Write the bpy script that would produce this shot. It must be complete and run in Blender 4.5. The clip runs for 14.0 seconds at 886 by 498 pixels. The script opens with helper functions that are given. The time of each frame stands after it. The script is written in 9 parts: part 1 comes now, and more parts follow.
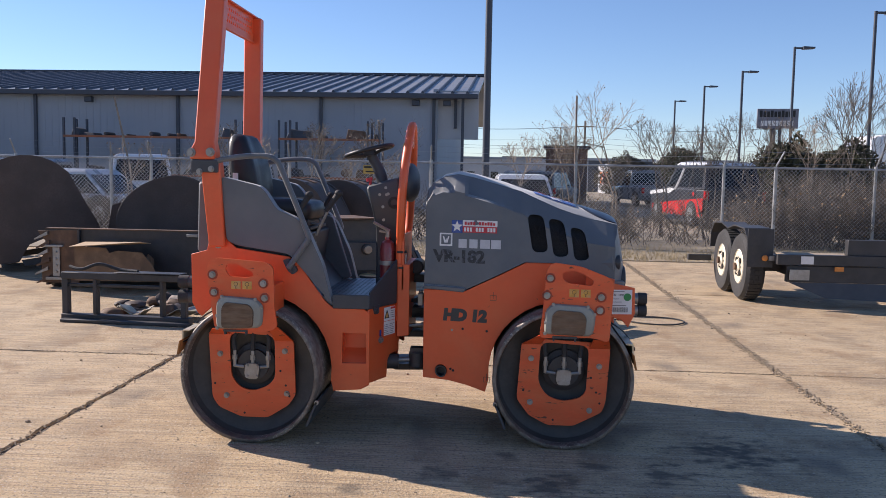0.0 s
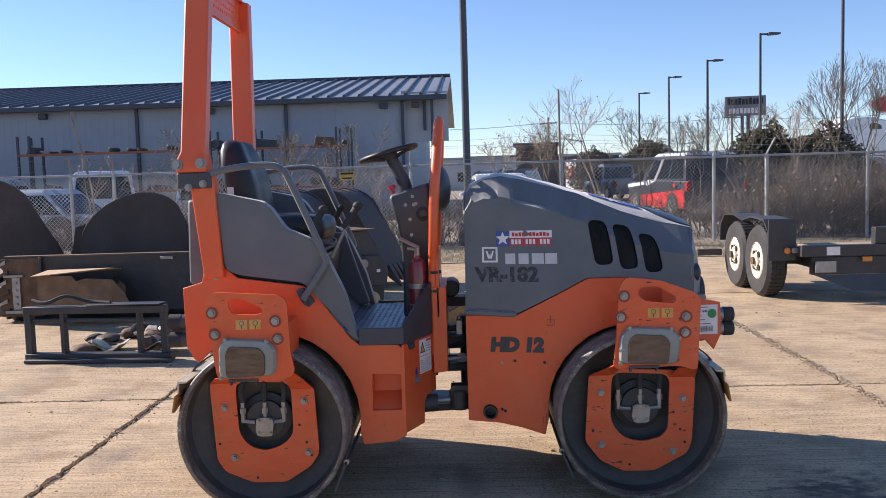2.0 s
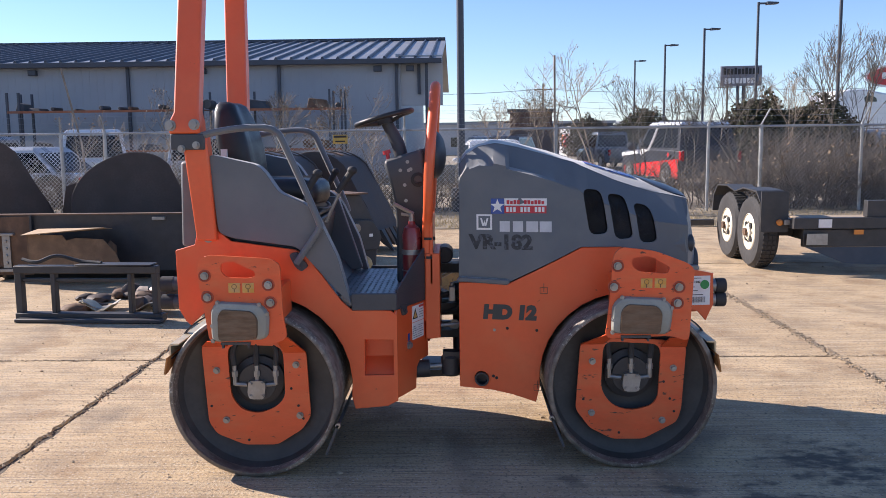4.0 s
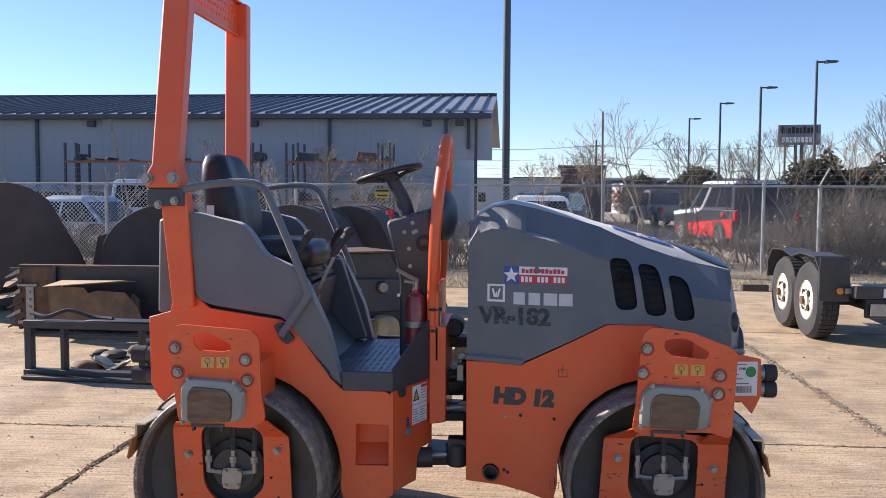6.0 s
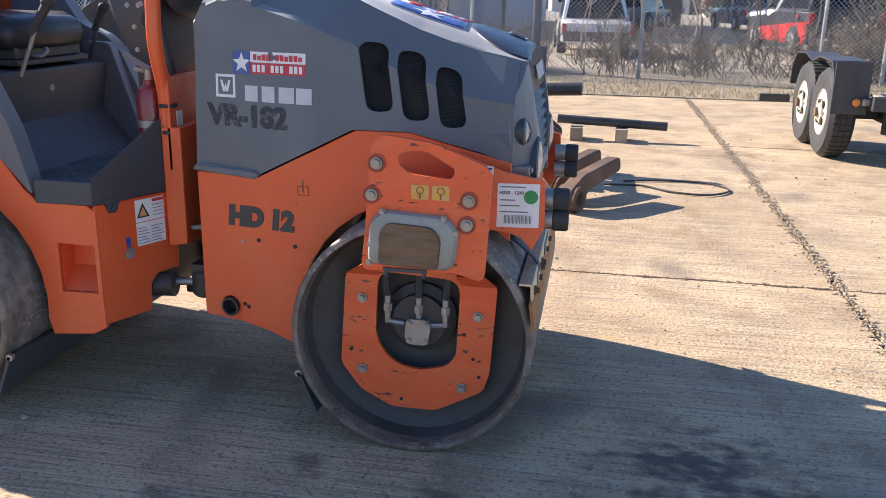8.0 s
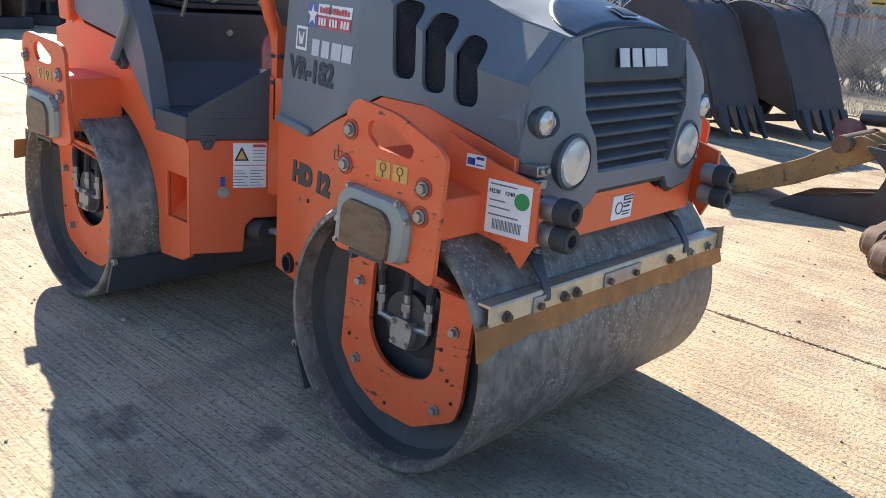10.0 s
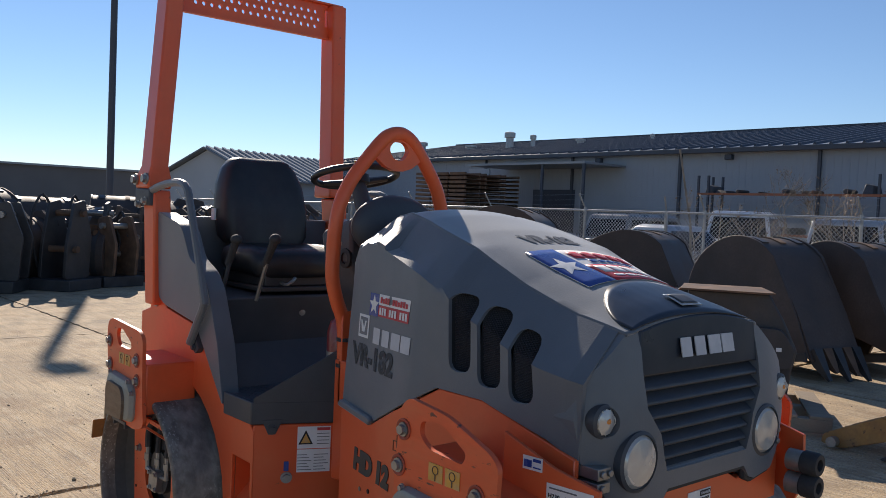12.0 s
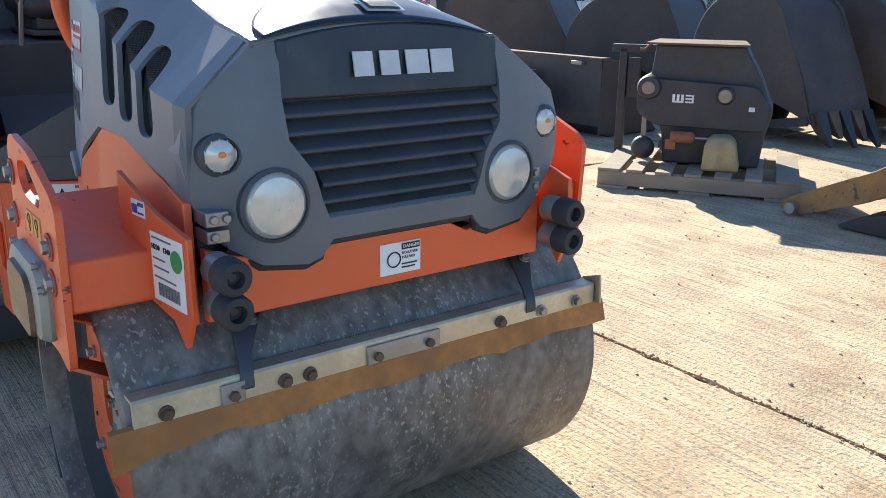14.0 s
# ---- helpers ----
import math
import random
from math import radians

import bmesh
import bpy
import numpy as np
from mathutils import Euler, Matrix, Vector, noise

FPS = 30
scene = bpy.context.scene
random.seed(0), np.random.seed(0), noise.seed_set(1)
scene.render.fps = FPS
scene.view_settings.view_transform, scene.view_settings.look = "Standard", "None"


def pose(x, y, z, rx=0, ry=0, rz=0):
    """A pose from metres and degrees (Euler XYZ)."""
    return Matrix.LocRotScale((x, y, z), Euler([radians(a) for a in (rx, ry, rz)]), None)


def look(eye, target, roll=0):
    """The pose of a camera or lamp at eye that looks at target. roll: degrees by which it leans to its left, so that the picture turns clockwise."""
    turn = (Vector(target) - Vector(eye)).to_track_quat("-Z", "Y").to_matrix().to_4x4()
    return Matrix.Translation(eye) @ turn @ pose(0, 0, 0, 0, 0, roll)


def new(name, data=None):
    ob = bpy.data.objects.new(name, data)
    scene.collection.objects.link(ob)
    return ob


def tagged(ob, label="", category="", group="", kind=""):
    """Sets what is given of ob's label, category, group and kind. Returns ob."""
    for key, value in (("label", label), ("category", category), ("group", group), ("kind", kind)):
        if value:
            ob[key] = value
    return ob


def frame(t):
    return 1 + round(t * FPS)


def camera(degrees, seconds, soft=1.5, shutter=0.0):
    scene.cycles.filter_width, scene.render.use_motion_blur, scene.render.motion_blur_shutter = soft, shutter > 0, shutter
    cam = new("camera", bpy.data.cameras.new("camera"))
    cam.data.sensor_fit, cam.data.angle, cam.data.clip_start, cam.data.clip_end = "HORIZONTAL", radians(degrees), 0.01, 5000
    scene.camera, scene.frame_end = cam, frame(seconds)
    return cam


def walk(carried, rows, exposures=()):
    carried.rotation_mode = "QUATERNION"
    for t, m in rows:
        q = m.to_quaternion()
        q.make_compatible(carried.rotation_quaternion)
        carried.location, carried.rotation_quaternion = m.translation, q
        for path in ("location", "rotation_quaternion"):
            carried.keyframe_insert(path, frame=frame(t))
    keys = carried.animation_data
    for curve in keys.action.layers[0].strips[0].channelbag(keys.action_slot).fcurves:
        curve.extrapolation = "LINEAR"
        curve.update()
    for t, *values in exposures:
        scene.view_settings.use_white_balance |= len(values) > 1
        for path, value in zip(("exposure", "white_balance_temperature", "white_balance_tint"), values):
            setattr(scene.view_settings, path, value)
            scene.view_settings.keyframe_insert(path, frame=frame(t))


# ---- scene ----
cam = camera(54.5, 14.0, 0.8)
PATH = [
    (0, (0.492, -5.156, 1.465), (0.356, -3.168, 1.293), 1.0),
    (0.5, (0.241, -4.908, 1.474), (0.111, -2.919, 1.306), 0.4),
    (1, (0.152, -4.705, 1.461), (0.045, -2.715, 1.293), -0.1),
    (1.5, (0.142, -4.451, 1.454), (0.054, -2.46, 1.291), -1.1),
    (2, (0.082, -4.372, 1.474), (0.023, -2.38, 1.307), -1.7),
    (2.5, (0.062, -4.367, 1.47), (0.025, -2.376, 1.286), -1.6),
    (2.7, (0.055, -4.366, 1.467), (0.021, -2.377, 1.268), -1.6),
    (4.8, (0.119, -4.343, 1.485), (0.074, -2.359, 1.234), 0.1),
    (5, (0.158, -4.328, 1.477), (0.113, -2.344, 1.234), 0.2),
    (5.5, (0.208, -4.164, 1.514), (0.145, -2.168, 1.41), -0.1),
    (6, (0.244, -3.883, 1.5), (0.084, -1.893, 1.377), 0.3),
    (6.5, (0.433, -3.722, 1.453), (0.247, -1.743, 1.227), 0.4),
    (7, (0.743, -3.541, 1.412), (0.513, -1.592, 1.027), -0.8),
    (7.5, (1.074, -3.231, 1.375), (0.814, -1.328, 0.815), 1.9),
    (7.7, (1.185, -3.133, 1.396), (0.917, -1.233, 0.83), 1.6),
    (9.8, (2.323, -2.149, 1.326), (1.085, -0.692, 0.739), 4.2),
    (10, (2.377, -2.091, 1.314), (1.105, -0.668, 0.718), 4.8),
    (10.5, (2.424, -2.037, 1.317), (1.131, -0.662, 0.657), 3.9),
    (11, (2.404, -2.008, 1.388), (1.006, -0.647, 0.951), 3.3),
    (11.5, (2.373, -1.99, 1.445), (0.901, -0.652, 1.235), 2.8),
    (12, (2.383, -1.973, 1.465), (0.875, -0.661, 1.387), 2.4),
    (12.5, (2.407, -1.926, 1.427), (0.871, -0.65, 1.309), 2.3),
    (13, (2.393, -1.665, 1.35), (0.875, -0.423, 0.957), 1.6),
    (13.5, (2.442, -1.346, 1.353), (0.961, -0.134, 0.772), 2.3),
    (14, (2.646, -0.98, 1.293), (1.111, 0.169, 0.722), 0.7),
]
EXPOSURES = [(0, 0.95, 6200, 20), (2.5, 1.22, 6200, 20), (5, 1.27, 6150, 20), (6.5, 1.22, 6150, 19), (7.5, 1.62, 6250, 18), (10, 1.8, 6100, 9), (10.5, 1.8, 6100, 8), (11, 1.72, 6100, 9),
             (11.5, 0.9, 6050, 11), (12, 0.6, 6450, 14), (12.5, 0.6, 6450, 13), (13, 1.5, 6100, 8), (13.5, 1.72, 6050, 7), (14, 1.8, 6050, 7)]
walk(cam, [(t, look(eye, target, roll)) for t, eye, target, roll in PATH], EXPOSURES)

# ---- world, sun, exposure ----
SUN_AZ, SUN_EL = 68.5, 30.0          # degrees to the left of +y, and up
world = bpy.data.worlds.new("sky")
scene.world = world
world.use_nodes = True
wn = world.node_tree.nodes
sky = wn.new("ShaderNodeTexSky")
sky.sky_type = "NISHITA"
sky.sun_disc = False
sky.sun_elevation = radians(SUN_EL)
sky.sun_rotation = radians(360 - SUN_AZ)
sky.air_density, sky.dust_density, sky.ozone_density = 0.9, 0.0, 4.5
world.node_tree.links.new(sky.outputs[0], wn["Background"].inputs[0])
wn["Background"].inputs[1].default_value = 0.071
sun_dir = Vector((-math.sin(radians(SUN_AZ)) * math.cos(radians(SUN_EL)),
                  math.cos(radians(SUN_AZ)) * math.cos(radians(SUN_EL)), math.sin(radians(SUN_EL))))
sun = new("sun", bpy.data.lights.new("sun", "SUN"))
sun.data.energy, sun.data.angle, sun.data.color = 3.7, radians(0.53), (1.0, 0.90, 0.75)
sun.matrix_world = look(sun_dir * 60, (0, 0, 0))

# ---- materials ----
MATS = {}


def mat(name, col, rough=0.5, metal=0.0, var=0.18, scale=3.0, bump=0.1, fine=90.0, dust=0.0,
        dustcol=(0.42, 0.38, 0.32), coat=0.0, spots=None, per=0.0, stretch=(1, 1, 1), alpha=None, spec=0.5, fleck=False):
    """A painted, plastic, metal or stone surface: two scales of tone, dust or stains, spots, fine relief."""
    if name in MATS:
        return MATS[name]
    m = bpy.data.materials.new(name)
    m.use_nodes = True
    nt = m.node_tree
    n, l = nt.nodes, nt.links
    b = n["Principled BSDF"]
    tc, mp = n.new("ShaderNodeTexCoord"), n.new("ShaderNodeMapping")
    mp.inputs["Scale"].default_value = stretch
    l.new(tc.outputs["Object"], mp.inputs["Vector"])

    def noise_tex(sc, detail=5.0):
        t = n.new("ShaderNodeTexNoise")
        t.inputs["Scale"].default_value, t.inputs["Detail"].default_value = sc, detail
        l.new(mp.outputs[0], t.inputs["Vector"])
        return t

    def ramp(src, lo, hi, a=0.0, c=1.0):
        r = n.new("ShaderNodeMapRange")
        r.inputs[1].default_value, r.inputs[2].default_value = lo, hi
        r.inputs[3].default_value, r.inputs[4].default_value = a, c
        l.new(src, r.inputs[0])
        return r.outputs[0]

    def mix(fac, a, c, mode="MIX"):
        x = n.new("ShaderNodeMix")
        x.data_type, x.blend_type = "RGBA", mode
        for sock, v in ((x.inputs[0], fac), (x.inputs[6], a), (x.inputs[7], c)):
            if isinstance(v, bpy.types.NodeSocket):
                l.new(v, sock)
            else:
                sock.default_value = v if isinstance(v, (int, float)) else (*v, 1.0)
        return x.outputs[2]

    big, small = noise_tex(scale), noise_tex(fine)
    dark = tuple(c * (1 - var) for c in col)
    lite = tuple(min(1.0, c * (1 + var)) for c in col)
    tone = mix(ramp(big.outputs[0], 0.35, 0.65), dark, lite)
    tone = mix(ramp(small.outputs[0], 0.3, 0.7, 0.0, 0.5), tone, dark, "MIX")
    if per:
        oi = n.new("ShaderNodeObjectInfo")
        tone = mix(ramp(oi.outputs["Random"], 0, 1, 0, per), tone, tuple(c * 0.45 for c in col))
    if dust:
        d = noise_tex(scale * 2.3, 8.0)
        tone = mix(ramp(d.outputs[0], 0.42, 0.72, 0.0, dust), tone, dustcol)
    if spots:
        sc, lo, scol, amount = spots
        s = noise_tex(sc, 9.0 if fleck else 3.0)
        if fleck:
            mm = n.new("ShaderNodeMath")
            mm.operation = "MULTIPLY"
            l.new(ramp(s.outputs[0], lo, lo + 0.05, 0.0, amount), mm.inputs[0])
            l.new(ramp(noise_tex(scale * 0.35, 4.0).outputs[0], 0.42, 0.62, 0.05, 1.0), mm.inputs[1])
            tone = mix(mm.outputs[0], tone, scol)
        else:
            tone = mix(ramp(s.outputs[0], lo, lo + 0.05, 0.0, amount), tone, scol)
    l.new(tone, b.inputs["Base Color"])
    l.new(ramp(big.outputs[0], 0.3, 0.7, max(0.02, rough - 0.08), min(1.0, rough + 0.1)), b.inputs["Roughness"])
    b.inputs["Metallic"].default_value = metal
    b.inputs["Coat Weight"].default_value = coat
    b.inputs["Specular IOR Level"].default_value = spec
    if bump:
        bp = n.new("ShaderNodeBump")
        bp.inputs["Strength"].default_value, bp.inputs["Distance"].default_value = bump, 0.004
        l.new(small.outputs[0], bp.inputs["Height"])
        l.new(bp.outputs[0], b.inputs["Normal"])
    if alpha is not None:
        b.inputs["Alpha"].default_value = alpha
    MATS[name] = m
    return m


def concrete_mat():
    m = bpy.data.materials.new("concrete")
    m.use_nodes = True
    nt = m.node_tree
    n, l = nt.nodes, nt.links
    b = n["Principled BSDF"]
    geo = n.new("ShaderNodeNewGeometry")

    def tex(sc, stretch, detail=6.0, kind="ShaderNodeTexNoise"):
        mp = n.new("ShaderNodeMapping")
        mp.inputs["Scale"].default_value = stretch
        l.new(geo.outputs["Position"], mp.inputs["Vector"])
        t = n.new(kind)
        t.inputs["Scale"].default_value = sc
        if kind == "ShaderNodeTexNoise":
            t.inputs["Detail"].default_value = detail
        l.new(mp.outputs[0], t.inputs["Vector"])
        return t.outputs[0]

    def rng(src, lo, hi, a, c):
        r = n.new("ShaderNodeMapRange")
        for i, v in enumerate((lo, hi, a, c)):
            r.inputs[i + 1].default_value = v
        l.new(src, r.inputs[0])
        return r.outputs[0]

    def mix(fac, a, c, mode="MIX"):
        x = n.new("ShaderNodeMix")
        x.data_type, x.blend_type = "RGBA", mode
        for sock, v in ((x.inputs[0], fac), (x.inputs[6], a), (x.inputs[7], c)):
            if isinstance(v, bpy.types.NodeSocket):
                l.new(v, sock)
            else:
                sock.default_value = v if isinstance(v, (int, float)) else (*v, 1.0)
        return x.outputs[2]

    tone = mix(rng(tex(0.55, (1, 1, 1)), 0.35, 0.65, 0, 1), (0.49, 0.35, 0.20), (0.62, 0.465, 0.28))
    tone = mix(rng(tex(2.6, (1, 1, 1), 9.0), 0.42, 0.68, 0, 0.7), tone, (0.30, 0.22, 0.14))
    tone = mix(rng(tex(1.2, (1, 16, 1), 8.0), 0.48, 0.68, 0, 0.55), tone, (0.62, 0.50, 0.335))
    tone = mix(rng(tex(5.0, (0.35, 14, 1), 6.0), 0.52, 0.66, 0, 0.65), tone, (0.22, 0.165, 0.115))
    tone = mix(rng(tex(20.0, (0.10, 5, 1), 6.0), 0.55, 0.64, 0, 0.36), tone, (0.17, 0.13, 0.09))
    tone = mix(rng(tex(2.3, (1.2, 1, 1), 12.0), 0.56, 0.64, 0, 0.5), tone, (0.30, 0.19, 0.10))
    tone = mix(rng(tex(55, (1, 1, 1), 2.0), 0.56, 0.66, 0, 0.6), tone, (0.14, 0.115, 0.09))
    tone = mix(rng(tex(90, (1, 1, 1), 2.0), 0.60, 0.68, 0, 0.55), tone, (0.64, 0.60, 0.53))
    tone = mix(rng(tex(0.9, (1.4, 1, 1), 10.0), 0.60, 0.70, 0, 0.62), tone, (0.16, 0.135, 0.11))
    # old oil and tyre stains with a shape of their own
    for cx, cy, rad, dens in ((1.75, -0.55, 0.55, 0.85), (1.35, -0.95, 0.28, 0.7), (0.75, -1.15, 0.33, 0.7), (0.2, -1.05, 0.22, 0.6),
                              (1.0, -0.85, 0.2, 0.65), (0.55, -0.75, 0.16, 0.6), (-0.2, -1.3, 0.2, 0.6), (2.6, 5.4, 0.5, 0.5)):
        v = n.new("ShaderNodeVectorMath")
        v.operation = "DISTANCE"
        l.new(geo.outputs["Position"], v.inputs[0])
        v.inputs[1].default_value = (cx, cy, 0)
        wob = n.new("ShaderNodeMath")
        wob.operation = "MULTIPLY_ADD"
        l.new(tex(9.0, (1, 1.5, 1), 12.0), wob.inputs[0])
        wob.inputs[1].default_value = rad * 2.4
        l.new(v.outputs["Value"], wob.inputs[2])
        tone = mix(rng(wob.outputs[0], rad * 1.25, rad * 1.75, dens, 0.0), tone, (0.075, 0.068, 0.06))
    l.new(tone, b.inputs["Base Color"])
    b.inputs["Roughness"].default_value = 0.85
    b.inputs["Specular IOR Level"].default_value = 0.3
    add = n.new("ShaderNodeMath")
    add.operation = "ADD"
    l.new(tex(9.0, (0.6, 16, 1), 8.0), add.inputs[0])
    l.new(tex(70, (1, 1, 1), 4.0), add.inputs[1])
    bp = n.new("ShaderNodeBump")
    bp.inputs["Strength"].default_value, bp.inputs["Distance"].default_value = 0.8, 0.008
    l.new(add.outputs[0], bp.inputs["Height"])
    l.new(bp.outputs[0], b.inputs["Normal"])
    return m


def glass_mat(name, col=(0.02, 0.024, 0.028), rough=0.08):
    m = bpy.data.materials.new(name)
    m.use_nodes = True
    b = m.node_tree.nodes["Principled BSDF"]
    b.inputs["Base Color"].default_value = (*col, 1)
    b.inputs["Roughness"].default_value = rough
    b.inputs["IOR"].default_value = 1.5
    return m


CONCRETE = concrete_mat()
ORANGE = mat("orange_paint", (0.79, 0.116, 0.030), 0.42, var=0.09, scale=2.0, bump=0.05, fine=40, dust=0.22, coat=0.15,
             dustcol=(0.62, 0.22, 0.09), spots=(26.0, 0.73, (0.10, 0.05, 0.03), 0.85))
ORANGE_WORN = mat("orange_paint_chipped", (0.77, 0.114, 0.030), 0.45, var=0.10, scale=3.0, bump=0.08, fine=40, dust=0.25, coat=0.1,
                  dustcol=(0.60, 0.24, 0.10), spots=(22.0, 0.655, (0.06, 0.035, 0.025), 0.9), stretch=(1, 1, 2.6))
GREY = mat("grey_plastic", (0.112, 0.126, 0.138), 0.44, var=0.12, scale=2.2, bump=0.10, fine=220, dust=0.3, dustcol=(0.22, 0.22, 0.21))
GREY.node_tree.nodes["Principled BSDF"].inputs["Sheen Weight"].default_value = 0.35
RED_SEAT = mat("dull_red_ring", (0.42, 0.075, 0.035), 0.6, var=0.2, scale=30, bump=0.1, dust=0.3, dustcol=(0.25, 0.07, 0.04))
GREY_DARK = mat("dark_grey_plastic", (0.055, 0.060, 0.068), 0.5, var=0.15, scale=4, bump=0.1, fine=200, dust=0.15, dustcol=(0.13, 0.125, 0.12))
GRILLE = mat("dark_grille_plastic", (0.042, 0.050, 0.062), 0.40, var=0.15, scale=5, bump=0.05, fine=120, dust=0.35, dustcol=(0.085, 0.085, 0.08))
BLACK_GLOSS = mat("gloss_black_panel", (0.022, 0.029, 0.042), 0.34, var=0.15, scale=4, bump=0.02, dust=0.22, dustcol=(0.10, 0.10, 0.10), spec=0.4)
RUBBER = mat("black_rubber", (0.034, 0.034, 0.035), 0.72, var=0.2, scale=9, bump=0.25, fine=120, dust=0.22, dustcol=(0.10, 0.09, 0.08))
VINYL = mat("black_vinyl", (0.018, 0.019, 0.021), 0.42, var=0.15, scale=9, bump=0.15, fine=260, dust=0.12, dustcol=(0.09, 0.085, 0.08))
STEEL = mat("zinc_steel", (0.36, 0.35, 0.33), 0.45, metal=0.7, var=0.2, scale=14, bump=0.1, dust=0.25, dustcol=(0.30, 0.27, 0.22))
DRUM = mat("worn_drum_steel", (0.235, 0.205, 0.17), 0.55, metal=0.3, var=0.35, scale=13.0, bump=0.7, fine=34, dust=0.75,
           dustcol=(0.085, 0.065, 0.052), spots=(95.0, 0.575, (0.46, 0.43, 0.37), 0.75), fleck=True, stretch=(0.8, 1.1, 0.8))
DRUM_DARK = mat("drum_web_paint", (0.060, 0.056, 0.051), 0.65, var=0.3, scale=6, bump=0.3, fine=50, dust=0.3, dustcol=(0.10, 0.09, 0.075))
RUST = mat("rusty_strip", (0.46, 0.195, 0.05), 0.7, metal=0.1, var=0.35, scale=5.0, bump=0.4, fine=50, dust=0.45, dustcol=(0.24, 0.11, 0.045))
GALV = mat("galvanised_bar", (0.60, 0.53, 0.38), 0.45, metal=0.6, var=0.22, scale=7.0, bump=0.2, dust=0.3, dustcol=(0.33, 0.27, 0.18))
PALE_COVER = mat("pale_cover_plastic", (0.31, 0.32, 0.28), 0.45, var=0.15, scale=7, bump=0.15, dust=0.35, dustcol=(0.25, 0.22, 0.17))
BROWN_GLASS = mat("sun_browned_lens", (0.13, 0.075, 0.042), 0.4, var=0.45, scale=9, bump=0.2, dust=0.5, dustcol=(0.22, 0.17, 0.12), stretch=(0.5, 1, 2.2))
WHITE = mat("white_label", (0.80, 0.79, 0.76), 0.5, var=0.05, scale=12, bump=0.03, dust=0.12)
RED = mat("red_label", (0.55, 0.035, 0.045), 0.45, var=0.08, scale=12, bump=0.02, dust=0.08)
BLUE = mat("blue_label", (0.035, 0.075, 0.30), 0.25, var=0.08, scale=12, bump=0.02, dust=0.08)
YELLOW = mat("yellow_label", (0.60, 0.37, 0.05), 0.5, var=0.15, scale=20, bump=0.02, dust=0.4)
GREEN = mat("green_dot", (0.03, 0.27, 0.07), 0.5, var=0.06, bump=0.0)
INK = mat("black_ink", (0.018, 0.018, 0.018), 0.6, var=0.2, scale=30, bump=0.0)
INK_GREY = mat("faded_stencil_ink", (0.050, 0.053, 0.056), 0.75, var=0.35, scale=40, bump=0.0, spots=(60.0, 0.55, (0.10, 0.11, 0.125), 0.85))
INK_FAINT = mat("worn_faint_ink", (0.095, 0.11, 0.135), 0.7, var=0.3, scale=30, bump=0.0, spots=(50.0, 0.52, (0.13, 0.14, 0.15), 0.9))
DARK_LETTER = mat("dark_decal_letter", (0.045, 0.05, 0.05), 0.5, var=0.15, scale=20, bump=0.0)
EXT_RED = mat("extinguisher_red", (0.22, 0.022, 0.024), 0.3, var=0.1, bump=0.02, coat=0.3, dust=0.12)
LAMP_GLASS = mat("lamp_reflector", (0.56, 0.55, 0.51), 0.2, metal=0.3, var=0.1, scale=18, bump=0.12, fine=60)
AMBER = mat("amber_lens", (0.70, 0.25, 0.05), 0.2, var=0.1, bump=0.1)
BLACK_STEEL = mat("black_painted_steel", (0.046, 0.046, 0.048), 0.5, metal=0.1, var=0.3, scale=4, bump=0.25, fine=70, dust=0.25, dustcol=(0.10, 0.085, 0.07))
BUCKET = mat("brown_black_bucket_steel", (0.085, 0.064, 0.054), 0.62, metal=0.15, var=0.3, scale=2.5, bump=0.35, fine=45, dust=0.3,
             dustcol=(0.075, 0.048, 0.036))
RUST_BROWN = mat("brown_rusted_steel", (0.17, 0.10, 0.06), 0.75, metal=0.1, var=0.4, scale=5, bump=0.5, fine=40, dust=0.4, dustcol=(0.08, 0.055, 0.04))
YELLOW_STEEL = mat("worn_yellow_steel", (0.34, 0.19, 0.06), 0.6, var=0.3, scale=5, bump=0.3, fine=50, dust=0.6, dustcol=(0.22, 0.14, 0.07),
                   spots=(24.0, 0.62, (0.10, 0.065, 0.04), 0.9))
WOOD = mat("weathered_wood", (0.42, 0.33, 0.23), 0.8, var=0.25, scale=3, bump=0.4, fine=50, dust=0.4, dustcol=(0.25, 0.21, 0.16), stretch=(1, 9, 4), per=0.6)
GALV_FENCE = mat("galvanised_fence", (0.42, 0.43, 0.43), 0.5, metal=0.6, var=0.2, scale=6, bump=0.1, dust=0.3, dustcol=(0.25, 0.22, 0.19))
METAL_WALL = mat("blue_grey_wall_paint", (0.33, 0.36, 0.40), 0.6, var=0.06, scale=0.5, bump=0.05, dust=0.12, dustcol=(0.30, 0.30, 0.29))
METAL_WALL_B = mat("pale_wall_sheet", (0.44, 0.45, 0.46), 0.6, var=0.06, scale=0.5, bump=0.05, dust=0.1)
ROOF = mat("metal_roof_sheet", (0.30, 0.315, 0.335), 0.45, metal=0.5, var=0.1, scale=0.6, bump=0.05, dust=0.25, dustcol=(0.24, 0.23, 0.21))
TRIM_DARK = mat("dark_trim", (0.055, 0.065, 0.085), 0.5, var=0.15, scale=2, bump=0.05)
CAR_WHITE = mat("white_car_paint", (0.74, 0.75, 0.76), 0.25, var=0.04, scale=2, bump=0.0, coat=0.6, dust=0.08)
CAR_RED = mat("red_car_paint", (0.62, 0.035, 0.03), 0.28, var=0.06, scale=2, bump=0.0, coat=0.6)
CAR_GREY = mat("grey_car_paint", (0.13, 0.145, 0.165), 0.28, var=0.05, scale=2, bump=0.0, coat=0.6, dust=0.1)
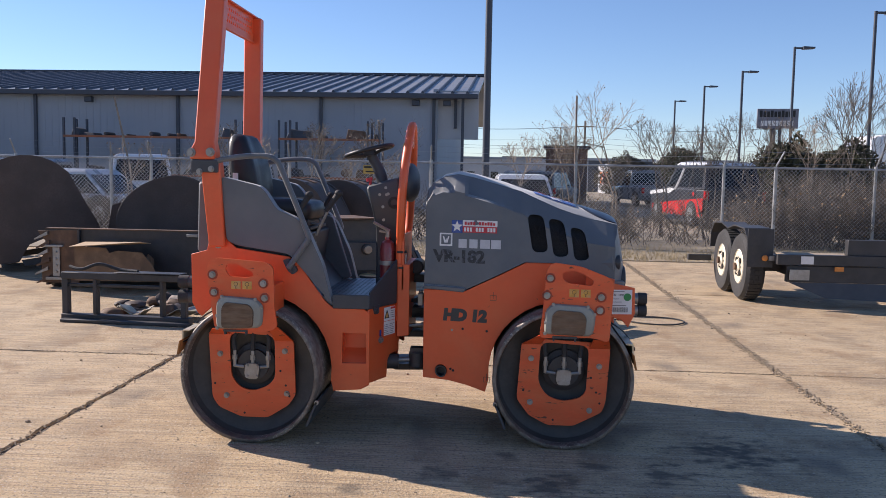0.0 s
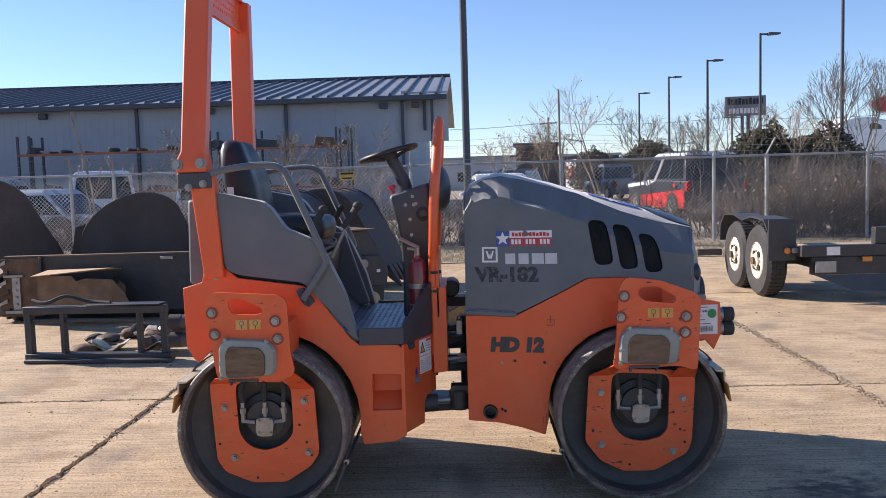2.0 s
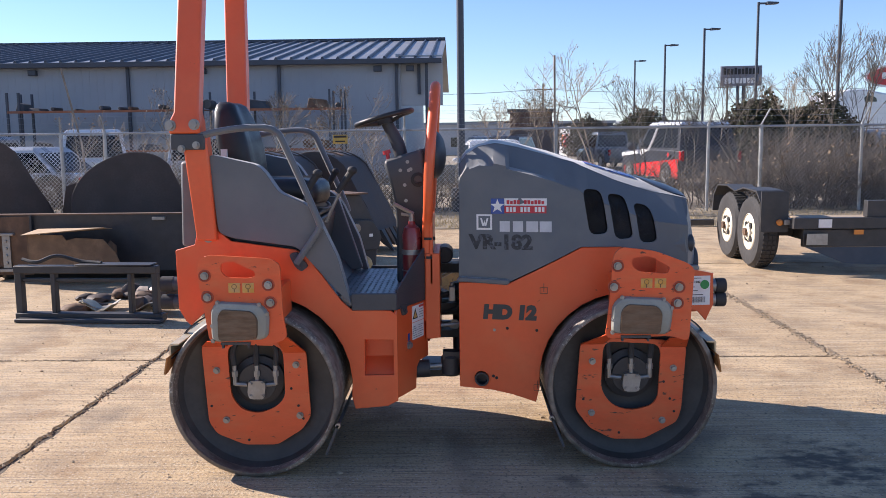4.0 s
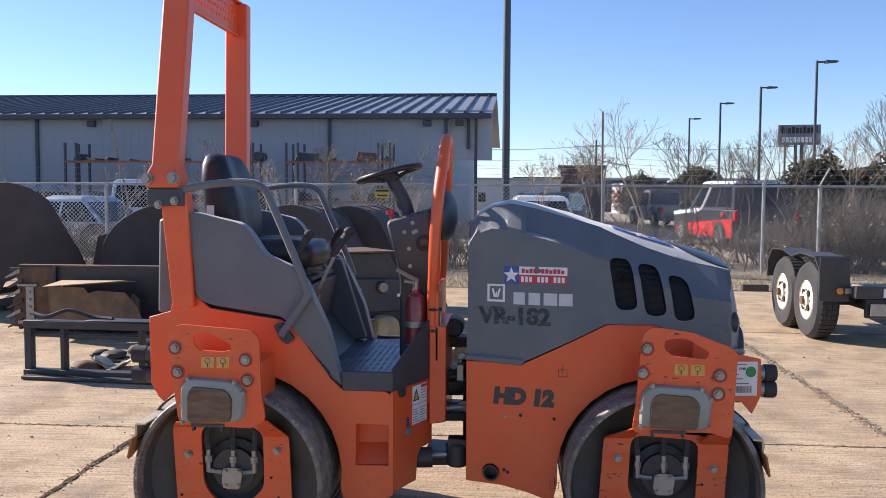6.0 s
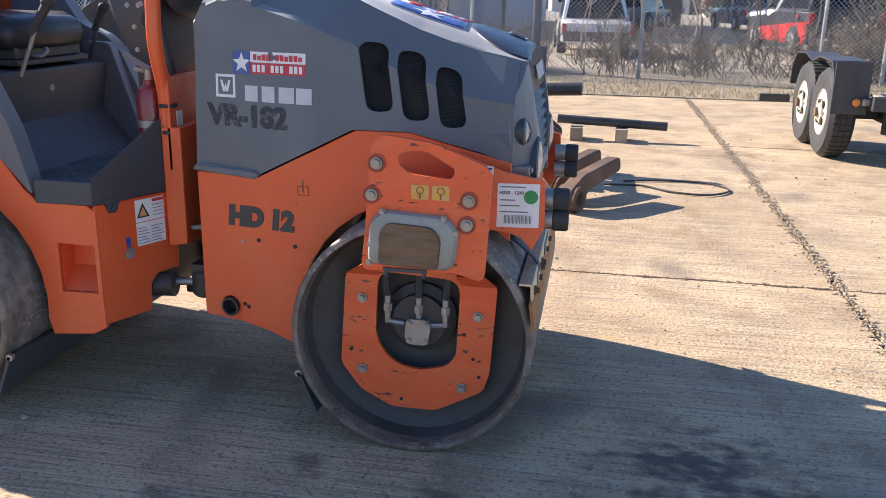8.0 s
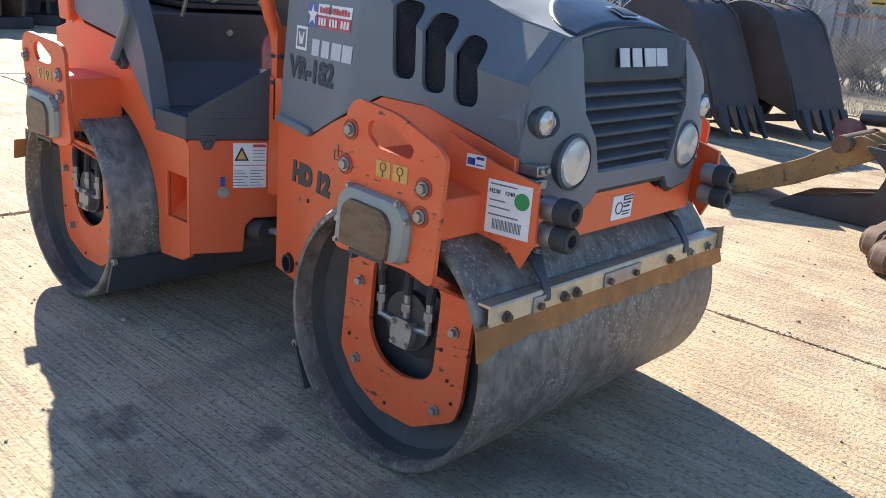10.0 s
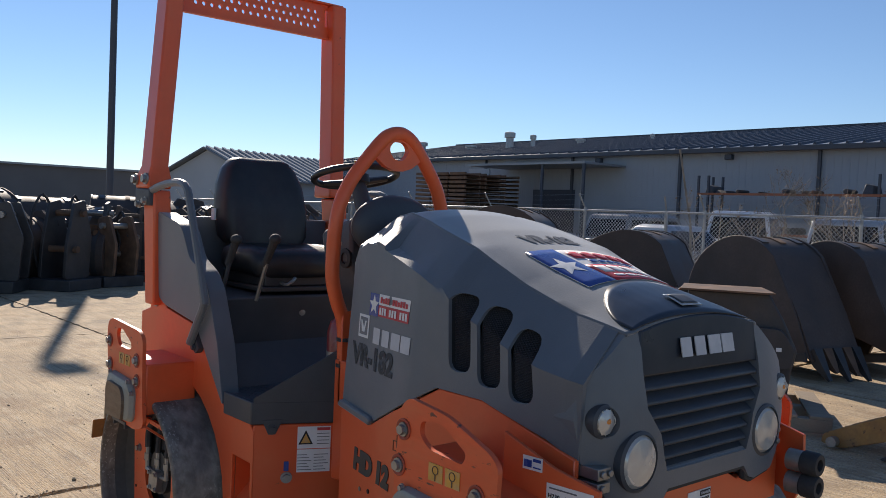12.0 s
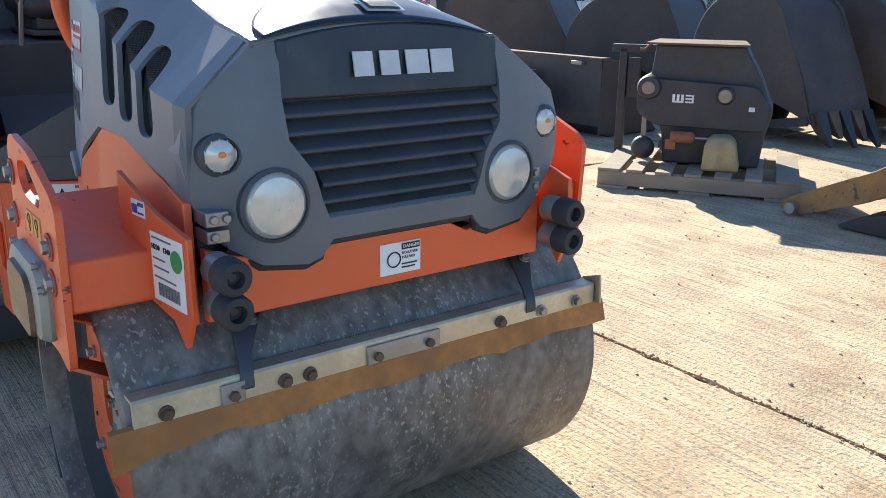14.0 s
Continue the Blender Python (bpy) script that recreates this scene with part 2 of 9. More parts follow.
CAR_SILVER = mat("silver_car_paint", (0.45, 0.47, 0.49), 0.28, metal=0.4, var=0.05, scale=2, bump=0.0, coat=0.6, dust=0.08)
CAR_GLASS = glass_mat("car_glass", (0.008, 0.010, 0.012), 0.12)
TAIL = mat("tail_lamp", (0.50, 0.02, 0.02), 0.2, var=0.05, bump=0.0)
RIM_CREAM = mat("cream_wheel", (0.72, 0.66, 0.52), 0.5, var=0.1, scale=9, bump=0.1, dust=0.3, dustcol=(0.45, 0.34, 0.22))
RIM = mat("alloy_wheel", (0.45, 0.46, 0.47), 0.35, metal=0.7, var=0.1, bump=0.05)
TWIG = mat("bare_twig_bark", (0.125, 0.105, 0.085), 0.85, var=0.35, scale=3, bump=0.2)
TWIG_PALE = mat("pale_bark", (0.30, 0.24, 0.18), 0.85, var=0.3, scale=3, bump=0.2)
DRYLEAF = mat("dry_leaf", (0.33, 0.22, 0.12), 0.8, var=0.4, scale=6, bump=0.1)
CEDAR = mat("cedar_leaf", (0.062, 0.062, 0.030), 0.8, var=0.45, scale=3, bump=0.2)
GRASS = mat("dry_grass", (0.40, 0.31, 0.16), 0.85, var=0.35, scale=4, bump=0.1)
SOIL = mat("dry_soil", (0.30, 0.25, 0.18), 0.95, var=0.25, scale=0.4, bump=0.5, fine=25, dust=0.5, dustcol=(0.42, 0.36, 0.26))
JOINT_DIRT = mat("joint_dirt", (0.12, 0.095, 0.07), 0.95, var=0.4, scale=6, bump=0.6, fine=60, dust=0.5, dustcol=(0.20, 0.165, 0.125))
PEBBLE = mat("pebble", (0.40, 0.315, 0.215), 0.9, var=0.35, scale=20, bump=0.3)
SIGN_GREY = mat("sign_board", (0.20, 0.20, 0.23), 0.5, var=0.2, scale=3, bump=0.0)
PURPLE = mat("purple_paint", (0.13, 0.05, 0.30), 0.4, var=0.05, bump=0.0)
ORANGE_MARK = mat("orange_mark_paint", (0.75, 0.22, 0.05), 0.4, var=0.05, bump=0.0)
CAMO = mat("dark_graphite_car_paint", (0.022, 0.025, 0.033), 0.42, var=0.2, scale=3, bump=0.0, coat=0.1)
BROWN_WALL = mat("brown_wall", (0.20, 0.115, 0.085), 0.8, var=0.15, scale=0.8, bump=0.1)
SHED_ROOF = mat("blue_grey_shed_roof", (0.20, 0.22, 0.245), 0.9, var=0.08, scale=0.6, bump=0.05, dust=0.2, spec=0.1)
SHED_RIB = mat("pale_shed_rib", (0.40, 0.42, 0.44), 0.9, var=0.08, scale=0.6, bump=0.05, spec=0.1)
FAR_TREE = mat("far_tree", (0.13, 0.115, 0.085), 0.9, var=0.3, scale=1.5, bump=0.2)

FLOOR_PLATE = mat("worn_chequer_plate", (0.20, 0.215, 0.235), 0.4, metal=0.7, var=0.35, scale=6, bump=0.3, fine=60, dust=0.5, dustcol=(0.07, 0.065, 0.06))
PICK = mat("dusty_pictogram_yellow", (0.70, 0.36, 0.06), 0.55, var=0.15, scale=20, bump=0.02, dust=0.4)
LETTER = mat("faded_white_lettering", (0.55, 0.56, 0.57), 0.5, var=0.08, scale=20, bump=0.0, dust=0.1)
PRINT = mat("grey_print", (0.16, 0.16, 0.16), 0.6, var=0.15, scale=30, bump=0.0)
RUST_BEAM = mat("faded_orange_beam", (0.30, 0.10, 0.045), 0.6, var=0.2, scale=1.5, bump=0.1, dust=0.4, dustcol=(0.2, 0.13, 0.09))

# ---- mesh helpers ----


def part(name, bm, material, parent=None, label="", at=(0, 0, 0), bevel=0.0, sharp=32, kind="", category="", group=""):
    me = bpy.data.meshes.new(name)
    bmesh.ops.recalc_face_normals(bm, faces=bm.faces)
    bm.to_mesh(me)
    bm.free()
    me.polygons.foreach_set("use_smooth", [True] * len(me.polygons))
    me.set_sharp_from_angle(angle=radians(sharp))
    me.materials.append(material)
    ob = new(name, me)
    ob.location = at
    if parent is not None:
        ob.parent = parent
    if bevel:
        b = ob.modifiers.new("edge", "BEVEL")
        b.width, b.segments, b.limit_method, b.angle_limit = bevel, 2, "ANGLE", radians(35)
        b.harden_normals = False
    return tagged(ob, label, category, group, kind)


def raw(name, verts, faces, material, parent=None, label="", kind="", category="", group="", smooth=False):
    me = bpy.data.meshes.new(name)
    me.from_pydata(verts, [], faces)
    me.materials.append(material)
    if smooth:
        me.polygons.foreach_set("use_smooth", [True] * len(me.polygons))
    ob = new(name, me)
    if parent is not None:
        ob.parent = parent
    return tagged(ob, label, category, group, kind)


def thing(name, label, category, at=(0, 0, 0), rz=0.0, group="", kind=""):
    ob = new(name)
    ob.empty_display_size = 0.1
    ob.matrix_basis = pose(*at, 0, 0, rz)
    return tagged(ob, label, category, group, kind)


def to3(axis, u, v, w):
    return {"x": (w, u, v), "y": (u, w, v), "z": (u, v, w)}[axis]


def box(bm, x0, x1, y0, y1, z0, z1, m=None):
    vs = [bm.verts.new((x, y, z)) for x in (x0, x1) for y in (y0, y1) for z in (z0, z1)]
    for f in ((0, 1, 3, 2), (4, 6, 7, 5), (0, 4, 5, 1), (2, 3, 7, 6), (0, 2, 6, 4), (1, 5, 7, 3)):
        bm.faces.new([vs[i] for i in f])
    if m is not None:
        bmesh.ops.transform(bm, matrix=m, verts=vs)
    return vs


def prism(bm, poly, axis, a, b, warp=None):
    """A polygon in the plane across axis, drawn out from a to b."""
    lo = [bm.verts.new(to3(axis, u, v, a)) for u, v in poly]
    hi = [bm.verts.new(to3(axis, u, v, b)) for u, v in poly]
    k = len(poly)
    bm.faces.new(lo)
    bm.faces.new(hi)
    for i in range(k):
        bm.faces.new((lo[i], lo[(i + 1) % k], hi[(i + 1) % k], hi[i]))
    return lo + hi


def plate(bm, outer, holes, axis, a, b):
    """A plate with real holes."""
    flat = bmesh.new()
    edges = []
    for loop in (outer, *holes):
        vs = [flat.verts.new((u, v, 0)) for u, v in loop]
        edges += [flat.edges.new((vs[i], vs[(i + 1) % len(vs)])) for i in range(len(vs))]
    area = lambda q: abs(sum(a_[0] * b_[1] - b_[0] * a_[1] for a_, b_ in zip(q, q[1:] + q[:1]))) / 2
    want = area(list(outer)) - sum(area(list(h)) for h in holes)
    for tries in range(6):
        bmesh.ops.triangle_fill(flat, use_beauty=True, use_dissolve=False, edges=edges)
        if abs(sum(f_.calc_area() for f_ in flat.faces) - want) < 0.02 * want:
            break
        if tries < 5:                         # fill again with the corners moved by a hair
            bmesh.ops.delete(flat, geom=flat.verts[:], context="VERTS")
            edges = []
            for n_, loop in enumerate((outer, *holes)):
                vs = [flat.verts.new((u + 2e-5 * math.sin(i * 2.3 + tries + n_), v + 2e-5 * math.cos(i * 3.1 + tries), 0)) for i, (u, v) in enumerate(loop)]
                edges += [flat.edges.new((vs[i], vs[(i + 1) % len(vs)])) for i in range(len(vs))]
    else:
        print("PLATE", want)
    flat.verts.index_update()
    co = [(v.co.x, v.co.y) for v in flat.verts]
    tris = [[v.index for v in f.verts] for f in flat.faces]
    flat.free()
    lo = [bm.verts.new(to3(axis, u, v, a)) for u, v in co]
    hi = [bm.verts.new(to3(axis, u, v, b)) for u, v in co]
    for t in tris:
        bm.faces.new([lo[i] for i in t])
        bm.faces.new([hi[i] for i in reversed(t)])
    s = 0
    for loop in (outer, *holes):
        k = len(loop)
        for i in range(k):
            p, q = s + i, s + (i + 1) % k
            bm.faces.new((lo[p], lo[q], hi[q], hi[p]))
        s += k
    return lo + hi


def fillet(poly, r, n=4):
    """The polygon with its corners rounded."""
    out = []
    k = len(poly)
    for i in range(k):
        p, c, q = Vector(poly[i - 1]), Vector(poly[i]), Vector(poly[(i + 1) % k])
        d0, d1 = p - c, q - c
        cut = min(r, d0.length * 0.45, d1.length * 0.45)
        a, b = c + d0.normalized() * cut, c + d1.normalized() * cut
        for j in range(n + 1):
            t = j / n
            out.append(tuple((1 - t) ** 2 * a + 2 * t * (1 - t) * c + t * t * b))
    return out


def circle(cx, cy, r, n=24, a0=0.0, a1=360.0):
    full = abs(a1 - a0) >= 360
    return [(cx + r * math.cos(radians(a0 + (a1 - a0) * i / (n if full else n - 1))),
             cy + r * math.sin(radians(a0 + (a1 - a0) * i / (n if full else n - 1)))) for i in range(n)]


def rings(bm, loops, cap=True, closed=True):
    """Joins loops of equal length into a skin."""
    vv = [[bm.verts.new(p) for p in loop] for loop in loops]
    k = len(vv[0])
    for a, b in zip(vv, vv[1:]):
        for i in range(k if closed else k - 1):
            bm.faces.new((a[i], a[(i + 1) % k], b[(i + 1) % k], b[i]))
    if cap and closed:
        bm.faces.new(vv[0])
        bm.faces.new(vv[-1])
    return vv


def tube(bm, pts, r, n=8, r1=None):
    pts = [Vector(p) for p in pts]
    loops = []
    side = None
    for i, p in enumerate(pts):
        d = (pts[min(i + 1, len(pts) - 1)] - pts[max(i - 1, 0)]).normalized()
        if side is None:
            side = d.orthogonal().normalized()
        side = (side - d * side.dot(d)).normalized()
        up = d.cross(side)
        rr = r if r1 is None else r + (r1 - r) * i / (len(pts) - 1)
        loops.append([p + (side * math.cos(2 * math.pi * j / n) + up * math.sin(2 * math.pi * j / n)) * rr for j in range(n)])
    rings(bm, loops)


def smooth_path(pts, n=5):
    """A rounded path through the points."""
    pts = [Vector(p) for p in pts]
    out = []
    for i in range(len(pts) - 1):
        p0, p1, p2, p3 = pts[max(i - 1, 0)], pts[i], pts[i + 1], pts[min(i + 2, len(pts) - 1)]
        for j in range(n):
            t = j / n
            out.append(0.5 * ((2 * p1) + (p2 - p0) * t + (2 * p0 - 5 * p1 + 4 * p2 - p3) * t * t + (3 * p1 - p0 - 3 * p2 + p3) * t ** 3))
    out.append(pts[-1])
    return out


def cyl(bm, p, q, r, n=16, r1=None):
    tube(bm, [p, q], r, n, r1)


def lathe(bm, prof, at, axis, n=32):
    """A profile of (radius, along) turned about an axis through at."""
    loops = []
    for r, h in prof:
        loops.append([Vector(at) + Vector(to3(axis, r * math.cos(2 * math.pi * i / n), r * math.sin(2 * math.pi * i / n), h)) for i in range(n)])
    rings(bm, loops)


def ball(bm, c, rx, ry, rz, seg=16, rings_n=10):
    vs = bmesh.ops.create_uvsphere(bm, u_segments=seg, v_segments=rings_n, radius=1.0)["verts"]
    bmesh.ops.transform(bm, matrix=Matrix.Translation(c) @ Matrix.Diagonal((rx, ry, rz, 1)), verts=vs)


def bolt_bm(bm, c, axis_dir, r=0.014, h=0.012):
    c, d = Vector(c), Vector(axis_dir).normalized()
    cyl(bm, c, c + d * h * 0.35, r * 1.45, 12)
    cyl(bm, c + d * h * 0.3, c + d * h, r, 6)


def words(name, text, size, m, material, parent, squash=1.0, shear=0.0, label="", bold=0.0):
    """Letters of the built-in font as a thin mesh, at the pose m."""
    cu = bpy.data.curves.new(name, "FONT")
    cu.body, cu.size, cu.extrude, cu.align_x, cu.align_y, cu.shear = text, size, 0.0012, "CENTER", "CENTER", shear
    cu.resolution_u, cu.offset = 3, bold
    ob = bpy.data.objects.new(name, cu)
    scene.collection.objects.link(ob)
    dg = bpy.context.evaluated_depsgraph_get()
    me = bpy.data.meshes.new_from_object(ob.evaluated_get(dg))
    bpy.data.objects.remove(ob)
    me.name = name
    me.transform(m @ Matrix.Diagonal((squash, 1, 1, 1)))
    me.materials.clear()
    me.materials.append(material)
    o = new(name, me)
    o.parent = parent
    return tagged(o, label)


# a face that looks towards -y: letters upright, reading along +x
FACE_SOUTH = pose(0, 0, 0, 90, 0, 0)

# ---- ground ----
bm = bmesh.new()
xs = [-900, -300, -120, -60, -35, -16.3, 17.0, 35, 60, 120, 300, 900]
ys = [-900, -300, -60, -16.2, 10.15, 15.5, 24, 40, 80, 160, 400, 1500]
gv = {}
for i, x in enumerate(xs):
    for j, y in enumerate(ys):
        gv[i, j] = bm.verts.new((x, y, -0.035))
for i in range(len(xs) - 1):
    for j in range(len(ys) - 1):
        bm.faces.new((gv[i, j], gv[i + 1, j], gv[i + 1, j + 1], gv[i, j + 1]))
part("ground", bm, SOIL, None, "dry pale soil of the lots", kind="structure", category="ground")
# concrete yard: slabs with dirt-filled joints
SX = [-30.2, -25.6, -21.0, -16.4, -11.8, -7.25, -2.06, 2.62, 7.2, 11.8, 16.4]
SY = [-12.6, -7.9, -3.25, 1.42, 5.9, 10.2]
yard = thing("pavement", "worn concrete yard of large slabs with dirt-filled joints", "pavement", kind="structure")
slab_rng = random.Random(5)
for i in range(len(SX) - 1):
    for j in range(len(SY) - 1):
        bm = bmesh.new()
        g = 0.009
        x0, x1, y0, y1 = SX[i] + g, SX[i + 1] - g, SY[j] + g, SY[j + 1] - g
        dz = slab_rng.uniform(-0.004, 0.0)

        def edge(a, b, k):
            return [(a[0] + (b[0] - a[0]) * t / k, a[1] + (b[1] - a[1]) * t / k) for t in range(k)]
        ring0 = edge((x0, y0), (x1, y0), 60) + edge((x1, y0), (x1, y1), 60) + edge((x1, y1), (x0, y1), 60) + edge((x0, y1), (x0, y0), 60)
        cxm, cym = (x0 + x1) / 2, (y0 + y1) / 2
        top = []
        for x, y in ring0:
            k = slab_rng.random() ** 4 * 0.02
            if abs(x + 2.06) < 0.02 and -4 < y < 8:
                k = 0.004 + 0.022 * slab_rng.random() ** 1.5
            top.append((x + (cxm - x) * k * 0.5, y + (cym - y) * k * 0.5))
        vs = [bm.verts.new((x, y, dz)) for x, y in top]
        lo = [bm.verts.new((x, y, -0.05)) for x, y in ring0]
        bm.faces.new(vs)
        for a in range(len(vs)):
            b = (a + 1) % len(vs)
            bm.faces.new((lo[a], lo[b], vs[b], vs[a]))
        part("slab", bm, CONCRETE, yard)
bm = bmesh.new()
box(bm, SX[0], SX[-1], SY[0], SY[-1], -0.04, -0.016)
part("joint_fill", bm, JOINT_DIRT, yard, "dark dirt in the joints")
# loose grit lying in and beside the joints and on the slabs
grit_rng = random.Random(11)
verts, faces = [], []


def pebble(x, y, r):
    k = len(verts)
    a0 = grit_rng.random() * 6
    for h, q in ((-0.2, 0.8), (0.45, 1.0)):
        for i in range(4):
            a = a0 + i * math.pi / 2 + grit_rng.uniform(-0.3, 0.3)
            verts.append((x + r * q * math.cos(a), y + r * q * math.sin(a) * 0.8, r * h))
    verts.append((x, y, r * 0.8))
    for i in range(4):
        j = (i + 1) % 4
        faces.append((k + i, k + j, k + 4 + j, k + 4 + i))
        faces.append((k + 4 + i, k + 4 + j, k + 8))


for _ in range(2600):
    pebble(2.62 + grit_rng.gauss(0, 0.022), grit_rng.uniform(-2.5, 10.0), grit_rng.uniform(0.004, 0.012))
for _ in range(1200):
    pebble(grit_rng.uniform(-4, 7), 1.42 + grit_rng.gauss(0, 0.012), grit_rng.uniform(0.003, 0.007))
for _ in range(700):
    pebble(-2.06 + grit_rng.gauss(0, 0.02), grit_rng.uniform(-3.0, 3.0), grit_rng.uniform(0.003, 0.008))
for _ in range(1500):
    pebble(grit_rng.uniform(-5, 6), grit_rng.uniform(-2.6, 7), grit_rng.uniform(0.003, 0.008) * (1 + 1.2 * (grit_rng.random() > 0.95)))
raw("grit", verts, faces, PEBBLE, None, "small stones and grit scattered along the joints", kind="stuff", category="grit")

# ---- grass strip ----
bm = bmesh.new()
box(bm, -35, 17, 10.2, 15.4, -0.03, 0.012)
part("verge", bm, SOIL, None, "strip of dry earth under the fence", kind="structure", category="verge")
gr_rng = random.Random(3)
verts, faces = [], []
for _ in range(16000):
    x, y = gr_rng.uniform(-3, 13), 10.15 + abs(gr_rng.gauss(0, 1.5))
    if y > 14.5:
        continue
    h, a = gr_rng.uniform(0.03, 0.10), gr_rng.uniform(0, 6.28)
    w = 0.006
    dx, dy = math.cos(a) * w, math.sin(a) * w
    lx, ly = gr_rng.gauss(0, 0.05), gr_rng.gauss(0, 0.05)
    k = len(verts)
    verts += [(x - dx, y - dy, 0.0), (x + dx, y + dy, 0.0), (x + lx, y + ly, h)]
    faces.append((k, k + 1, k + 2))
raw("dry_grass", verts, faces, GRASS, None, "strip of short straw-coloured dry grass", kind="stuff", category="grass")

# ---- chain-link fence ----
FY, FH = 13.2, 1.72
fence = thing("chain_link_fence", "galvanised chain-link fence with barbed wire arms", "fence")
fx = [-1.05 + 3.07 * k for k in range(-10, 6)]
for x in fx:
    bm = bmesh.new()
    cyl(bm, (x, FY + 0.05, 0), (x, FY + 0.05, FH + 0.06), 0.032, 10)
    tube(bm, [(x, FY + 0.05, FH + 0.04), (x + 0.02, FY - 0.20, FH + 0.36)], 0.017, 6)
    part("post", bm, GALV_FENCE, fence)
for x in (6.15, -8.1, 9.3):
    bm = bmesh.new()
    cyl(bm, (x, FY + 0.06, 0), (x, FY + 0.06, FH + 0.03), 0.038, 10)
    tube(bm, [(x, FY + 0.05, FH + 0.04), (x + 0.09, FY - 0.16, FH + 0.34)], 0.017, 6)
    part("post", bm, GALV_FENCE, fence)
bm = bmesh.new()
cyl(bm, (fx[0], FY + 0.05, FH), (fx[-1], FY + 0.05, FH), 0.022, 8)
part("top_rail", bm, GALV_FENCE, fence)
verts, faces = [], []


def wire(p, q, r):
    p, q = Vector(p), Vector(q)
    d = (q - p).normalized()
    s_ = d.cross(Vector((0, 1, 0.01))).normalized() * r
    u = d.cross(s_).normalized() * r
    k = len(verts)
    for e in (p, q):
        for a in (0, 2.094, 4.189):
            verts.append(tuple(e + s_ * math.cos(a) + u * math.sin(a)))
    for i in range(3):
        j = (i + 1) % 3
        faces.append((k + i, k + j, k + 3 + j, k + 3 + i))


pitch = 0.085
x = fx[0] - FH
while x < fx[-1]:
    for a, b in ((x, x + FH), (x + FH, x)):
        za, zb = 0.03, FH
        if fx[0] <= x and x + FH <= fx[-1]:
            wire((a, FY + (0.002 if a < b else -0.002), za), (b, FY + (0.002 if a < b else -0.002), zb), 0.0034)
    x += pitch
raw("wire_mesh", verts, faces, GALV_FENCE, fence, "diamond wire mesh", kind="stuff")
verts, faces = [], []
for k in range(3):
    f = 0.25 + k * 0.35
    for a, b in zip(fx, fx[1:]):
        prev = None
        for i in range(7):
            t = i / 6
            p = (a + (b - a) * t, FY + 0.05 - 0.25 * f, FH + 0.04 + 0.32 * f - 0.03 * math.sin(math.pi * t))
            if prev:
                wire(prev, p, 0.0025)
            prev = p
raw("barbed_wire", verts, faces, GALV_FENCE, fence, "strands of barbed wire", kind="stuff")

# ---- lamp posts ----


def lamp_post(x, y, h, r, arm, rz=0.0, dx=1.0):
    t = thing("lamp_post", "tall dark steel lamp post with a flat lamp head", "lamp post", (x, y, 0), group="lamp posts")
    bm = bmesh.new()
    cyl(bm, (0, 0, 0), (0, 0, h), r, 12, r * 0.82)
    cyl(bm, (0, 0, 0), (0, 0, 0.5), r * 2.6, 14)
    part("pole", bm, TRIM_DARK, t)
    bm = bmesh.new()
    box(bm, 0.0, arm * dx * 0.5, -0.04, 0.04, h - 0.10, h - 0.02)
    part("arm", bm, TRIM_DARK, t)
    bm = bmesh.new()
    prism(bm, [(arm * dx * 0.4, h - 0.12), (arm * dx, h - 0.09), (arm * dx, h - 0.02), (arm * dx * 0.4, h + 0.01)], "y", -0.18, 0.18)
    part("lamp_head", bm, TRIM_DARK, t, "flat lamp head")
    return t


lamp_post(0.10, 13.9, 8.6, 0.085, 0.9)
for x, y, h in ((14.63, 68.5, 7.97), (14.48, 57.3, 8.03), (14.6, 48.0, 7.95), (14.25, 37.7, 7.85), (14.05, 28.2, 7.75)):
    lamp_post(x, y, h, 0.085 if y > 40 else 0.072, 0.9)
lamp_post(-21.1, 6.45, 9.5, 0.10, 0.8)

# ---- long metal building ----
BY, BE, BX1, BX0, RY, RZ = 30.9, 4.72, -0.62, -47.0, 42.0, 6.68
hall = thing("metal_warehouse", "long blue-grey metal warehouse with a ribbed roof and gable end", "warehouse")
bm = bmesh.new()
box(bm, BX0, -2.3, BY, BY + 0.2, 0, BE)
box(bm, -2.5, -2.3, BY + 0.2, BY + 22, 0, BE + 0.3)
box(bm, BX0, BX0 + 0.2, BY + 0.2, BY + 22, 0, BE + 0.3)
box(bm, BX0, -2.3, BY + 22, BY + 22.2, 0, BE)
part("wall", bm, METAL_WALL, hall, "blue-grey painted sheet wall")
x = BX0
bm = bmesh.new()
while x < -2.4:
    box(bm, x, x + 0.03, BY - 0.007, BY, 0.0, BE - 0.05)
    x += 0.305
part("wall_ribs", bm, METAL_WALL, hall, kind="stuff")
bm = bmesh.new()
prism(bm, [(BY - 0.35, BE - 0.02), (RY, RZ), (2 * RY - BY + 0.35, BE - 0.02), (2 * RY - BY + 0.35, BE + 0.08), (RY, RZ + 0.1), (BY - 0.35, BE + 0.08)], "x", BX0 - 0.3, BX1)
part("roof", bm, ROOF, hall, "ribbed metal roof")
x = BX0
k = 0
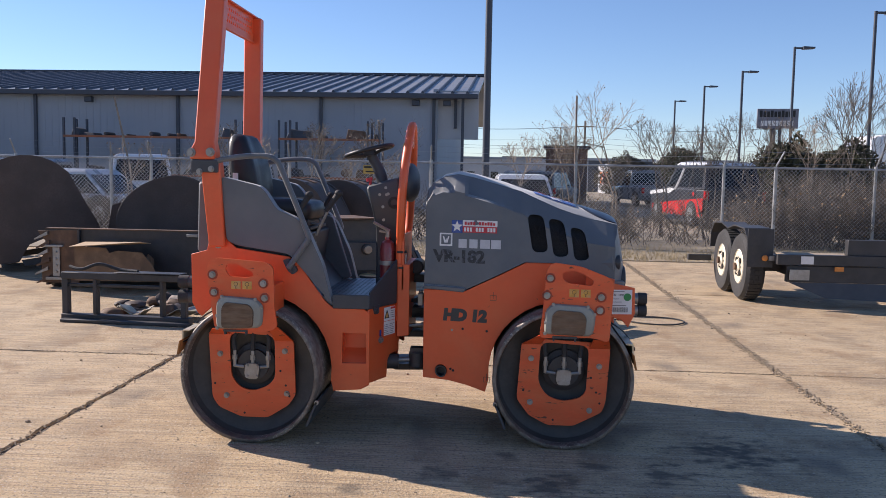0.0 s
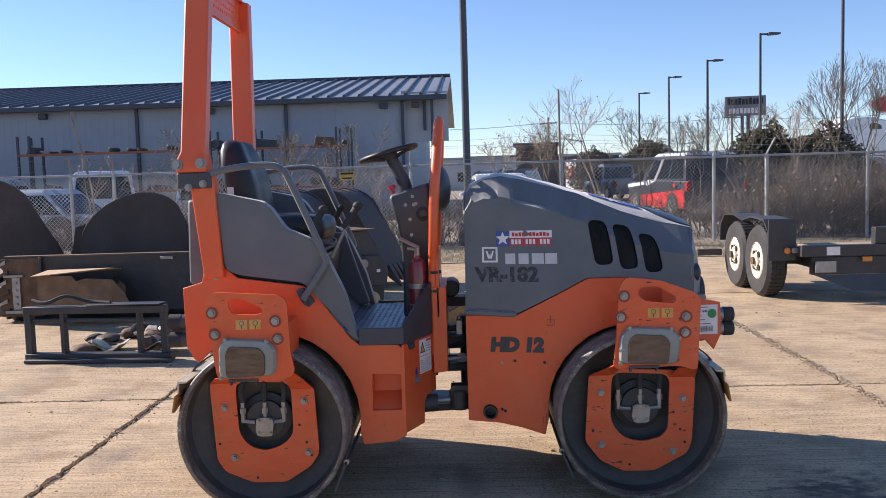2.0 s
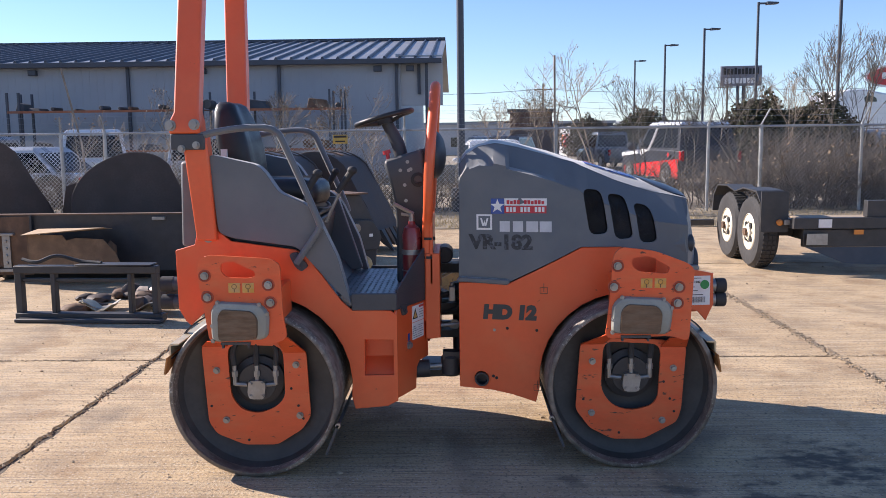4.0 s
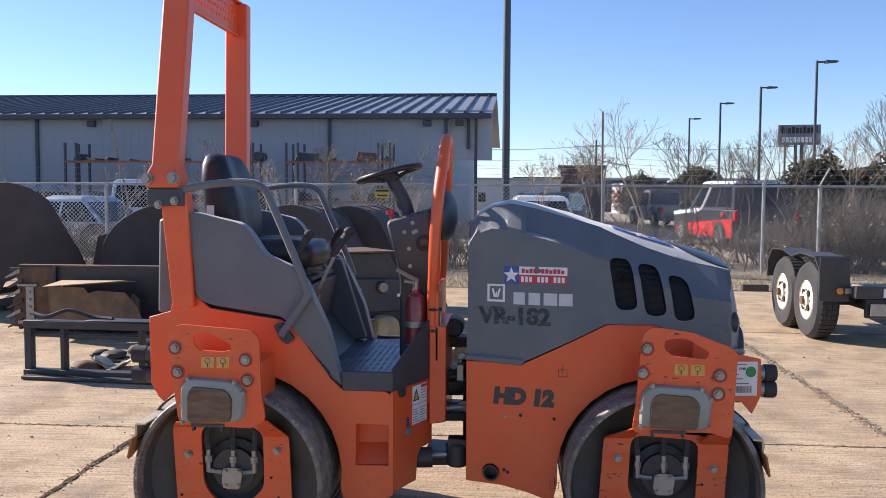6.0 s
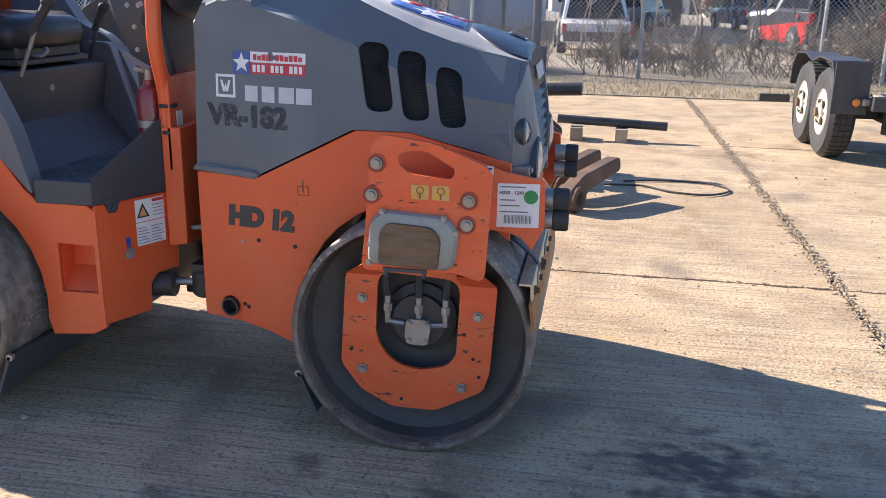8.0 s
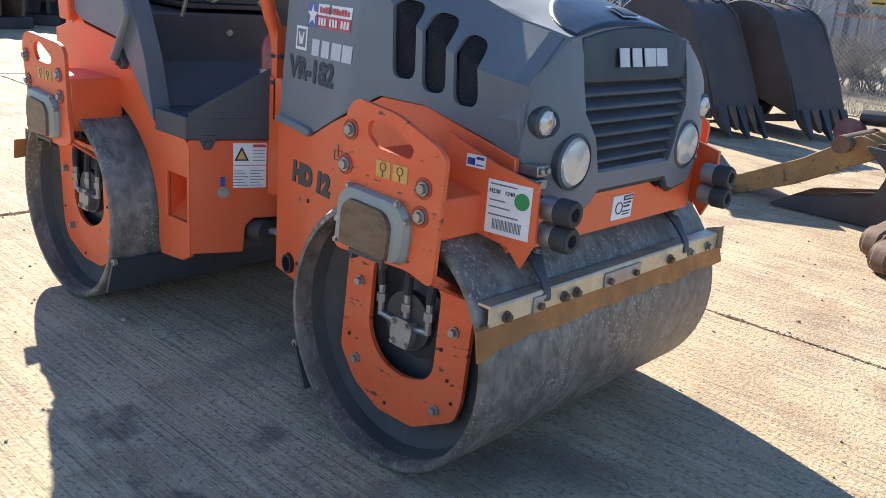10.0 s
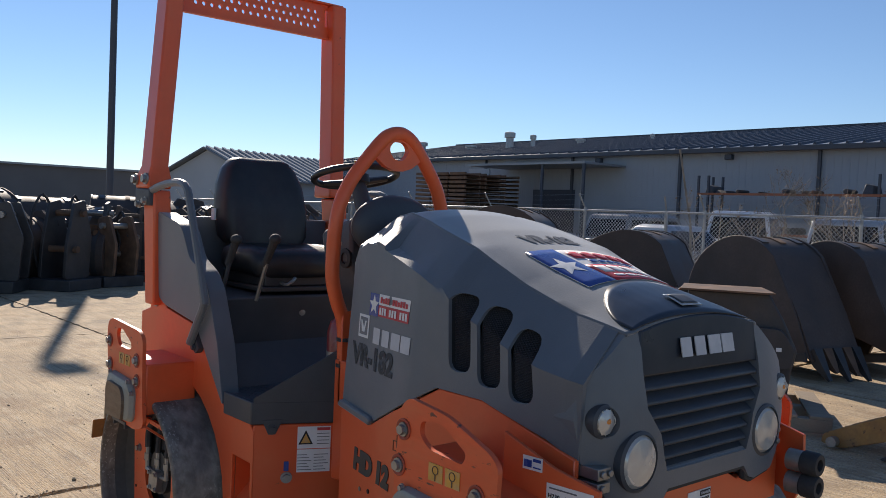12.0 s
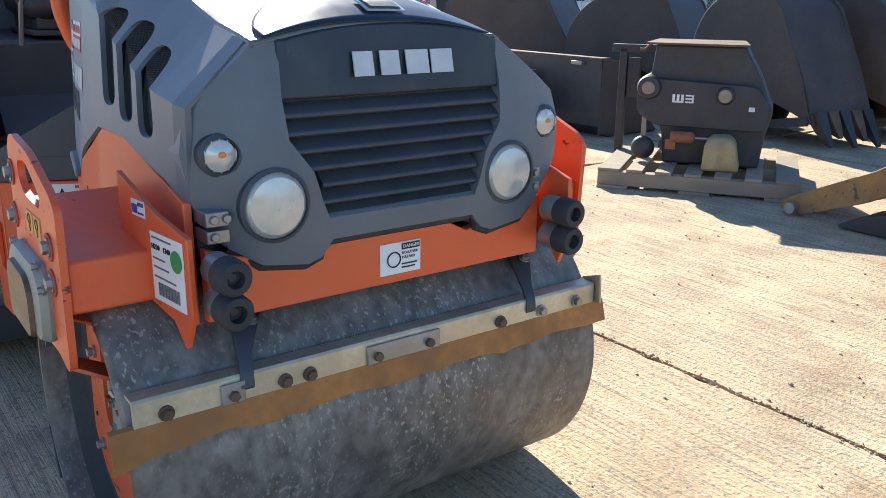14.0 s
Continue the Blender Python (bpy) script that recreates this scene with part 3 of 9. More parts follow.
while x < BX1:
    bm = bmesh.new()
    w = 0.14
    rings(bm, [[(x, BY - 0.36, BE + 0.08), (x + w, BY - 0.36, BE + 0.08), (x + w * 0.7, BY - 0.36, BE + 0.17), (x + w * 0.3, BY - 0.36, BE + 0.17)],
               [(x, RY, RZ + 0.1), (x + w, RY, RZ + 0.1), (x + w * 0.7, RY, RZ + 0.19), (x + w * 0.3, RY, RZ + 0.19)]])
    # rib shadows are put into the colour: the ribs take the dark trim
    part("roof_rib", bm, TRIM_DARK, hall)
    x += 0.62
bm = bmesh.new()
box(bm, BX0 - 0.3, BX1, BY - 0.50, BY - 0.36, BE - 0.14, BE + 0.06)
part("gutter", bm, TRIM_DARK, hall, "dark gutter", bevel=0.02)
bm = bmesh.new()
box(bm, BX0, BX1 - 0.02, RY - 0.16, RY + 0.16, RZ + 0.10, RZ + 0.24)
part("ridge_cap", bm, TRIM_DARK, hall)
for x in (-2.45, -7.2, -13.35, -19.6, -25.8, -32.0):
    bm = bmesh.new()
    box(bm, x - 0.06, x + 0.06, BY - 0.13, BY - 0.02, 0.1, BE - 0.12)
    part("downspout", bm, TRIM_DARK, hall, "dark downspout")
for x in (-3.2, -10.3, -17.2, -24.1, -1.9):
    bm = bmesh.new()
    box(bm, x - 0.16, x + 0.16, BY - 0.25, BY - 0.02, BE - 0.42, BE - 0.20)
    part("wall_lamp", bm, TRIM_DARK, hall, "dark wall-mounted lamp", bevel=0.02)
# open end bay: hanging panel and post under the roof end
bm = bmesh.new()
box(bm, -2.3, BX1 + 0.02, BY + 0.25, BY + 0.37, 2.95, BE + 0.25)
part("end_panel", bm, METAL_WALL_B, hall, "pale hanging wall panel")
bm = bmesh.new()
box(bm, -1.30, -1.18, BY - 0.2, BY - 0.08, 0, BE - 0.1)
box(bm, -1.62, -1.50, BY + 0.10, BY + 0.24, 3.4, 4.6)
part("end_post", bm, TRIM_DARK, hall)
bm = bmesh.new()
box(bm, -30.4, -22.6, BY - 3.0, BY - 0.02, 4.05, 4.15)
part("canopy", bm, ROOF, hall, "flat metal canopy")
# dark sheet laid on the wall in place of a doorway's unlit inside
bm = bmesh.new()
box(bm, -28.4, -25.6, BY - 0.06, BY - 0.025, 0.1, 3.0)
part("roller_door", bm, TRIM_DARK, hall, "dark sheet for the shade inside an open doorway")
bm = bmesh.new()
box(bm, -30.3, -28.8, BY - 2.9, BY - 2.8, 0.0, 3.9)
part("canopy_screen", bm, METAL_WALL_B, hall, "pale screen under the canopy")
for x in (-22.7, -25.2):
    bm = bmesh.new()
    box(bm, x - 0.06, x + 0.06, BY - 2.95, BY - 2.85, 0, 4.05)
    part("canopy_post", bm, TRIM_DARK, hall)
for x, y, z, w, h in ((-35.4, 36, 5.5, 0.7, 1.3), (-33.9, 36.5, 5.6, 0.4, 1.0), (-44.0, 36, 5.5, 0.9, 1.0), (-31, 37.5, 5.8, 0.6, 0.55), (-40.0, 37, 5.7, 0.8, 0.5), (-27.0, 39, 6.0, 0.25, 0.6)):
    bm = bmesh.new()
    lathe(bm, [(w * 0.35, 0), (w * 0.35, h * 0.7), (w * 0.5, h * 0.72), (w * 0.5, h * 0.95), (w * 0.2, h)], (x, y, z), "z", 12)
    part("roof_vent", bm, GALV_FENCE, hall, "round metal roof vent")

# ---- storage racks along the wall ----


def rack(x0, x1, y, seed):
    t = thing("storage_rack", "steel pallet rack with orange beams, loaded with dark parts", "rack", group="racks along the wall")
    r = random.Random(seed)
    for x in (x0, x0 + 0.45, x1 - 0.45, x1):
        bm = bmesh.new()
        box(bm, x - 0.035, x + 0.035, y - 0.05, y + 0.05, 0, 3.5)
        box(bm, x - 0.035, x + 0.035, y + 1.0, y + 1.1, 0, 3.5)
        part("upright", bm, TRIM_DARK, t)
    for z in (2.72, 1.2):
        bm = bmesh.new()
        box(bm, x0, x1, y - 0.06, y, z, z + 0.09)
        box(bm, x0, x1, y, y + 1.1, z + 0.06, z + 0.085)
        part("beam", bm, RUST_BEAM, t, "orange rack beam")
    for z in (2.81, 1.29):
        cx = x0 + 0.2
        while cx < x1 - 0.5:
            wd = r.uniform(0.25, 1.0)
            hh = r.uniform(0.06, 0.38)
            cx += wd / 2 + r.choice((0.05, 0.1, 0.5))
            bm = bmesh.new()
            if r.random() < 0.5:
                rings(bm, [[(cx - wd / 2, y + 0.1, z), (cx + wd / 2, y + 0.1, z), (cx + wd / 2, y + 0.9, z), (cx - wd / 2, y + 0.9, z)],
                           [(cx - wd * r.uniform(0.2, 0.5), y + 0.2, z + hh), (cx + wd * r.uniform(0.1, 0.5), y + 0.2, z + hh * 0.8), (cx + wd * 0.4, y + 0.8, z + hh * 0.8), (cx - wd * 0.4, y + 0.8, z + hh)]])
            else:
                cyl(bm, (cx, y + 0.1, z + hh * 0.5), (cx, y + 0.9, z + hh * 0.5), hh * 0.5, 10)
            part("stored_part", bm, r.choice((BLACK_STEEL, RUST_BROWN, GREY_DARK)), t, "dark stored machine part", bevel=0.02)
            cx += wd / 2
    return t


rack(-17.2, -9.7, 28.6, 1)
rack(-8.4, -4.4, 28.6, 2)

# ---- buildings farther left ----
shed = thing("gable_shed", "pale metal shed with a striped ribbed roof", "shed")
bm = bmesh.new()
a0 = Vector((-45.0, 20.7, 0))
# the ridge runs from a0 towards the hall
ridge = Vector((-0.29, 0.96, 0)).normalized()
sideways = Vector((0.96, 0.29, 0)).normalized()
L, W2, EZ, PZ = 19.3, 4.0, 3.1, 4.75
def sp(u, v, z):
    return tuple(a0 + ridge * u + sideways * v + Vector((0, 0, z)))
rings(bm, [[sp(u, -W2, 0), sp(u, W2, 0), sp(u, W2, EZ), sp(u, 0, PZ), sp(u, -W2, EZ)] for u in (0, L)])
part("wall", bm, METAL_WALL_B, shed)
bm = bmesh.new()
for v in (-1, 1):
    rings(bm, [[sp(u, 0, PZ + 0.06), sp(u, v * (W2 + 0.4), EZ - 0.09), sp(u, v * (W2 + 0.4), EZ + 0.0), sp(u, 0, PZ + 0.15)] for u in (-0.4, L + 0.4)])
part("roof", bm, SHED_ROOF, shed, "blue-grey ribbed roof")
for k in range(33):
    bm = bmesh.new()
    u = -0.3 + k * 0.63
    rings(bm, [[sp(u, 0.1, PZ + 0.12), sp(u + 0.22, 0.1, PZ + 0.12), sp(u + 0.22, 0.1, PZ + 0.22), sp(u, 0.1, PZ + 0.22)],
               [sp(u, W2 + 0.4, EZ - 0.02), sp(u + 0.22, W2 + 0.4, EZ - 0.02), sp(u + 0.22, W2 + 0.4, EZ + 0.08), sp(u, W2 + 0.4, EZ + 0.08)]])
    part("roof_rib", bm, SHED_RIB, shed)
low = thing("low_building", "long low beige building behind the yard", "building")
bm = bmesh.new()
box(bm, -72, -54.5, 8, 26, 0, 3.5)
part("wall", bm, mat("beige_wall", (0.16, 0.15, 0.145), 0.8, var=0.1, scale=0.5, bump=0.1), low)
bm = bmesh.new()
box(bm, -72.3, -54.2, 7.7, 26.3, 3.5, 3.62)
part("roof", bm, ROOF, low)
for i in range(9):
    st = thing("pallet_stack", "stack of weathered wooden pallets", "pallet stack", (-30.2 + (i % 3) * 1.25, 25.4 + (i // 3) * 1.3, 0), group="pallet stacks")
    for k in range(18):
        bm = bmesh.new()
        box(bm, -0.55, 0.55, -0.5, 0.5, k * 0.2, k * 0.2 + 0.025)
        box(bm, -0.55, 0.55, -0.5, -0.42, k * 0.2 + 0.025, k * 0.2 + 0.12)
        box(bm, -0.55, 0.55, 0.42, 0.5, k * 0.2 + 0.025, k * 0.2 + 0.12)
        part("pallet", bm, RUST_BROWN, st)

# ---- the road roller ----
XF, XR, RD, DZ, HW = 0.835, -0.85, 0.378, 0.378, 0.60   # drum centres, radius, axle height, half width
RO = (0, -0.09, 0)                                        # the rear half stands a little aside of the front half
roller = thing("road_roller", "orange and grey tandem road roller with smooth steel drums", "road roller")


def drum(name, cx, off):
    bm = bmesh.new()
    prof = [(RD - 0.02, -HW), (RD - 0.008, -HW), (RD, -HW + 0.008), (RD, HW - 0.008), (RD - 0.008, HW), (RD - 0.02, HW)]
    lo = []
    n = 96
    for r, h in prof + [(RD - 0.024, HW - 0.01), (RD - 0.024, -HW + 0.01)]:
        lo.append([(cx + r * math.cos(2 * math.pi * i / n), h, DZ + r * math.sin(2 * math.pi * i / n)) for i in range(n)])
    rings(bm, lo + [lo[0]], cap=False)
    shell = part(name, bm, DRUM, roller, "smooth steel drum with worn, speckled surface", at=off, sharp=50)
    for s in (-1, 1):
        bm = bmesh.new()
        loops = []
        for r, h in ((RD - 0.025, s * 0.545), (0.34, s * 0.505), (0.30, s * 0.485), (0.17, s * 0.455), (0.13, s * 0.44), (0.002, s * 0.44)):
            loops.append([(cx + r * math.cos(2 * math.pi * i / 48), h, DZ + r * math.sin(2 * math.pi * i / 48)) for i in range(48)])
        rings(bm, loops, cap=False)
        part("drum_web", bm, DRUM_DARK, shell, "dark dusty steel disc inside the drum")
    return shell


drum("front_drum", XF, (0, 0, 0))
drum("rear_drum", XR, RO)


def bracket(up, slot, cover, low, hole, bolts_up, bolts_low, joints, s, yo, yi, cx, off):
    """The plate that carries a drum: upper plate, bend, U-shaped lower plate, bolts, covered lamp, drive motor."""
    bm = bmesh.new()
    t = 0.014
    plate(bm, fillet(up, 0.03), [fillet(slot, 0.025)], "y", s * yo, s * (yo - t))
    plate(bm, fillet(low, 0.02, 3), [fillet(hole, 0.05, 4)], "y", s * yi, s * (yi - t))
    for (ua, ub, uz), (la, lb, lz) in joints:
        top = [(ua, s * yo, uz), (ub, s * yo, uz), (ub, s * (yo - t), uz), (ua, s * (yo - t), uz)]
        bot = [(la, s * yi, lz), (lb, s * yi, lz), (lb, s * (yi - t), lz), (la, s * (yi - t), lz)]
        rings(bm, [top, bot])
    br = part("drum_bracket", bm, ORANGE_WORN, roller, "orange steel drum bracket with chipped paint", at=off, sharp=30)
    for bx, bz in bolts_up:
        bm = bmesh.new()
        bolt_bm(bm, (bx, s * yo, bz), (0, s, 0), 0.0125, 0.015)
        bo = part("bolt", bm, STEEL, br)
        bm = bmesh.new()
        lathe(bm, [(0.027, 0), (0.027, s * 0.003), (0.024, s * 0.004), (0.0185, s * 0.0015), (0.0185, 0)], (bx, s * yo, bz), "y", 20)
        part("bolt_seat", bm, RED_SEAT, bo, "dull red ring round the bolt")
    for bx, bz in bolts_low:
        bm = bmesh.new()
        bolt_bm(bm, (bx, s * yi, bz), (0, s, 0), 0.011, 0.018)
        part("bolt", bm, STEEL, br)
    # black discs on the plate, painted for the dark depth of holes
    for j in range(5):
        bm = bmesh.new()
        hz = (0.30, 0.14, 0.30, 0.24, 0.38)[j]
        lathe(bm, [(0.006, 0), (0.006, s * 0.0022), (0.001, s * 0.0022)], (min(p[0] for p in low) + [0.035, 0.20, 0.43, 0.45, 0.40][j], s * yi, hz), "y", 10)
        part("bolt_hole", bm, INK, br)
    # moulded cover over the lamp
    cxm = sum(p[0] for p in cover) / len(cover)
    czm = sum(p[1] for p in cover) / len(cover)
    ring_ = lambda k, y: [(cxm + (u - cxm) * k, y, czm + (v - czm) * k) for u, v in fillet(cover, 0.04)]
    bm = bmesh.new()
    rings(bm, [ring_(1.0, s * yo), ring_(1.0, s * (yo + 0.008)), ring_(0.93, s * (yo + 0.022)), ring_(0.84, s * (yo + 0.026))])
    cv = part("lamp_cover", bm, PALE_COVER, br, "pale moulded cover frame")
    bm = bmesh.new()
    inner = [(cxm + (u - cxm) * 0.70, czm - 0.014 + (v - czm) * 0.80) for u, v in cover]
    loops = [[(u, s * (yo + 0.020), v) for u, v in fillet(inner, 0.02)],
             [(cxm + (u - cxm) * 0.95, s * (yo + 0.036), czm + (v - czm) * 0.95) for u, v in fillet(inner, 0.02)]]
    rings(bm, loops)
    part("lamp_lens", bm, BROWN_GLASS, br, "browned, dirty plastic lens")
    for u, v in cover[::2] + [cover[3]]:
        bm = bmesh.new()
        bolt_bm(bm, (cxm + (u - cxm) * 0.94, s * (yo + 0.012), czm + (v - czm) * 0.94), (0, s, 0), 0.007, 0.012)
        part("screw", bm, STEEL, br)
    bm = bmesh.new()
    zb = min(v for _, v in cover)
    box(bm, cxm - 0.07, cxm + 0.06, s * (yo - 0.02), s * (yo + 0.006), zb - 0.014, zb - 0.003)
    box(bm, cxm - 0.066, cxm - 0.058, s * (yo - 0.02), s * (yo + 0.004), zb - 0.03, zb - 0.01)
    box(bm, cxm + 0.046, cxm + 0.054, s * (yo - 0.02), s * (yo + 0.004), zb - 0.03, zb - 0.01)
    part("cover_clip", bm, GREY_DARK, br, "dark cover clip")
    # two yellow pictogram labels above the cover
    sx = [p[0] for p in slot]
    lx, lz = (min(sx) + max(sx)) / 2 + 0.012, min(p[1] for p in slot) - 0.040
    for k in (-0.030, 0.030):
        bm = bmesh.new()
        box(bm, lx + k - 0.025, lx + k + 0.025, s * yo, s * (yo + 0.002), lz - 0.022, lz + 0.02)
        lb = part("pictogram_label", bm, PICK, br, "small yellow pictogram label")
        bm = bmesh.new()
        plate(bm, circle(lx + k, lz + 0.005, 0.011, 16), [circle(lx + k, lz + 0.005, 0.0092, 16)], "y", s * (yo + 0.002), s * (yo + 0.0035))
        box(bm, lx + k - 0.0016, lx + k + 0.0016, s * (yo + 0.002), s * (yo + 0.0035), lz - 0.02, lz - 0.006)
        part("pictogram", bm, RUST_BROWN, lb)
    # carrier box between plate and frame
    bm = bmesh.new()
    x0, x1 = min(p[0] for p in up) + 0.05, max(p[0] for p in up) - 0.02
    zt = max(p[1] for p in up)
    if cx > 0:
        poly = [(x0, 0.66), (x0, zt - 0.135), (x1, zt - 0.20), (x1, zt - 0.30)]
    else:
        poly = [(x0, 0.66), (x0, zt - 0.14), (x1, zt - 0.14), (x1, 0.68)]
    prism(bm, poly, "y", s * (yo - 0.014), s * 0.43)
    part("carrier_box", bm, ORANGE, br, bevel=0.006)
    # drive motor with hoses inside the opening
    hx = sum(p[0] for p in hole) / len(hole)
    bm = bmesh.new()
    lathe(bm, [(0.115, s * 0.42), (0.115, s * 0.465), (0.085, s * 0.475), (0.085, s * 0.50), (0.06, s * 0.50)], (hx, 0, DZ + 0.03), "y", 24)
    mo = part("drive_motor", bm, BLACK_STEEL, br, "dark hydraulic drive motor")
    bm = bmesh.new()
    oct_ = fillet([(hx - 0.042, DZ - 0.02), (hx - 0.036, DZ + 0.042), (hx + 0.034, DZ + 0.042), (hx + 0.042, DZ + 0.02), (hx + 0.032, DZ - 0.042), (hx - 0.028, DZ - 0.042)], 0.012, 2)
    prism(bm, oct_, "y", s * 0.49, s * 0.525)
    part("motor_cap", bm, STEEL, br, "grey cast motor cap")
    for dx in (-0.026, 0.026):
        for dz in (0.030, -0.028):
            bm = bmesh.new()
            bolt_bm(bm, (hx + dx, s * 0.525, DZ + dz), (0, s, 0), 0.007, 0.01)
            part("cap_bolt", bm, STEEL, mo)
    for k, (dx, top) in enumerate(((-0.10, 0.62), (0.085, 0.60), (0.0, 0.62))):
        bm = bmesh.new()
        tube(bm, smooth_path([(hx + dx, s * 0.505, DZ + 0.11), (hx + dx * 1.05, s * 0.50, DZ + 0.18), (hx + dx * 0.7, s * 0.48, top)], 4), 0.013, 8)
        part("hose", bm, RUBBER, br)
        bm = bmesh.new()
        cyl(bm, (hx + dx, s * 0.505, DZ + 0.02), (hx + dx, s * 0.505, DZ + 0.115), 0.010, 8)
        cyl(bm, (hx + dx, s * 0.505, DZ + 0.06), (hx + dx, s * 0.505, DZ + 0.085), 0.015, 6)
        if k < 2:
            cyl(bm, (hx + dx, s * 0.505, DZ + 0.025), (hx + dx * 0.45, s * 0.505, DZ + 0.02), 0.010, 8)
        part("hose_fitting", bm, STEEL, br)
    return br


F_UP = [(0.700, 0.615), (0.714, 0.74), (0.732, 0.985), (0.765, 1.018), (0.911, 1.00), (1.055, 0.945), (1.082, 0.92), (1.066, 0.60), (0.985, 0.625)]
F_SLOT = [(0.815, 0.970), (0.888, 0.980), (0.978, 0.928), (0.968, 0.900), (0.845, 0.908), (0.810, 0.938)]
F_COVER = [(0.726, 0.700), (0.728, 0.765), (0.765, 0.803), (0.955, 0.793), (0.992, 0.752), (0.980, 0.632), (0.722, 0.640)]
F_LOW = [(0.612, 0.56), (0.592, 0.251), (0.658, 0.163), (0.762, 0.110), (0.904, 0.110), (1.055, 0.19), (1.075, 0.25), (1.092, 0.545), (0.978, 0.575), (0.716, 0.585)]
F_HOLE = [(0.716, 0.57), (0.706, 0.344), (0.758, 0.268), (0.849, 0.243), (0.94, 0.268), (0.968, 0.306), (0.978, 0.555)]
R_UP = [(-1.020, 0.625), (-1.045, 0.81), (-1.065, 0.93), (-1.052, 0.992), (-1.010, 1.008), (-0.745, 0.990), (-0.705, 0.965), (-0.698, 0.74), (-0.680, 0.64), (-0.76, 0.615)]
R_SLOT = [(-0.957, 0.972), (-0.910, 0.982), (-0.815, 0.936), (-0.810, 0.914), (-0.845, 0.906), (-0.94, 0.910), (-0.962, 0.942)]
R_COVER = [(-1.008, 0.700), (-1.008, 0.770), (-0.980, 0.808), (-0.790, 0.796), (-0.755, 0.755), (-0.762, 0.640), (-1.008, 0.630)]
R_LOW = [(-1.10, 0.58), (-1.080, 0.225), (-1.045, 0.17), (-0.92, 0.118), (-0.770, 0.118), (-0.655, 0.19), (-0.615, 0.25), (-0.628, 0.55), (-0.72, 0.595), (-0.98, 0.60)]
R_HOLE = [(-0.985, 0.585), (-0.975, 0.345), (-0.932, 0.285), (-0.855, 0.262), (-0.768, 0.295), (-0.728, 0.343), (-0.732, 0.575)]
for side in (-1, 1):
    bracket(F_UP, F_SLOT, F_COVER, F_LOW, F_HOLE, [(0.750, 0.936), (0.735, 0.844), (1.017, 0.841), (1.012, 0.771)],
            [(0.666, 0.478), (1.034, 0.444), (0.665, 0.236), (0.988, 0.199)],
            [((0.700, 0.745, 0.63), (0.612, 0.715, 0.555)), ((0.985, 1.066, 0.615), (0.978, 1.092, 0.54))], side, 0.655, 0.515, XF, (0, 0, 0))
    bracket(R_UP, R_SLOT, R_COVER, R_LOW, R_HOLE, [(-1.030, 0.918), (-1.022, 0.825), (-0.757, 0.877), (-0.750, 0.80)],
            [(-1.035, 0.466), (-0.675, 0.490), (-1.00, 0.235), (-0.664, 0.255)],
            [((-1.035, -0.985, 0.63), (-1.10, -0.98, 0.575)), ((-0.735, -0.682, 0.645), (-0.73, -0.628, 0.545))], side, 0.64, 0.505, XR, RO)

# front frame: side plates, cross beam, inner body
ARCH_F = circle(XF, DZ, 0.402, 14, 46, 186)
F_SIDE = [(0.062, 0.318), (0.060, 0.822), (0.295, 0.823), (0.626, 0.992), (0.80, 0.992), (1.112, 0.912), (1.114, 0.70)] + ARCH_F + [(0.418, 0.262), (0.31, 0.293), (0.208, 0.312)]


def taper(bm, cut=False):
    """The front frame narrows towards the joint."""
    if cut:
        bmesh.ops.bisect_plane(bm, geom=bm.verts[:] + bm.edges[:] + bm.faces[:], plane_co=(0.42, 0, 0), plane_no=(1, 0, 0))
    for v in bm.verts:
        v.co.y -= math.copysign(0.20 * max(0.0, 0.42 - v.co.x), v.co.y)
    return bm


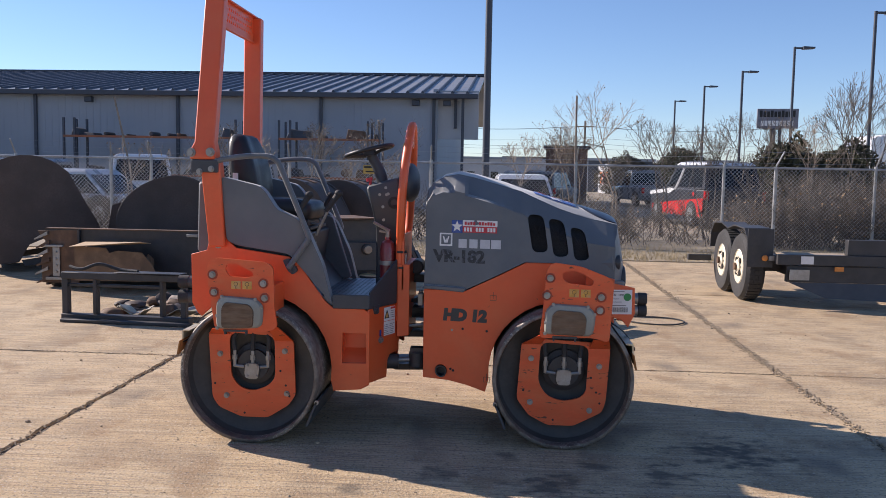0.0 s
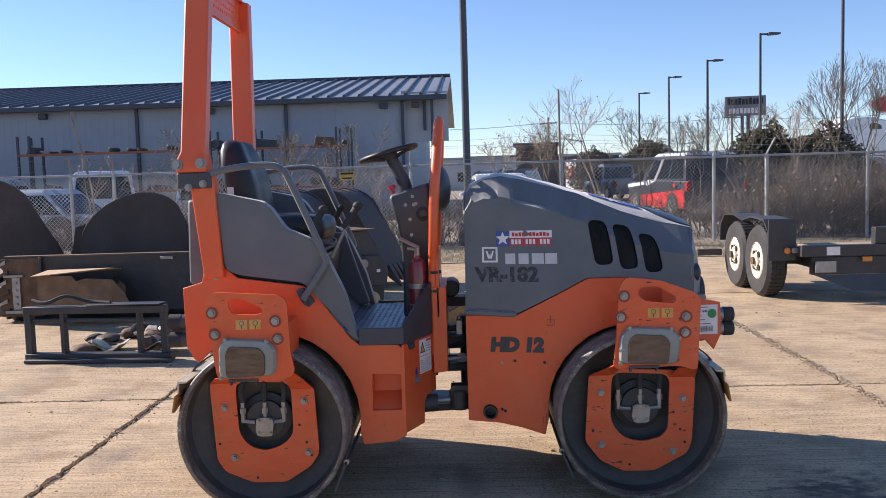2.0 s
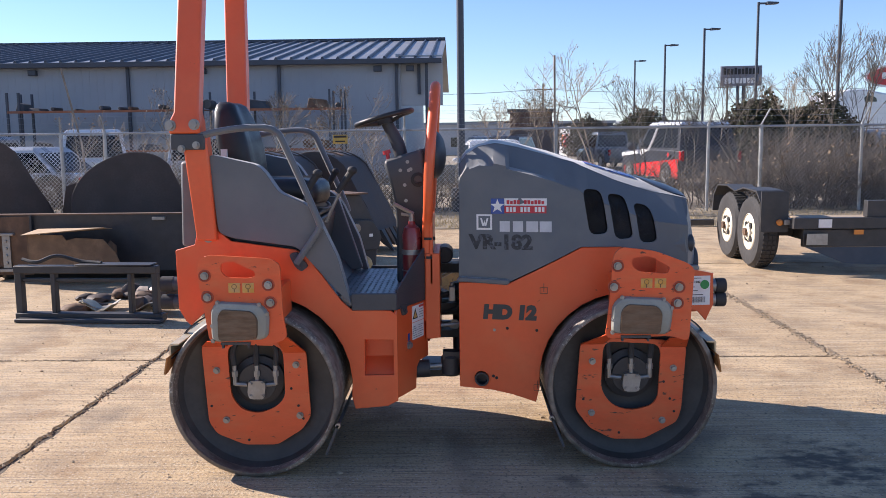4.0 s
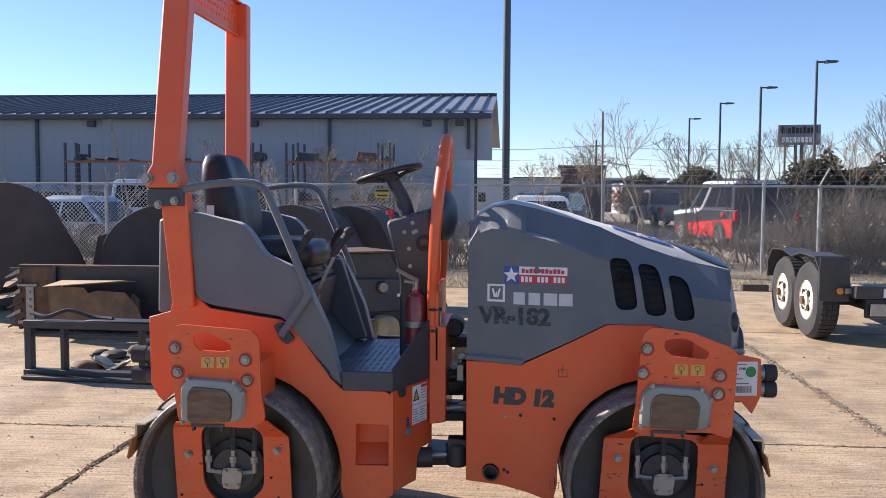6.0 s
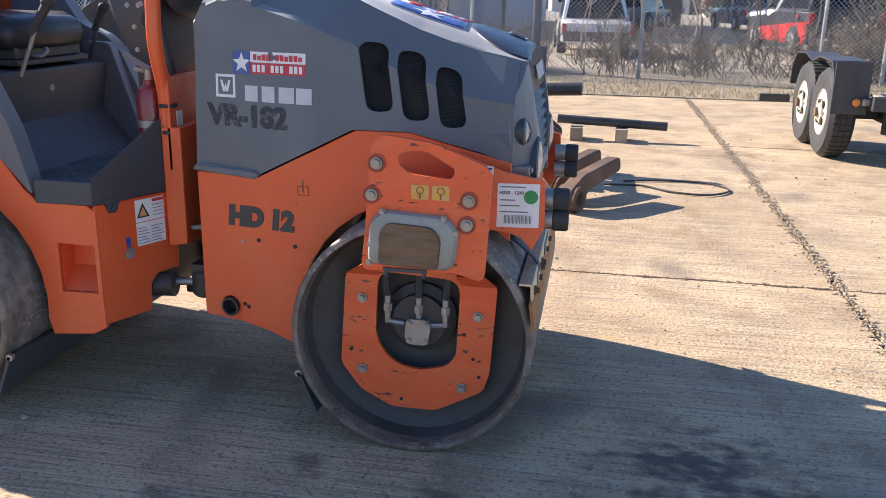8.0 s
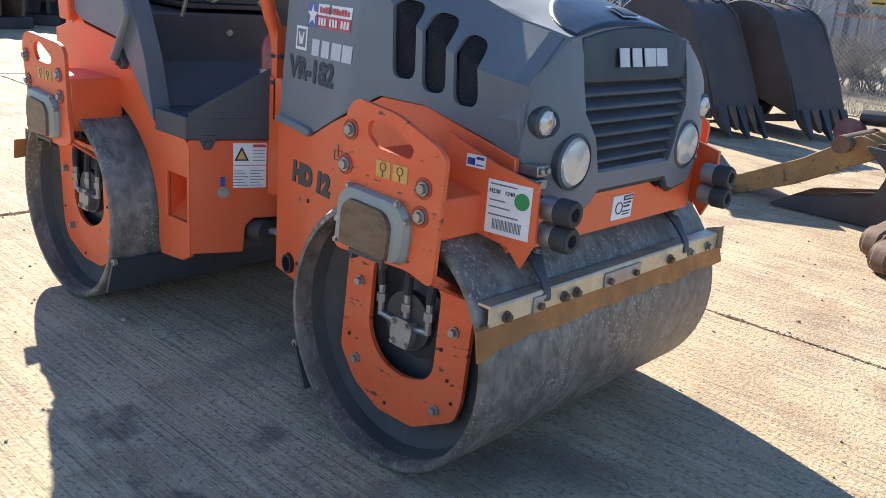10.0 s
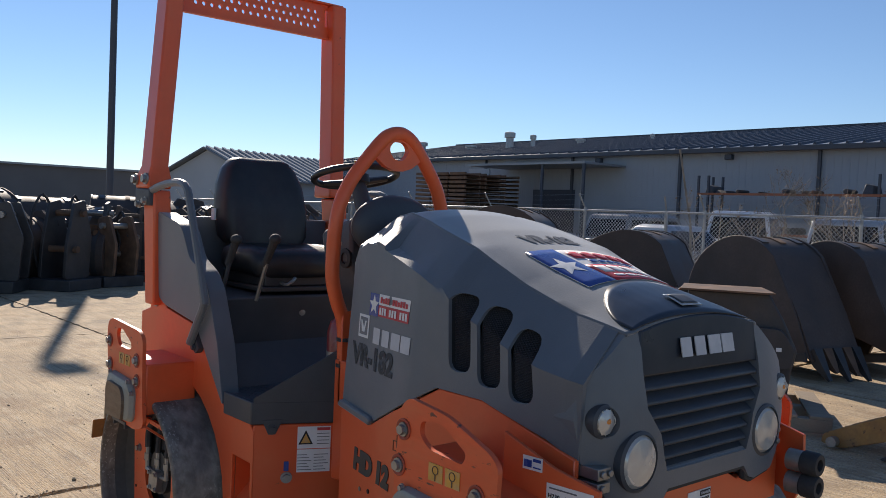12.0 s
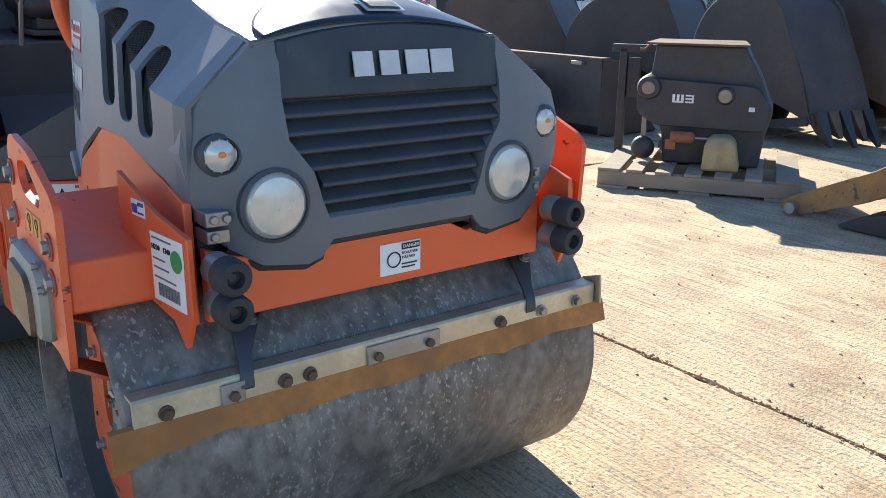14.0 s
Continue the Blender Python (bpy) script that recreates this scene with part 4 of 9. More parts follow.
for s in (-1, 1):
    bm = bmesh.new()
    plate(bm, F_SIDE, [circle(0.165, 0.365, 0.033, 16)], "y", s * 0.438, s * 0.420)
    fs = part("front_side_plate", taper(bm, True), ORANGE, roller, "orange painted front side plate", bevel=0.003)
    bm = bmesh.new()
    plate(bm, circle(0.165, 0.362, 0.033, 18), [circle(0.165, 0.362, 0.026, 18)], "y", s * 0.452, s * 0.30)
    part("drain_pipe", taper(bm), BLACK_STEEL, fs)
    # flat discs: black ones paint the dark of a hole, one is steel
    for hx, hz in ((0.225, 0.600), (0.285, 0.610), (0.42, 0.605), (0.22, 0.378), (0.235, 0.37)):
        bm = bmesh.new()
        lathe(bm, [(0.007, 0.0), (0.007, s * 0.003), (0.001, s * 0.003)], (hx, s * 0.438, hz), "y", 10)
        part("bolt_hole", taper(bm), INK if hx != 0.225 else STEEL, fs)
    for hx, hz in ((0.452, 0.795), (0.425, 0.335)):
        bm = bmesh.new()
        plate(bm, [(hx - 0.018, hz - 0.018), (hx + 0.018, hz - 0.018), (hx + 0.018, hz + 0.012), (hx - 0.018, hz + 0.012)],
              [[(hx - 0.016, hz - 0.016), (hx + 0.016, hz - 0.016), (hx + 0.016, hz + 0.010), (hx - 0.016, hz + 0.010)]], "y", s * 0.438, s * 0.4395)
        box(bm, hx - 0.0015, hx + 0.0015, s * 0.438, s * 0.4395, hz - 0.008, hz + 0.030)
        part("lift_mark", taper(bm), RUST_BROWN, fs)
    # rubber buffers on the front corner
    for bz in (0.807, 0.742):
        bm = bmesh.new()
        cyl(bm, (1.20, s * 0.415, bz), (1.246, s * 0.415, bz), 0.031, 18)
        bf = part("buffer", bm, STEEL, roller, "dull steel buffer mount")
        bm = bmesh.new()
        lathe(bm, [(0.030, 1.240), (0.034, 1.245), (0.034, 1.282), (0.030, 1.290), (0.017, 1.290), (0.015, 1.270), (0.002, 1.268)], (0, s * 0.415, bz), "x", 20)
        cap = part("buffer_rubber", bm, RUBBER, bf, "black rubber buffer")
        bm = bmesh.new()
        cyl(bm, (1.266, s * 0.415, bz), (1.272, s * 0.415, bz), 0.0085, 6)
        part("buffer_bolt", bm, BLACK_STEEL, cap)
bm = bmesh.new()
prism(bm, [(0.08, 0.34), (0.08, 0.80), (0.30, 0.81), (0.63, 0.95), (1.10, 0.86), (1.10, 0.80), (0.62, 0.78), (0.42, 0.58), (0.40, 0.34)], "y", -0.41, 0.41)
part("front_body", taper(bm, True), BLACK_STEEL, roller, "dark inner body")
bm = bmesh.new()
front_top = [(-0.42, 0.83), (-0.37, 0.81), (-0.20, 0.775), (-0.15, 0.80), (0.15, 0.80), (0.20, 0.775), (0.37, 0.81), (0.42, 0.83)]
prism(bm, [(-0.42, 0.685), (0.42, 0.685)] + front_top[::-1], "x", 1.135, 1.158)
part("front_beam", bm, ORANGE, roller, "orange painted front cross beam", bevel=0.003)
for s in (-1, 1):
    bm = bmesh.new()
    box(bm, 1.10, 1.165, s * 0.415 - 0.045 * (s > 0), s * 0.415 + 0.045 * (s < 0), 0.84, 0.865)
    box(bm, 1.10, 1.165, s * 0.415 - 0.045 * (s > 0), s * 0.415 + 0.045 * (s < 0), 0.872, 0.90)
    cyl(bm, (1.166, s * 0.40, 0.853), (1.172, s * 0.40, 0.853), 0.009, 8)
    cyl(bm, (1.166, s * 0.40, 0.886), (1.172, s * 0.40, 0.886), 0.009, 8)
    cyl(bm, (1.166, s * 0.375, 0.886), (1.172, s * 0.375, 0.886), 0.009, 8)
    part("hood_hinge", bm, STEEL, roller, "zinc hood hinge", bevel=0.002)

# ---- hood ----
# stations along x: shoulder (y, z), crown edge (y, z), centre z
HOOD = [(0.072, 0.337, 1.300, 0.25, 1.375, 1.395), (0.10, 0.343, 1.345, 0.25, 1.415, 1.435), (0.16, 0.356, 1.368, 0.24, 1.452, 1.470),
        (0.24, 0.370, 1.362, 0.250, 1.466, 1.488), (0.34, 0.390, 1.338, 0.268, 1.446, 1.472), (0.42, 0.403, 1.316, 0.282, 1.424, 1.450),
        (0.50, 0.415, 1.292, 0.292, 1.402, 1.430), (0.60, 0.420, 1.250, 0.30, 1.374, 1.396), (0.66, 0.424, 1.205, 0.30, 1.346, 1.378),
        (0.80, 0.428, 1.150, 0.30, 1.286, 1.336), (0.90, 0.430, 1.112, 0.30, 1.253, 1.308), (0.98, 0.430, 1.092, 0.30, 1.230, 1.288),
        (1.07, 0.428, 1.080, 0.300, 1.213, 1.262), (1.14, 0.415, 1.070, 0.298, 1.197, 1.232)]


def hood_at(x):
    i = max(k for k in range(len(HOOD) - 1) if HOOD[k][0] <= max(x, HOOD[0][0]))
    a, b = HOOD[i], HOOD[i + 1]
    t = (x - a[0]) / (b[0] - a[0])
    return [p + (q - p) * t for p, q in zip(a, b)]


def hood_loop(st):
    """The crown between its two edges, cambered."""
    x, ys, zs, yc, zc, zm = st
    half = [(yc, zc), (yc - 0.006, zc + 0.005)] + [(yc * k, zc + (zm - zc) * (1 - k ** 2.2)) for k in (0.90, 0.75, 0.6, 0.45, 0.3, 0.15)] + [(0, zm)]
    pts = [(-y, z) for y, z in half] + [(y, z) for y, z in half[-2::-1]]
    return [(x, y, z) for y, z in pts]


def hood_z(x, y):
    pts = hood_loop(hood_at(x))
    for p, q in zip(pts, pts[1:]):
        if p[1] <= y <= q[1]:
            return p[2] + (q[2] - p[2]) * (y - p[1]) / (q[1] - p[1] + 1e-9)
    return pts[0][2]


def face_x(y, z):
    return 1.180 - 0.045 * max(0.0, (z - 0.93) / 0.27) ** 1.4 - 0.10 * max(0.0, abs(y) - 0.15) ** 2 - (0.75 if y > 0 else 1.5) * max(0.0, abs(y) - 0.31) ** 1.6


bm = bmesh.new()
rings(bm, [hood_loop(hood_at(0.072 + (1.14 - 0.072) * i / 72)) for i in range(73)], cap=False, closed=False)
for v in bm.verts:                       # the front edge meets the fascia
    if v.co.x > 1.0:
        v.co.x = min(v.co.x, face_x(v.co.y - 0.02, v.co.z) + 0.004)
hood = part("hood_top", bm, GREY, roller, "dark grey moulded engine hood, dusty on top", sharp=24)
so = hood.modifiers.new("thick", "SOLIDIFY")
so.thickness, so.offset = 0.008, -1


LEDGE = [(0.0, 0.0), (0.10, 0.0), (0.13, 0.034), (0.20, 0.030), (0.225, 0.0), (0.28, 0.0), (0.30, 0.042), (0.42, 0.036), (0.55, 0.012), (0.62, 0.0), (1.2, 0.0)]


def ledge(x):
    """Width of the narrow moulded ledge along the shoulder."""
    for (a, p), (b, q) in zip(LEDGE, LEDGE[1:]):
        if a <= x <= b:
            return p + (q - p) * (x - a) / (b - a)
    return 0.0


def side_y(x, z):
    """How far out the hood's flank stands."""
    hi = hood_at(min(max(x, 0.072), 1.14))
    base = 0.362 + 0.093 * min(max((x - 0.07) / 0.42, 0), 1) - 0.03 * min(max((x - 0.85) / 0.3, 0), 1)
    if z > hi[2]:                          # chamfer between shoulder and crown
        led, rise = ledge(x), 0.012
        if z < hi[2] + rise:
            return hi[1] - led * (z - hi[2]) / rise
        return hi[1] - led + (hi[3] - hi[1] + led) * min((z - hi[2] - rise) / (hi[4] - hi[2] - rise), 1)
    k = min(max((z - 0.86) / max(hi[2] - 0.86, 0.05), 0), 1)
    return base + (hi[1] - base) * k


def poly_hit(poly, x, z):
    inside = False
    for (a, b), (c, d) in zip(poly, poly[1:] + poly[:1]):
        if (b > z) != (d > z) and x < (c - a) * (z - b) / (d - b) + a:
            inside = not inside
    return inside


def vent_poly(x0, x1, xb0, xb1, zt0, zt1, zb):
    return fillet([(x0, zt0), (x1, zt1), (xb1, zb + 0.005), (xb0, zb)], 0.034, 4)


VENTS = [vent_poly(0.628, 0.718, 0.662, 0.748, 1.258, 1.250, 1.048), vent_poly(0.744, 0.830, 0.778, 0.862, 1.236, 1.222, 1.026),
         vent_poly(0.864, 0.944, 0.892, 0.974, 1.192, 1.174, 1.008)]
low_edge = [(0.060, 0.832), (0.275, 0.822), (0.300, 0.832), (0.620, 0.994), (0.80, 0.994), (1.02, 0.940), (1.112, 0.905)]
top_edge = [(1.112, 1.04), (1.112, hood_at(1.112)[4])] + [(x, hood_at(x)[4]) for x in (1.07, 1.02, 0.98, 0.94, 0.90, 0.85, 0.80, 0.73, 0.66, 0.60, 0.55, 0.50, 0.42, 0.34, 0.29, 0.24, 0.20, 0.16, 0.13, 0.10, 0.072)]
for s in (-1, 1):
    bm = bmesh.new()
    plate(bm, low_edge + top_edge, VENTS, "y", 0.0, 0.012)
    for cut in [0.11 + 0.04 * i for i in range(25)]:
        bmesh.ops.bisect_plane(bm, geom=bm.verts[:] + bm.edges[:] + bm.faces[:], plane_co=(cut, 0, 0), plane_no=(1, 0, 0))
    for cut in [0.90 + 0.05 * i for i in range(12)]:
        bmesh.ops.bisect_plane(bm, geom=bm.verts[:] + bm.edges[:] + bm.faces[:], plane_co=(0, 0, cut), plane_no=(0, 0, 1))
    for st in HOOD[1:-1] + LEDGE[1:-1]:
        bmesh.ops.bisect_plane(bm, geom=bm.verts[:] + bm.edges[:] + bm.faces[:], plane_co=(st[0], 0, 0), plane_no=(1, 0, 0))
    for a, b in zip(HOOD, HOOD[1:]):       # an edge along the shoulder
        for up in (0.0, 0.012):
            fs_ = [f_ for f_ in bm.faces if a[0] < f_.calc_center_median().x < b[0]]
            es_ = {e_ for f_ in fs_ for e_ in f_.edges}
            vs_ = {v_ for f_ in fs_ for v_ in f_.verts}
            bmesh.ops.bisect_plane(bm, geom=[*vs_, *es_, *fs_], plane_co=(a[0], 0, a[2] + up), plane_no=(a[2] - b[2], 0, b[0] - a[0]))
    for v in bm.verts:
        v.co.y = s * (side_y(v.co.x, v.co.z) - v.co.y)
    hs = part("hood_side", bm, GREY, roller, "dark grey moulded hood side with three vents", sharp=24)
    for poly in VENTS:
        bm = bmesh.new()
        cxm, czm = sum(p[0] for p in poly) / len(poly), sum(p[1] for p in poly) / len(poly)
        loop = lambda k, d: [(cxm + (u - cxm) * k, s * (side_y(u, v) - d), czm + (v - czm) * k) for u, v in poly]
        # recess and its closed back are black: the unlit inside put into colour
        rings(bm, [loop(1.02, 0.006), loop(1.0, 0.026), loop(0.94, 0.034)] + [loop(k, 0.034) for k in (0.7, 0.45, 0.2, 0.02)], cap=False)
        vt = part("vent", bm, INK, hs, "black meshed air vent")
        u0, u1, v0, v1 = min(p[0] for p in poly), max(p[0] for p in poly), min(p[1] for p in poly), max(p[1] for p in poly)
        wv, wf = [], []
        for i in range(26):
            for j in range(46):
                a, c = u0 + (i + 0.5 * (j % 2)) * (u1 - u0) / 25, v0 + j * (v1 - v0) / 45
                rel = (c - v0) / (v1 - v0)
                if poly_hit(poly, a, c) and poly_hit(poly, a + 0.004, c):
                    k = len(wv)
                    y_ = side_y(a, c) - 0.024
                    wv += [(a - 0.0022, s * y_, c), (a, s * y_, c - 0.0026), (a + 0.0022, s * y_, c), (a, s * y_, c + 0.0026), (a, s * (y_ + 0.002), c)]
                    wf += [(k, k + 1, k + 4), (k + 1, k + 2, k + 4), (k + 2, k + 3, k + 4), (k + 3, k, k + 4)]
        raw("vent_mesh", wv, wf, BLACK_STEEL, vt, kind="stuff")
    # rear flange of the hood
    bm = bmesh.new()
    prism(bm, [(0.048, 0.828), (0.285, 0.815), (0.30, 0.832), (0.285, 0.842), (0.065, 0.85)], "y", s * 0.405, s * 0.452)
    part("hood_flange", taper(bm), GREY, roller, bevel=0.006)
bm = bmesh.new()
back = [(-0.337, 1.30)] + [(p[1], p[2]) for p in hood_loop(HOOD[0])] + [(0.337, 1.30)]
prism(bm, [(-0.355, 0.83)] + back + [(0.355, 0.83)], "x", 0.064, 0.074)
part("hood_back", bm, GREY, roller, "grey rear wall of the hood", bevel=0.004)

FO = (0, 0.02, 0)
# front fascia with lamp openings and grille opening
crown_end = [(p[1] - 0.02, p[2] + 0.001) for p in hood_loop(hood_at(1.14))]
far_side = [(0.335, 1.155), (0.392, 1.118), (0.466, 1.072), (0.494, 1.0), (0.468, 0.905), (0.378, 0.820), (0.33, 0.785), (0.235, 0.772), (0.205, 0.782), (0.178, 0.815)]
near_side = [(-0.178, 0.815), (-0.205, 0.782), (-0.235, 0.772), (-0.33, 0.785), (-0.385, 0.820), (-0.440, 0.905), (-0.452, 1.0), (-0.440, 1.075), (-0.410, 1.110), (-0.368, 1.150)]
gr = [(0.262, 1.207), (0.268, 1.10), (0.262, 1.02), (0.215, 0.955), (0.200, 0.90), (0.185, 0.860)]
grille_cut = gr + [(-y, z) for y, z in gr[::-1]]
fascia = near_side + [p for p in crown_end if p[0] < -0.27] + grille_cut[::-1] + [p for p in crown_end if p[0] > 0.268] + far_side


bm = bmesh.new()
LAMPS = [(-0.300, 0.900, 0.070), (-0.392, 1.000, 0.037), (0.286, 0.900, 0.070), (0.418, 1.002, 0.037)]
plate(bm, fascia, [circle(y, z, r, 28) for y, z, r in LAMPS], "x", 0.0, -0.06)
for cut in (-0.43, -0.40, -0.37, -0.34, -0.31, -0.28, -0.2, -0.1, 0.0, 0.1, 0.2, 0.28, 0.31, 0.34, 0.37, 0.40, 0.43, 0.46):
    bmesh.ops.bisect_plane(bm, geom=bm.verts[:] + bm.edges[:] + bm.faces[:], plane_co=(0, cut, 0), plane_no=(0, 1, 0))
for cut in (0.85, 0.93, 1.0, 1.05, 1.1, 1.15):
    bmesh.ops.bisect_plane(bm, geom=bm.verts[:] + bm.edges[:] + bm.faces[:], plane_co=(0, 0, cut), plane_no=(0, 0, 1))
for v in bm.verts:
    v.co.x += face_x(v.co.y, v.co.z)
fascia_ob = part("front_fascia", bm, GREY, roller, "grey moulded front fascia round grille and lamps", at=FO, sharp=24)
# dark lip under the lamps
bm = bmesh.new()
lip = [(y, z) for y, z in fascia if z < 0.90]
lo_pts = sorted(lip)
tube(bm, [(face_x(y, z) - 0.018, y, z - 0.004) for y, z in lo_pts], 0.012, 8)
part("fascia_seal", bm, RUBBER, fascia_ob, "black rubber seal")
for y, z, r in LAMPS:
    big = r > 0.05
    fx = face_x(y, z)
    bm = bmesh.new()
    lathe(bm, [(r, -0.05), (r + 0.004, 0.001), (r - 0.004, 0.006), (r - 0.006, -0.01), (r - 0.02, -0.04)], (fx, y, z), "x", 28)
    lp = part("headlamp" if big else "indicator_lamp", bm, GREY_DARK, roller, "round headlamp" if big else "round indicator lamp with amber bulb", at=FO)
    bm = bmesh.new()
    lathe(bm, [(r - 0.004, -0.002), (r * 0.8, 0.008), (r * 0.4, 0.014), (0.003, 0.016)], (fx, y, z), "x", 28)
    part("lamp_glass", bm, LAMP_GLASS, lp, "pale frosted lamp glass")
    bm = bmesh.new()
    if big:
        ball(bm, (fx + 0.012, y, z - 0.004), 0.0045, r * 0.10, r * 0.10, 12, 8)
    else:
        ball(bm, (fx + 0.013, y, z + 0.003), 0.005, r * 0.24, r * 0.20, 12, 8)
    part("bulb", bm, LAMP_GLASS if big else AMBER, lp)
    for k in range(-4, 5):               # moulded ribs of the small lamps
        if not big and k % 2 == 0:
            q = k * r * 0.2
            e = math.sqrt(max((r * 0.86) ** 2 - q * q, 0.0))
            bm = bmesh.new()
            tube(bm, [(fx + 0.006, y + q, z - e), (fx + 0.0135 - abs(q) * 0.12, y + q, z - e * 0.3), (fx + 0.0135 - abs(q) * 0.12, y + q, z + e * 0.3), (fx + 0.006, y + q, z + e)], 0.0016, 5)
            part("lens_rib", bm, LAMP_GLASS, lp)
# grille: gloss panel on top, slats under it
bm = bmesh.new()
gp = [(-0.275, 1.094), (0.275, 1.094), (0.268, 1.207)] + [(p[1] * 0.93, p[2] + 0.003) for p in hood_loop(hood_at(1.14))[::-1] if abs(p[1]) < 0.28] + [(-0.268, 1.207)]
prism(bm, gp, "x", 0.0, -0.03)
for v in bm.verts:
    v.co.x += face_x(0, v.co.z) - 0.008 + 0.014 * min(max((v.co.z - 1.16) / 0.06, 0), 1)
part("badge_panel", bm, BLACK_GLOSS, fascia_ob, "gloss black panel under the hood edge", bevel=0.005)
# black sheet added behind the slats to paint their gaps' shade
bm = bmesh.new()
box(bm, 1.10, 1.128, -0.29, 0.29, 0.86, 1.10)
part("grille_backing", bm, INK, fascia_ob)
for i in range(7):
    z = 1.068 - 0.0345 * i
    hw = 0.276 if z > 1.02 else 0.255 if z > 0.985 else 0.225 if z > 0.94 else 0.195
    bm = bmesh.new()
    fx = face_x(0, z)
    prism(bm, [(fx - 0.060, z - 0.016), (fx - 0.014, z - 0.012), (fx - 0.006, z - 0.007), (fx - 0.008, z + 0.000), (fx - 0.036, z + 0.021), (fx - 0.060, z + 0.021)], "y", -hw, hw)
    part("grille_slat", bm, GRILLE, fascia_ob, bevel=0.002)
bm = bmesh.new()
prism(bm, [(-0.182, 0.815), (0.182, 0.815), (0.200, 0.866), (-0.200, 0.866)], "x", 1.10, 1.176)
part("grille_sill", bm, GREY, fascia_ob, bevel=0.01)
# arched gloss panel that runs up onto the hood, and emblem


def hood_patch(name, corners, material, parent, lift, label="", nx=14, ny=14, inset=None):
    """A thin skin that follows the hood; corners are (x, y) in order round the patch."""
    a, b, c, d = [Vector(p) for p in corners]
    top, idx, faces = [], {}, []
    for i in range(nx + 1):
        for j in range(ny + 1):
            u, v = i / nx, j / ny
            p = a * (1 - u) * (1 - v) + b * u * (1 - v) + c * u * v + d * (1 - u) * v
            if inset and not inset(p.x, p.y):
                continue
            idx[i, j] = len(top)
            top.append((p.x, p.y, hood_z(p.x, p.y) + lift))
    for i in range(nx):
        for j in range(ny):
            q = [(i, j), (i + 1, j), (i + 1, j + 1), (i, j + 1)]
            if all(k in idx for k in q):
                faces.append([idx[k] for k in q])
    ob = raw(name, top, faces, material, parent, label, smooth=True)
    s_ = ob.modifiers.new("thick", "SOLIDIFY")
    s_.thickness, s_.offset = 0.0015, 0
    return ob


nose_v, nose_f = [], []
for j in range(49):                      # arched edge drawn along y, so that it stays smooth
    y = -0.272 + 0.544 * j / 48
    xa = 1.13 - 0.215 * max(0.0, 1 - (y / 0.278) ** 2) ** 0.55
    for i in range(9):
        x = xa + (1.133 - xa) * i / 8
        nose_v.append((x, y, hood_z(x, y) + 0.005 - 0.004 * (i == 0)))
nose_f = [(j * 9 + i, j * 9 + i + 1, j * 9 + i + 10, j * 9 + i + 9) for j in range(48) for i in range(8)]
nose = raw("hood_nose_panel", nose_v, nose_f, BLACK_GLOSS, roller, "gloss black arched nose panel", smooth=True)
s_ = nose.modifiers.new("thick", "SOLIDIFY")
s_.thickness, s_.offset = 0.003, -1
em = hood_patch("emblem", [(1.045, -0.025), (1.105, -0.025), (1.105, 0.070), (1.045, 0.070)], LAMP_GLASS, roller, 0.010, "square metal emblem frame", 8, 8)
hood_patch("emblem_field", [(1.052, -0.016), (1.098, -0.016), (1.098, 0.061), (1.052, 0.061)], GREY_DARK, em, 0.0125, "", 6, 6)


def star(cx, cy, r, k=0.42):
    out = []
    for i in range(10):
        a = radians(90 + 36 * i)
        q = r if i % 2 == 0 else r * k
        out.append((cx + q * math.cos(a), cy + q * math.sin(a)))
    return out


# dealer sticker on the hood top: blue field with a star, white band, red band, bars for the writing
ST = hood_patch("hood_sticker", [(0.672, -0.172), (0.914, -0.172), (0.895, 0.28), (0.68, 0.28)], WHITE, roller, 0.002,
                "large blue, white and red dealer sticker", 8, 12)
hood_patch("blue_field", [(0.672, -0.172), (0.914, -0.172), (0.912, -0.055), (0.673, -0.055)], BLUE, ST, 0.0042, "", 8, 6)
hood_patch("red_band", [(0.795, -0.053), (0.912, -0.053), (0.895, 0.28), (0.79, 0.28)], RED, ST, 0.0042, "", 6, 8)
for bx0, bx1, by0, by1, m_ in ((0.70, 0.745, -0.035, 0.25, RED), (0.762, 0.776, 0.0, 0.2, BLUE), (0.808, 0.855, -0.035, 0.255, WHITE), (0.872, 0.884, -0.02, 0.24, WHITE)):
    for k in range(5):
        y0 = by0 + (by1 - by0) * (k + 0.08) / 5
        hood_patch("writing_bar", [(bx0, y0), (bx1, y0), (bx1, y0 + (by1 - by0) * 0.16), (bx0, y0 + (by1 - by0) * 0.16)], m_, ST, 0.0058, "", 3, 2)
bm = bmesh.new()
sp = star(0, 0, 0.058)
vv = [bm.verts.new((0.792 - q, -0.122 + p, hood_z(0.792 - q, -0.122 + p) + 0.0062)) for p, q in sp]
cc = bm.verts.new((0.792, -0.122, hood_z(0.792, -0.122) + 0.010))
for i in range(10):
    bm.faces.new((vv[i], vv[(i + 1) % 10], cc))
part("star", bm, WHITE, ST)

# flank decals, on both sides


def flank(name, poly, material, parent, lift, s, label="", n=1):
    """A thin decal that lies on the hood's flank; poly in (x, z)."""
    bm = bmesh.new()
    prism(bm, poly, "y", 0.0, 0.0015)
    for v in bm.verts:
        v.co.y = s * (side_y(v.co.x, v.co.z) + lift * 0.45 + v.co.y * 0.5)
    return part(name, bm, material, parent, label)


def rect(x0, x1, z0, z1):
    return [(x0, z0), (x1, z0), (x1, z1), (x0, z1)]


